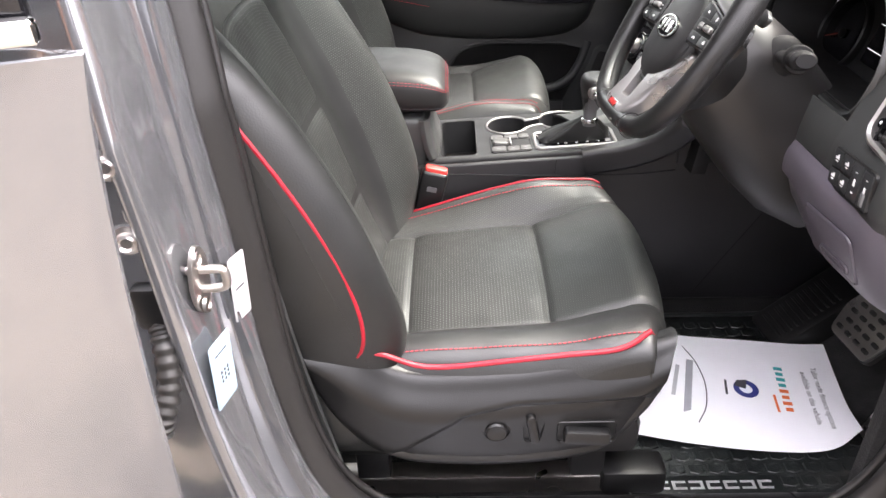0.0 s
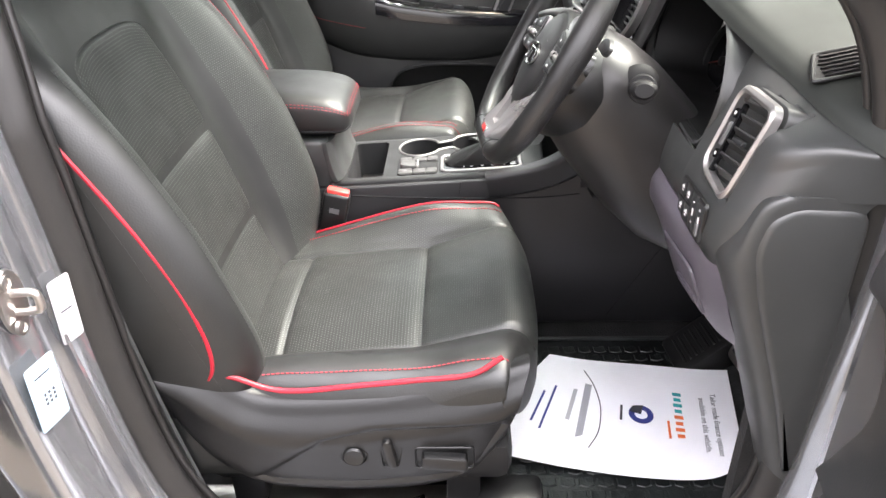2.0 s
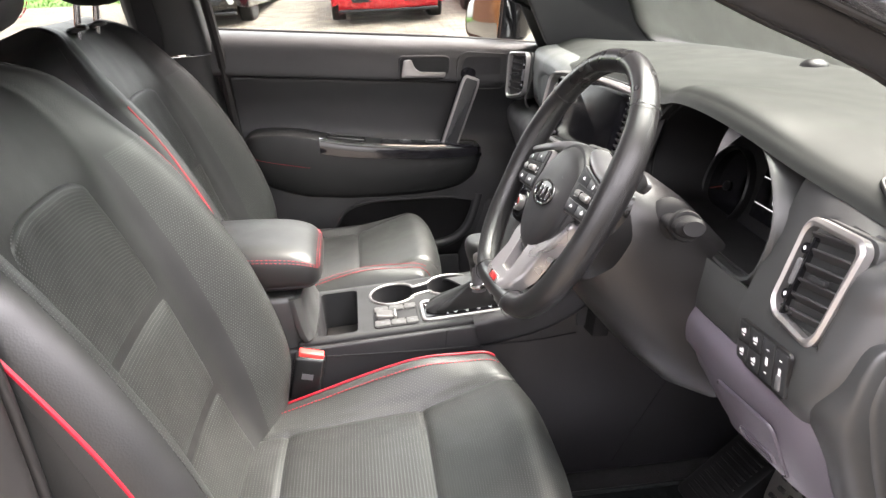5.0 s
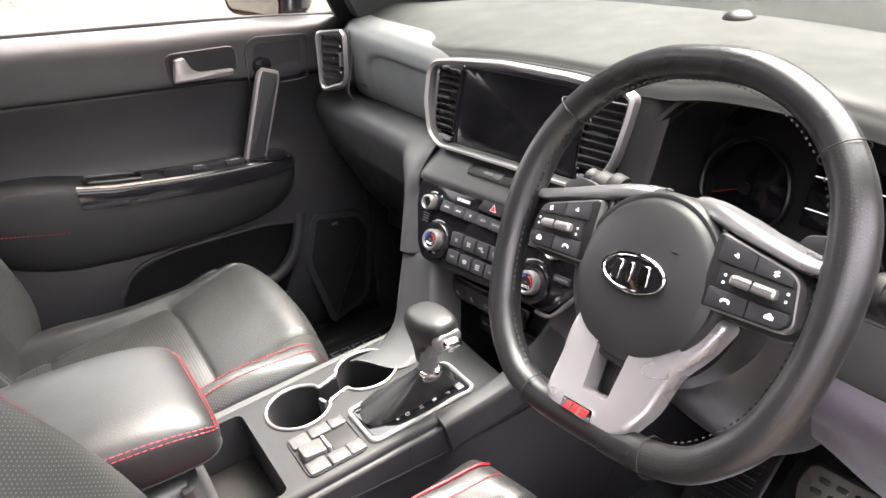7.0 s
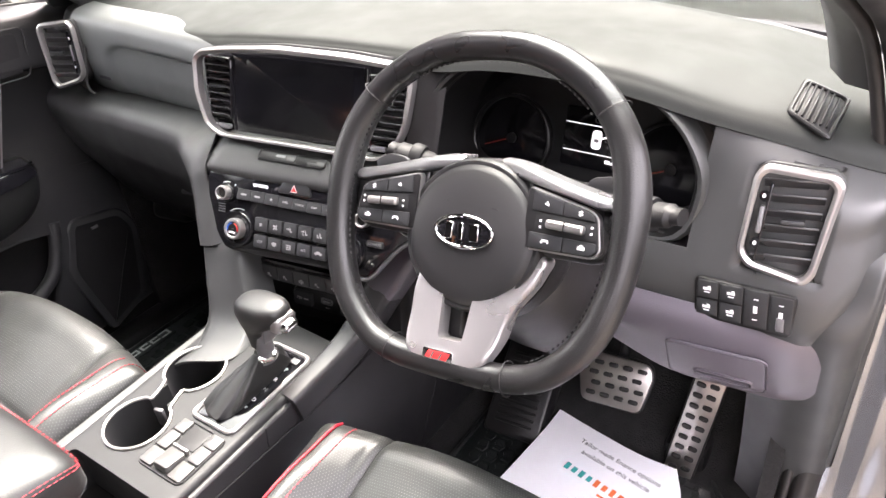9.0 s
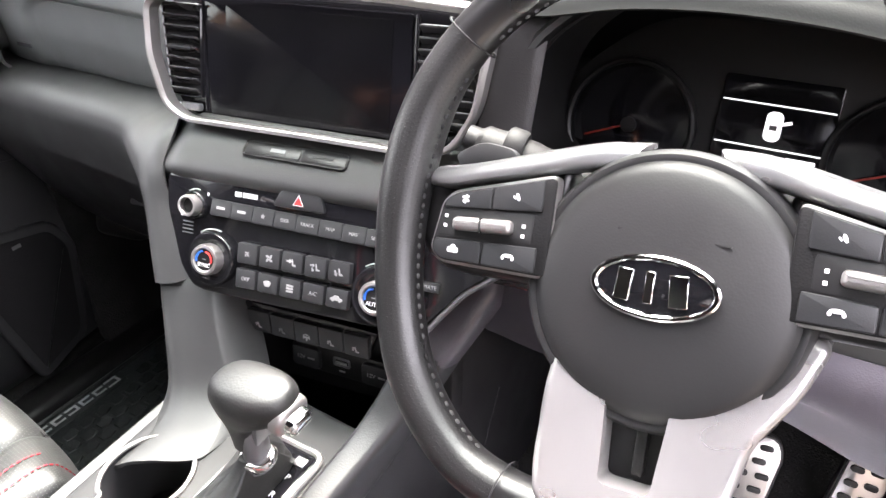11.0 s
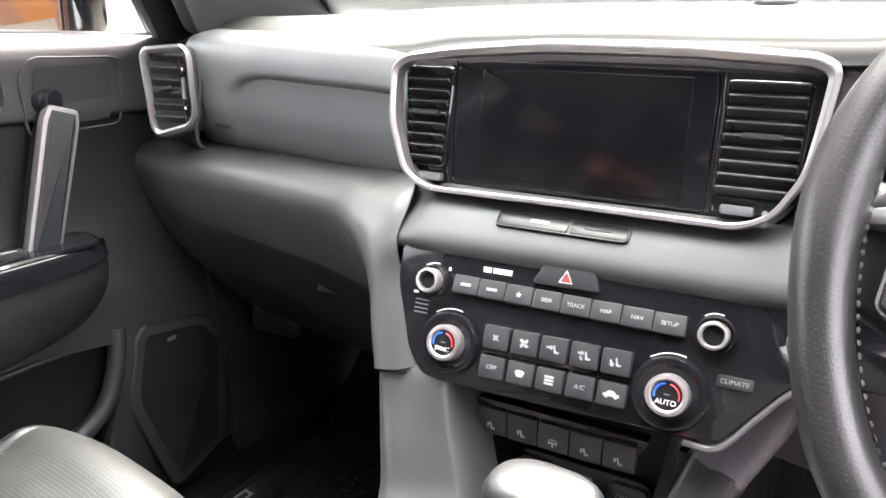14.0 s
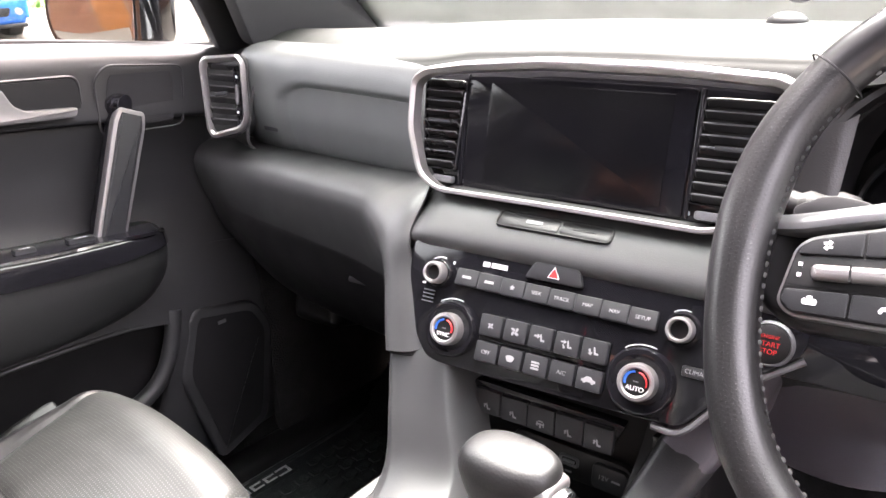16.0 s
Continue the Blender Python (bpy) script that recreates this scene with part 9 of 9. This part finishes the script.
# ---- parked cars ----
TYRE = material("tyre_rubber", (0.02, 0.02, 0.02), 0.8, grain=0.3, grain_size=0.01)
ALLOY = material("alloy_rim", (0.5, 0.5, 0.5), 0.3, metal=1.0)
LAMP = material("clear_lamp", (0.65, 0.67, 0.7), 0.1, metal=0.6)
PLATE = material("white_plate", (0.75, 0.75, 0.72), 0.5)


def parked_car(x, y, z, w, length, h, nose, colour, label, round_lamp, yaw=0, kidney=False):
    """A parked car whose nose looks towards smaller y."""
    XF[0] = pose(x, y, z, 0, 0, yaw)
    paint = material("car_paint", colour, 0.25, metal=0.2, coat=1.0, vary=0.04)
    o = thing("parked_car", (0, 0, 0), label, "car", "parked cars")
    hw = w / 2
    st = [(0.02, 0.80, 0.30, nose * 0.62), (0.0, 0.86, 0.24, nose * 0.72), (0.06, 0.94, 0.21, nose * 0.84), (0.22, 0.99, 0.20, nose * 0.94), (0.6, 1.0, 0.20, nose), (1.1, 1.0, 0.20, nose * 1.08), (length * 0.5, 1.0, 0.20, nose * 1.14), (length * 0.85, 0.98, 0.22, nose * 1.14), (length, 0.9, 0.32, nose * 1.0)]
    rows = []
    for d, k, b, t in st:
        rows.append([(-hw * k, d, b + 0.05), (-hw * k * 1.0, d, (b + t) / 2), (-hw * k * 0.98, d, t - 0.10), (-hw * k * 0.84, d, t - 0.01), (-hw * k * 0.4, d - 0.05 * (d < 0.3), t + 0.02), (0, d - 0.08 * (d < 0.3), t + 0.03), (hw * k * 0.4, d - 0.05 * (d < 0.3), t + 0.02), (hw * k * 0.84, d, t - 0.01), (hw * k * 0.98, d, t - 0.10), (hw * k, d, (b + t) / 2), (hw * k, d, b + 0.05)])
    body = sheet("body", skin(rows, 60, 60), paint, o, "glossy car body", thick=0.01)
    # bumper face
    rows = [[(f * hw * 0.86, -0.10 * (1 - f * f) + 0.02 + dd, zz) for zz, dd in ((0.16, 0.06), (0.24, -0.02), (0.40, -0.05), (0.52, -0.03), (nose * 0.70, 0.0))] for f in (-1, -0.85, -0.5, 0, 0.5, 0.85, 1)]
    sheet("bumper", skin(rows, 40, 24), paint, o, "painted front bumper", thick=0.02)
    slab("lower_grille", rounded([(-hw * 0.62, 0.30), (hw * 0.62, 0.30), (hw * 0.66, 0.40), (-hw * 0.66, 0.40)], 0.03), 0.02, plane((0, -0.118, 0), (1, 0, 0), (0, 0.1, 1)), DEEP, o, "black lower grille", bevel=0.004)
    box("splitter", (w * 0.86, 0.12, 0.05), pose(0, -0.02, 0.185), DEEP, o, "", r=0.02)
    slab("number_plate", rrect(0.52, 0.11, 0.008), 0.012, plane((0, -0.145, 0.50), (1, 0, 0), (0, 0.05, 1)), PLATE, o, "white number plate", bevel=0.002)
    for i in range(7):
        box("plate_bar", (0.036, 0.002, 0.060), pose(-0.19 + 0.058 * i + (0.03 if i > 3 else 0), -0.158, 0.50), INK, o, "dark bar", r=0)
    for s in (-1, 1):
        if round_lamp:
            lathe("headlight", [(0.105, 0), (0.105, 0.02), (0.09, 0.04), (0.05, 0.055), (0, 0.06)], plane((s * hw * 0.74, 0.0, nose * 0.80), (1, 0.25 * s, 0), (0, 0.35, 1)), LAMP, o, "clear round headlight", 28)
            lathe("fog_light", [(0.065, 0), (0.065, 0.015), (0.04, 0.03), (0, 0.032)], plane((s * hw * 0.76, -0.04, nose * 0.58), (1, 0.3 * s, 0), (0, 0.2, 1)), LAMP, o, "small round lamp", 22)
        else:
            slab("headlight", rounded([(-0.20, -0.05), (0.20, -0.06), (0.22, 0.05), (-0.18, 0.06)], 0.03), 0.03, plane((s * hw * 0.70, -0.01, nose * 0.80), (1, 0.35 * s, 0), (0, 0.2, 1)), LAMP, o, "clear headlight", bevel=0.01)
            lathe("fog_light", [(0.055, 0), (0.055, 0.012), (0.03, 0.02), (0, 0.02)], plane((s * hw * 0.78, -0.03, 0.36), (1, 0.3 * s, 0), (0, 0.05, 1)), LAMP, o, "round fog light", 20)
        if kidney:
            ring("grille_frame", rounded([(-0.17, -0.10), (0.17, -0.10), (0.19, 0.08), (-0.17, 0.10)], 0.04), rounded([(-0.15, -0.085), (0.15, -0.085), (0.17, 0.065), (-0.15, 0.085)], 0.035), 0.03, plane((s * 0.20, -0.10, nose * 0.78), (1, 0, 0), (0, 0.15, 1)), CHROME, o, "chrome grille frame", bevel=0.006)
            for i in range(8):
                box("grille_bar", (0.010, 0.02, 0.16), pose(s * 0.20 - 0.13 + 0.037 * i, -0.095, nose * 0.78), HARD, o, r=0)
        for d in (0.72, length - 0.75):
            m = plane((s * (hw - 0.10), d, 0.31), (0, s, 0), (0, 0, 1))
            wh = lathe("wheel", [(0.20, -0.09), (0.215, 0.08), (0.19, 0.09), (0.16, 0.06), (0.05, 0.075), (0, 0.078)], m, ALLOY, o, "alloy wheel", 32)
            lathe("tyre", [(0.21, -0.10), (0.29, -0.10), (0.312, -0.08), (0.315, 0.07), (0.295, 0.095), (0.215, 0.10)], m, TYRE, wh, "black tyre", 36)
        box("mirror", (0.18, 0.08, 0.13), pose(s * (hw + 0.09), 1.35, nose * 1.18), paint, o, r=0.03, seg=3)
    if round_lamp:
        box("chrome_bar", (0.50, 0.02, 0.022), pose(0, -0.10, nose * 0.70), CHROME, o, "chrome bar", r=0.006)
        lathe("badge", [(0.05, 0), (0.05, 0.012), (0.03, 0.018), (0, 0.018)], plane((0, -0.108, nose * 0.70), (1, 0, 0), (0, 0.2, 1)), CHROME, o, "round badge", 24)
    rows = [[(f * hw * k, d, t) for f in (-1, -0.6, 0, 0.6, 1)] for d, k, t in ((1.1, 0.86, nose * 1.07), (1.5, 0.80, h * 0.86), (1.95, 0.72, h * 0.99), (length * 0.6, 0.70, h), (length * 0.82, 0.72, h * 0.95), (length * 0.97, 0.82, nose * 1.1))]
    sheet("cabin", skin(rows, 40, 20), material("car_glass", (0.015, 0.018, 0.02), 0.05), o, "dark glazed cabin", thick=0.02)
    XF[0] = Matrix()
    return o


parked_car(0.62, 11.12, rise(11.1), 1.62, 3.55, 1.49, 0.84, (0.55, 0.012, 0.02), "small glossy red hatchback parked on the driveway", True)
parked_car(-2.30, 11.6, rise(11.6), 1.80, 4.4, 1.45, 0.80, (0.006, 0.006, 0.007), "glossy black saloon car parked on the driveway", False, yaw=-4, kidney=True)
parked_car(2.72, 11.5, rise(11.5), 1.80, 4.4, 1.42, 0.80, (0.02, 0.16, 0.62), "glossy blue saloon car parked on the driveway", False, kidney=True)
parked_car(9.0, 6.6, rise(6.6), 1.85, 4.3, 1.55, 0.86, (0.30, 0.30, 0.31), "silver-grey car parked ahead by the house", False, yaw=80)


# clipped shrubs in front of the house ahead
LEAF = material("shrub_leaf", (0.07, 0.12, 0.03), 0.7, vary=0.4, vary_size=0.1)


def shrub(x, y, r, label):
    o = thing("shrub", (x, y, rise(y)), label, "shrub", "shrubs")
    for i in range(6):
        a = i * 1.05
        tube("stem", [(x, y, rise(y)), (x + 0.3 * r * math.cos(a), y + 0.3 * r * math.sin(a), rise(y) + r * 0.6), (x + 0.6 * r * math.cos(a), y + 0.6 * r * math.sin(a), rise(y) + r * 1.2)], [0.02, 0.015, 0.01, 0.006], WOOD, o, n=5, steps=8)
    verts, faces = [], []
    rg = random.Random(int(x * 10))
    for i in range(1500):
        v = Vector((rg.gauss(0, 1), rg.gauss(0, 1), rg.gauss(0, 1))).normalized()
        p = Vector((x, y, rise(y) + r)) + Vector((v.x * r, v.y * r, v.z * r * 0.95)) * (0.55 + 0.5 * rg.random()) * (1 + 0.2 * noise.noise(v * 3))
        a = Vector((rg.gauss(0, 1), rg.gauss(0, 1), rg.gauss(0, 1))).normalized() * 0.05
        b = a.orthogonal().normalized() * 0.022
        k = len(verts)
        verts += [p - a, p + b, p + a, p - b]
        faces.append((k, k + 1, k + 2, k + 3))
    tagged(raw("foliage", verts, faces, LEAF, o, "small green leaves", smooth=False), kind="stuff")


shrub(11.9, 21.0, 0.8, "leafy green shrub in front of the brick house")
shrub(11.5, 23.0, 0.6, "small green shrub in front of the brick house")
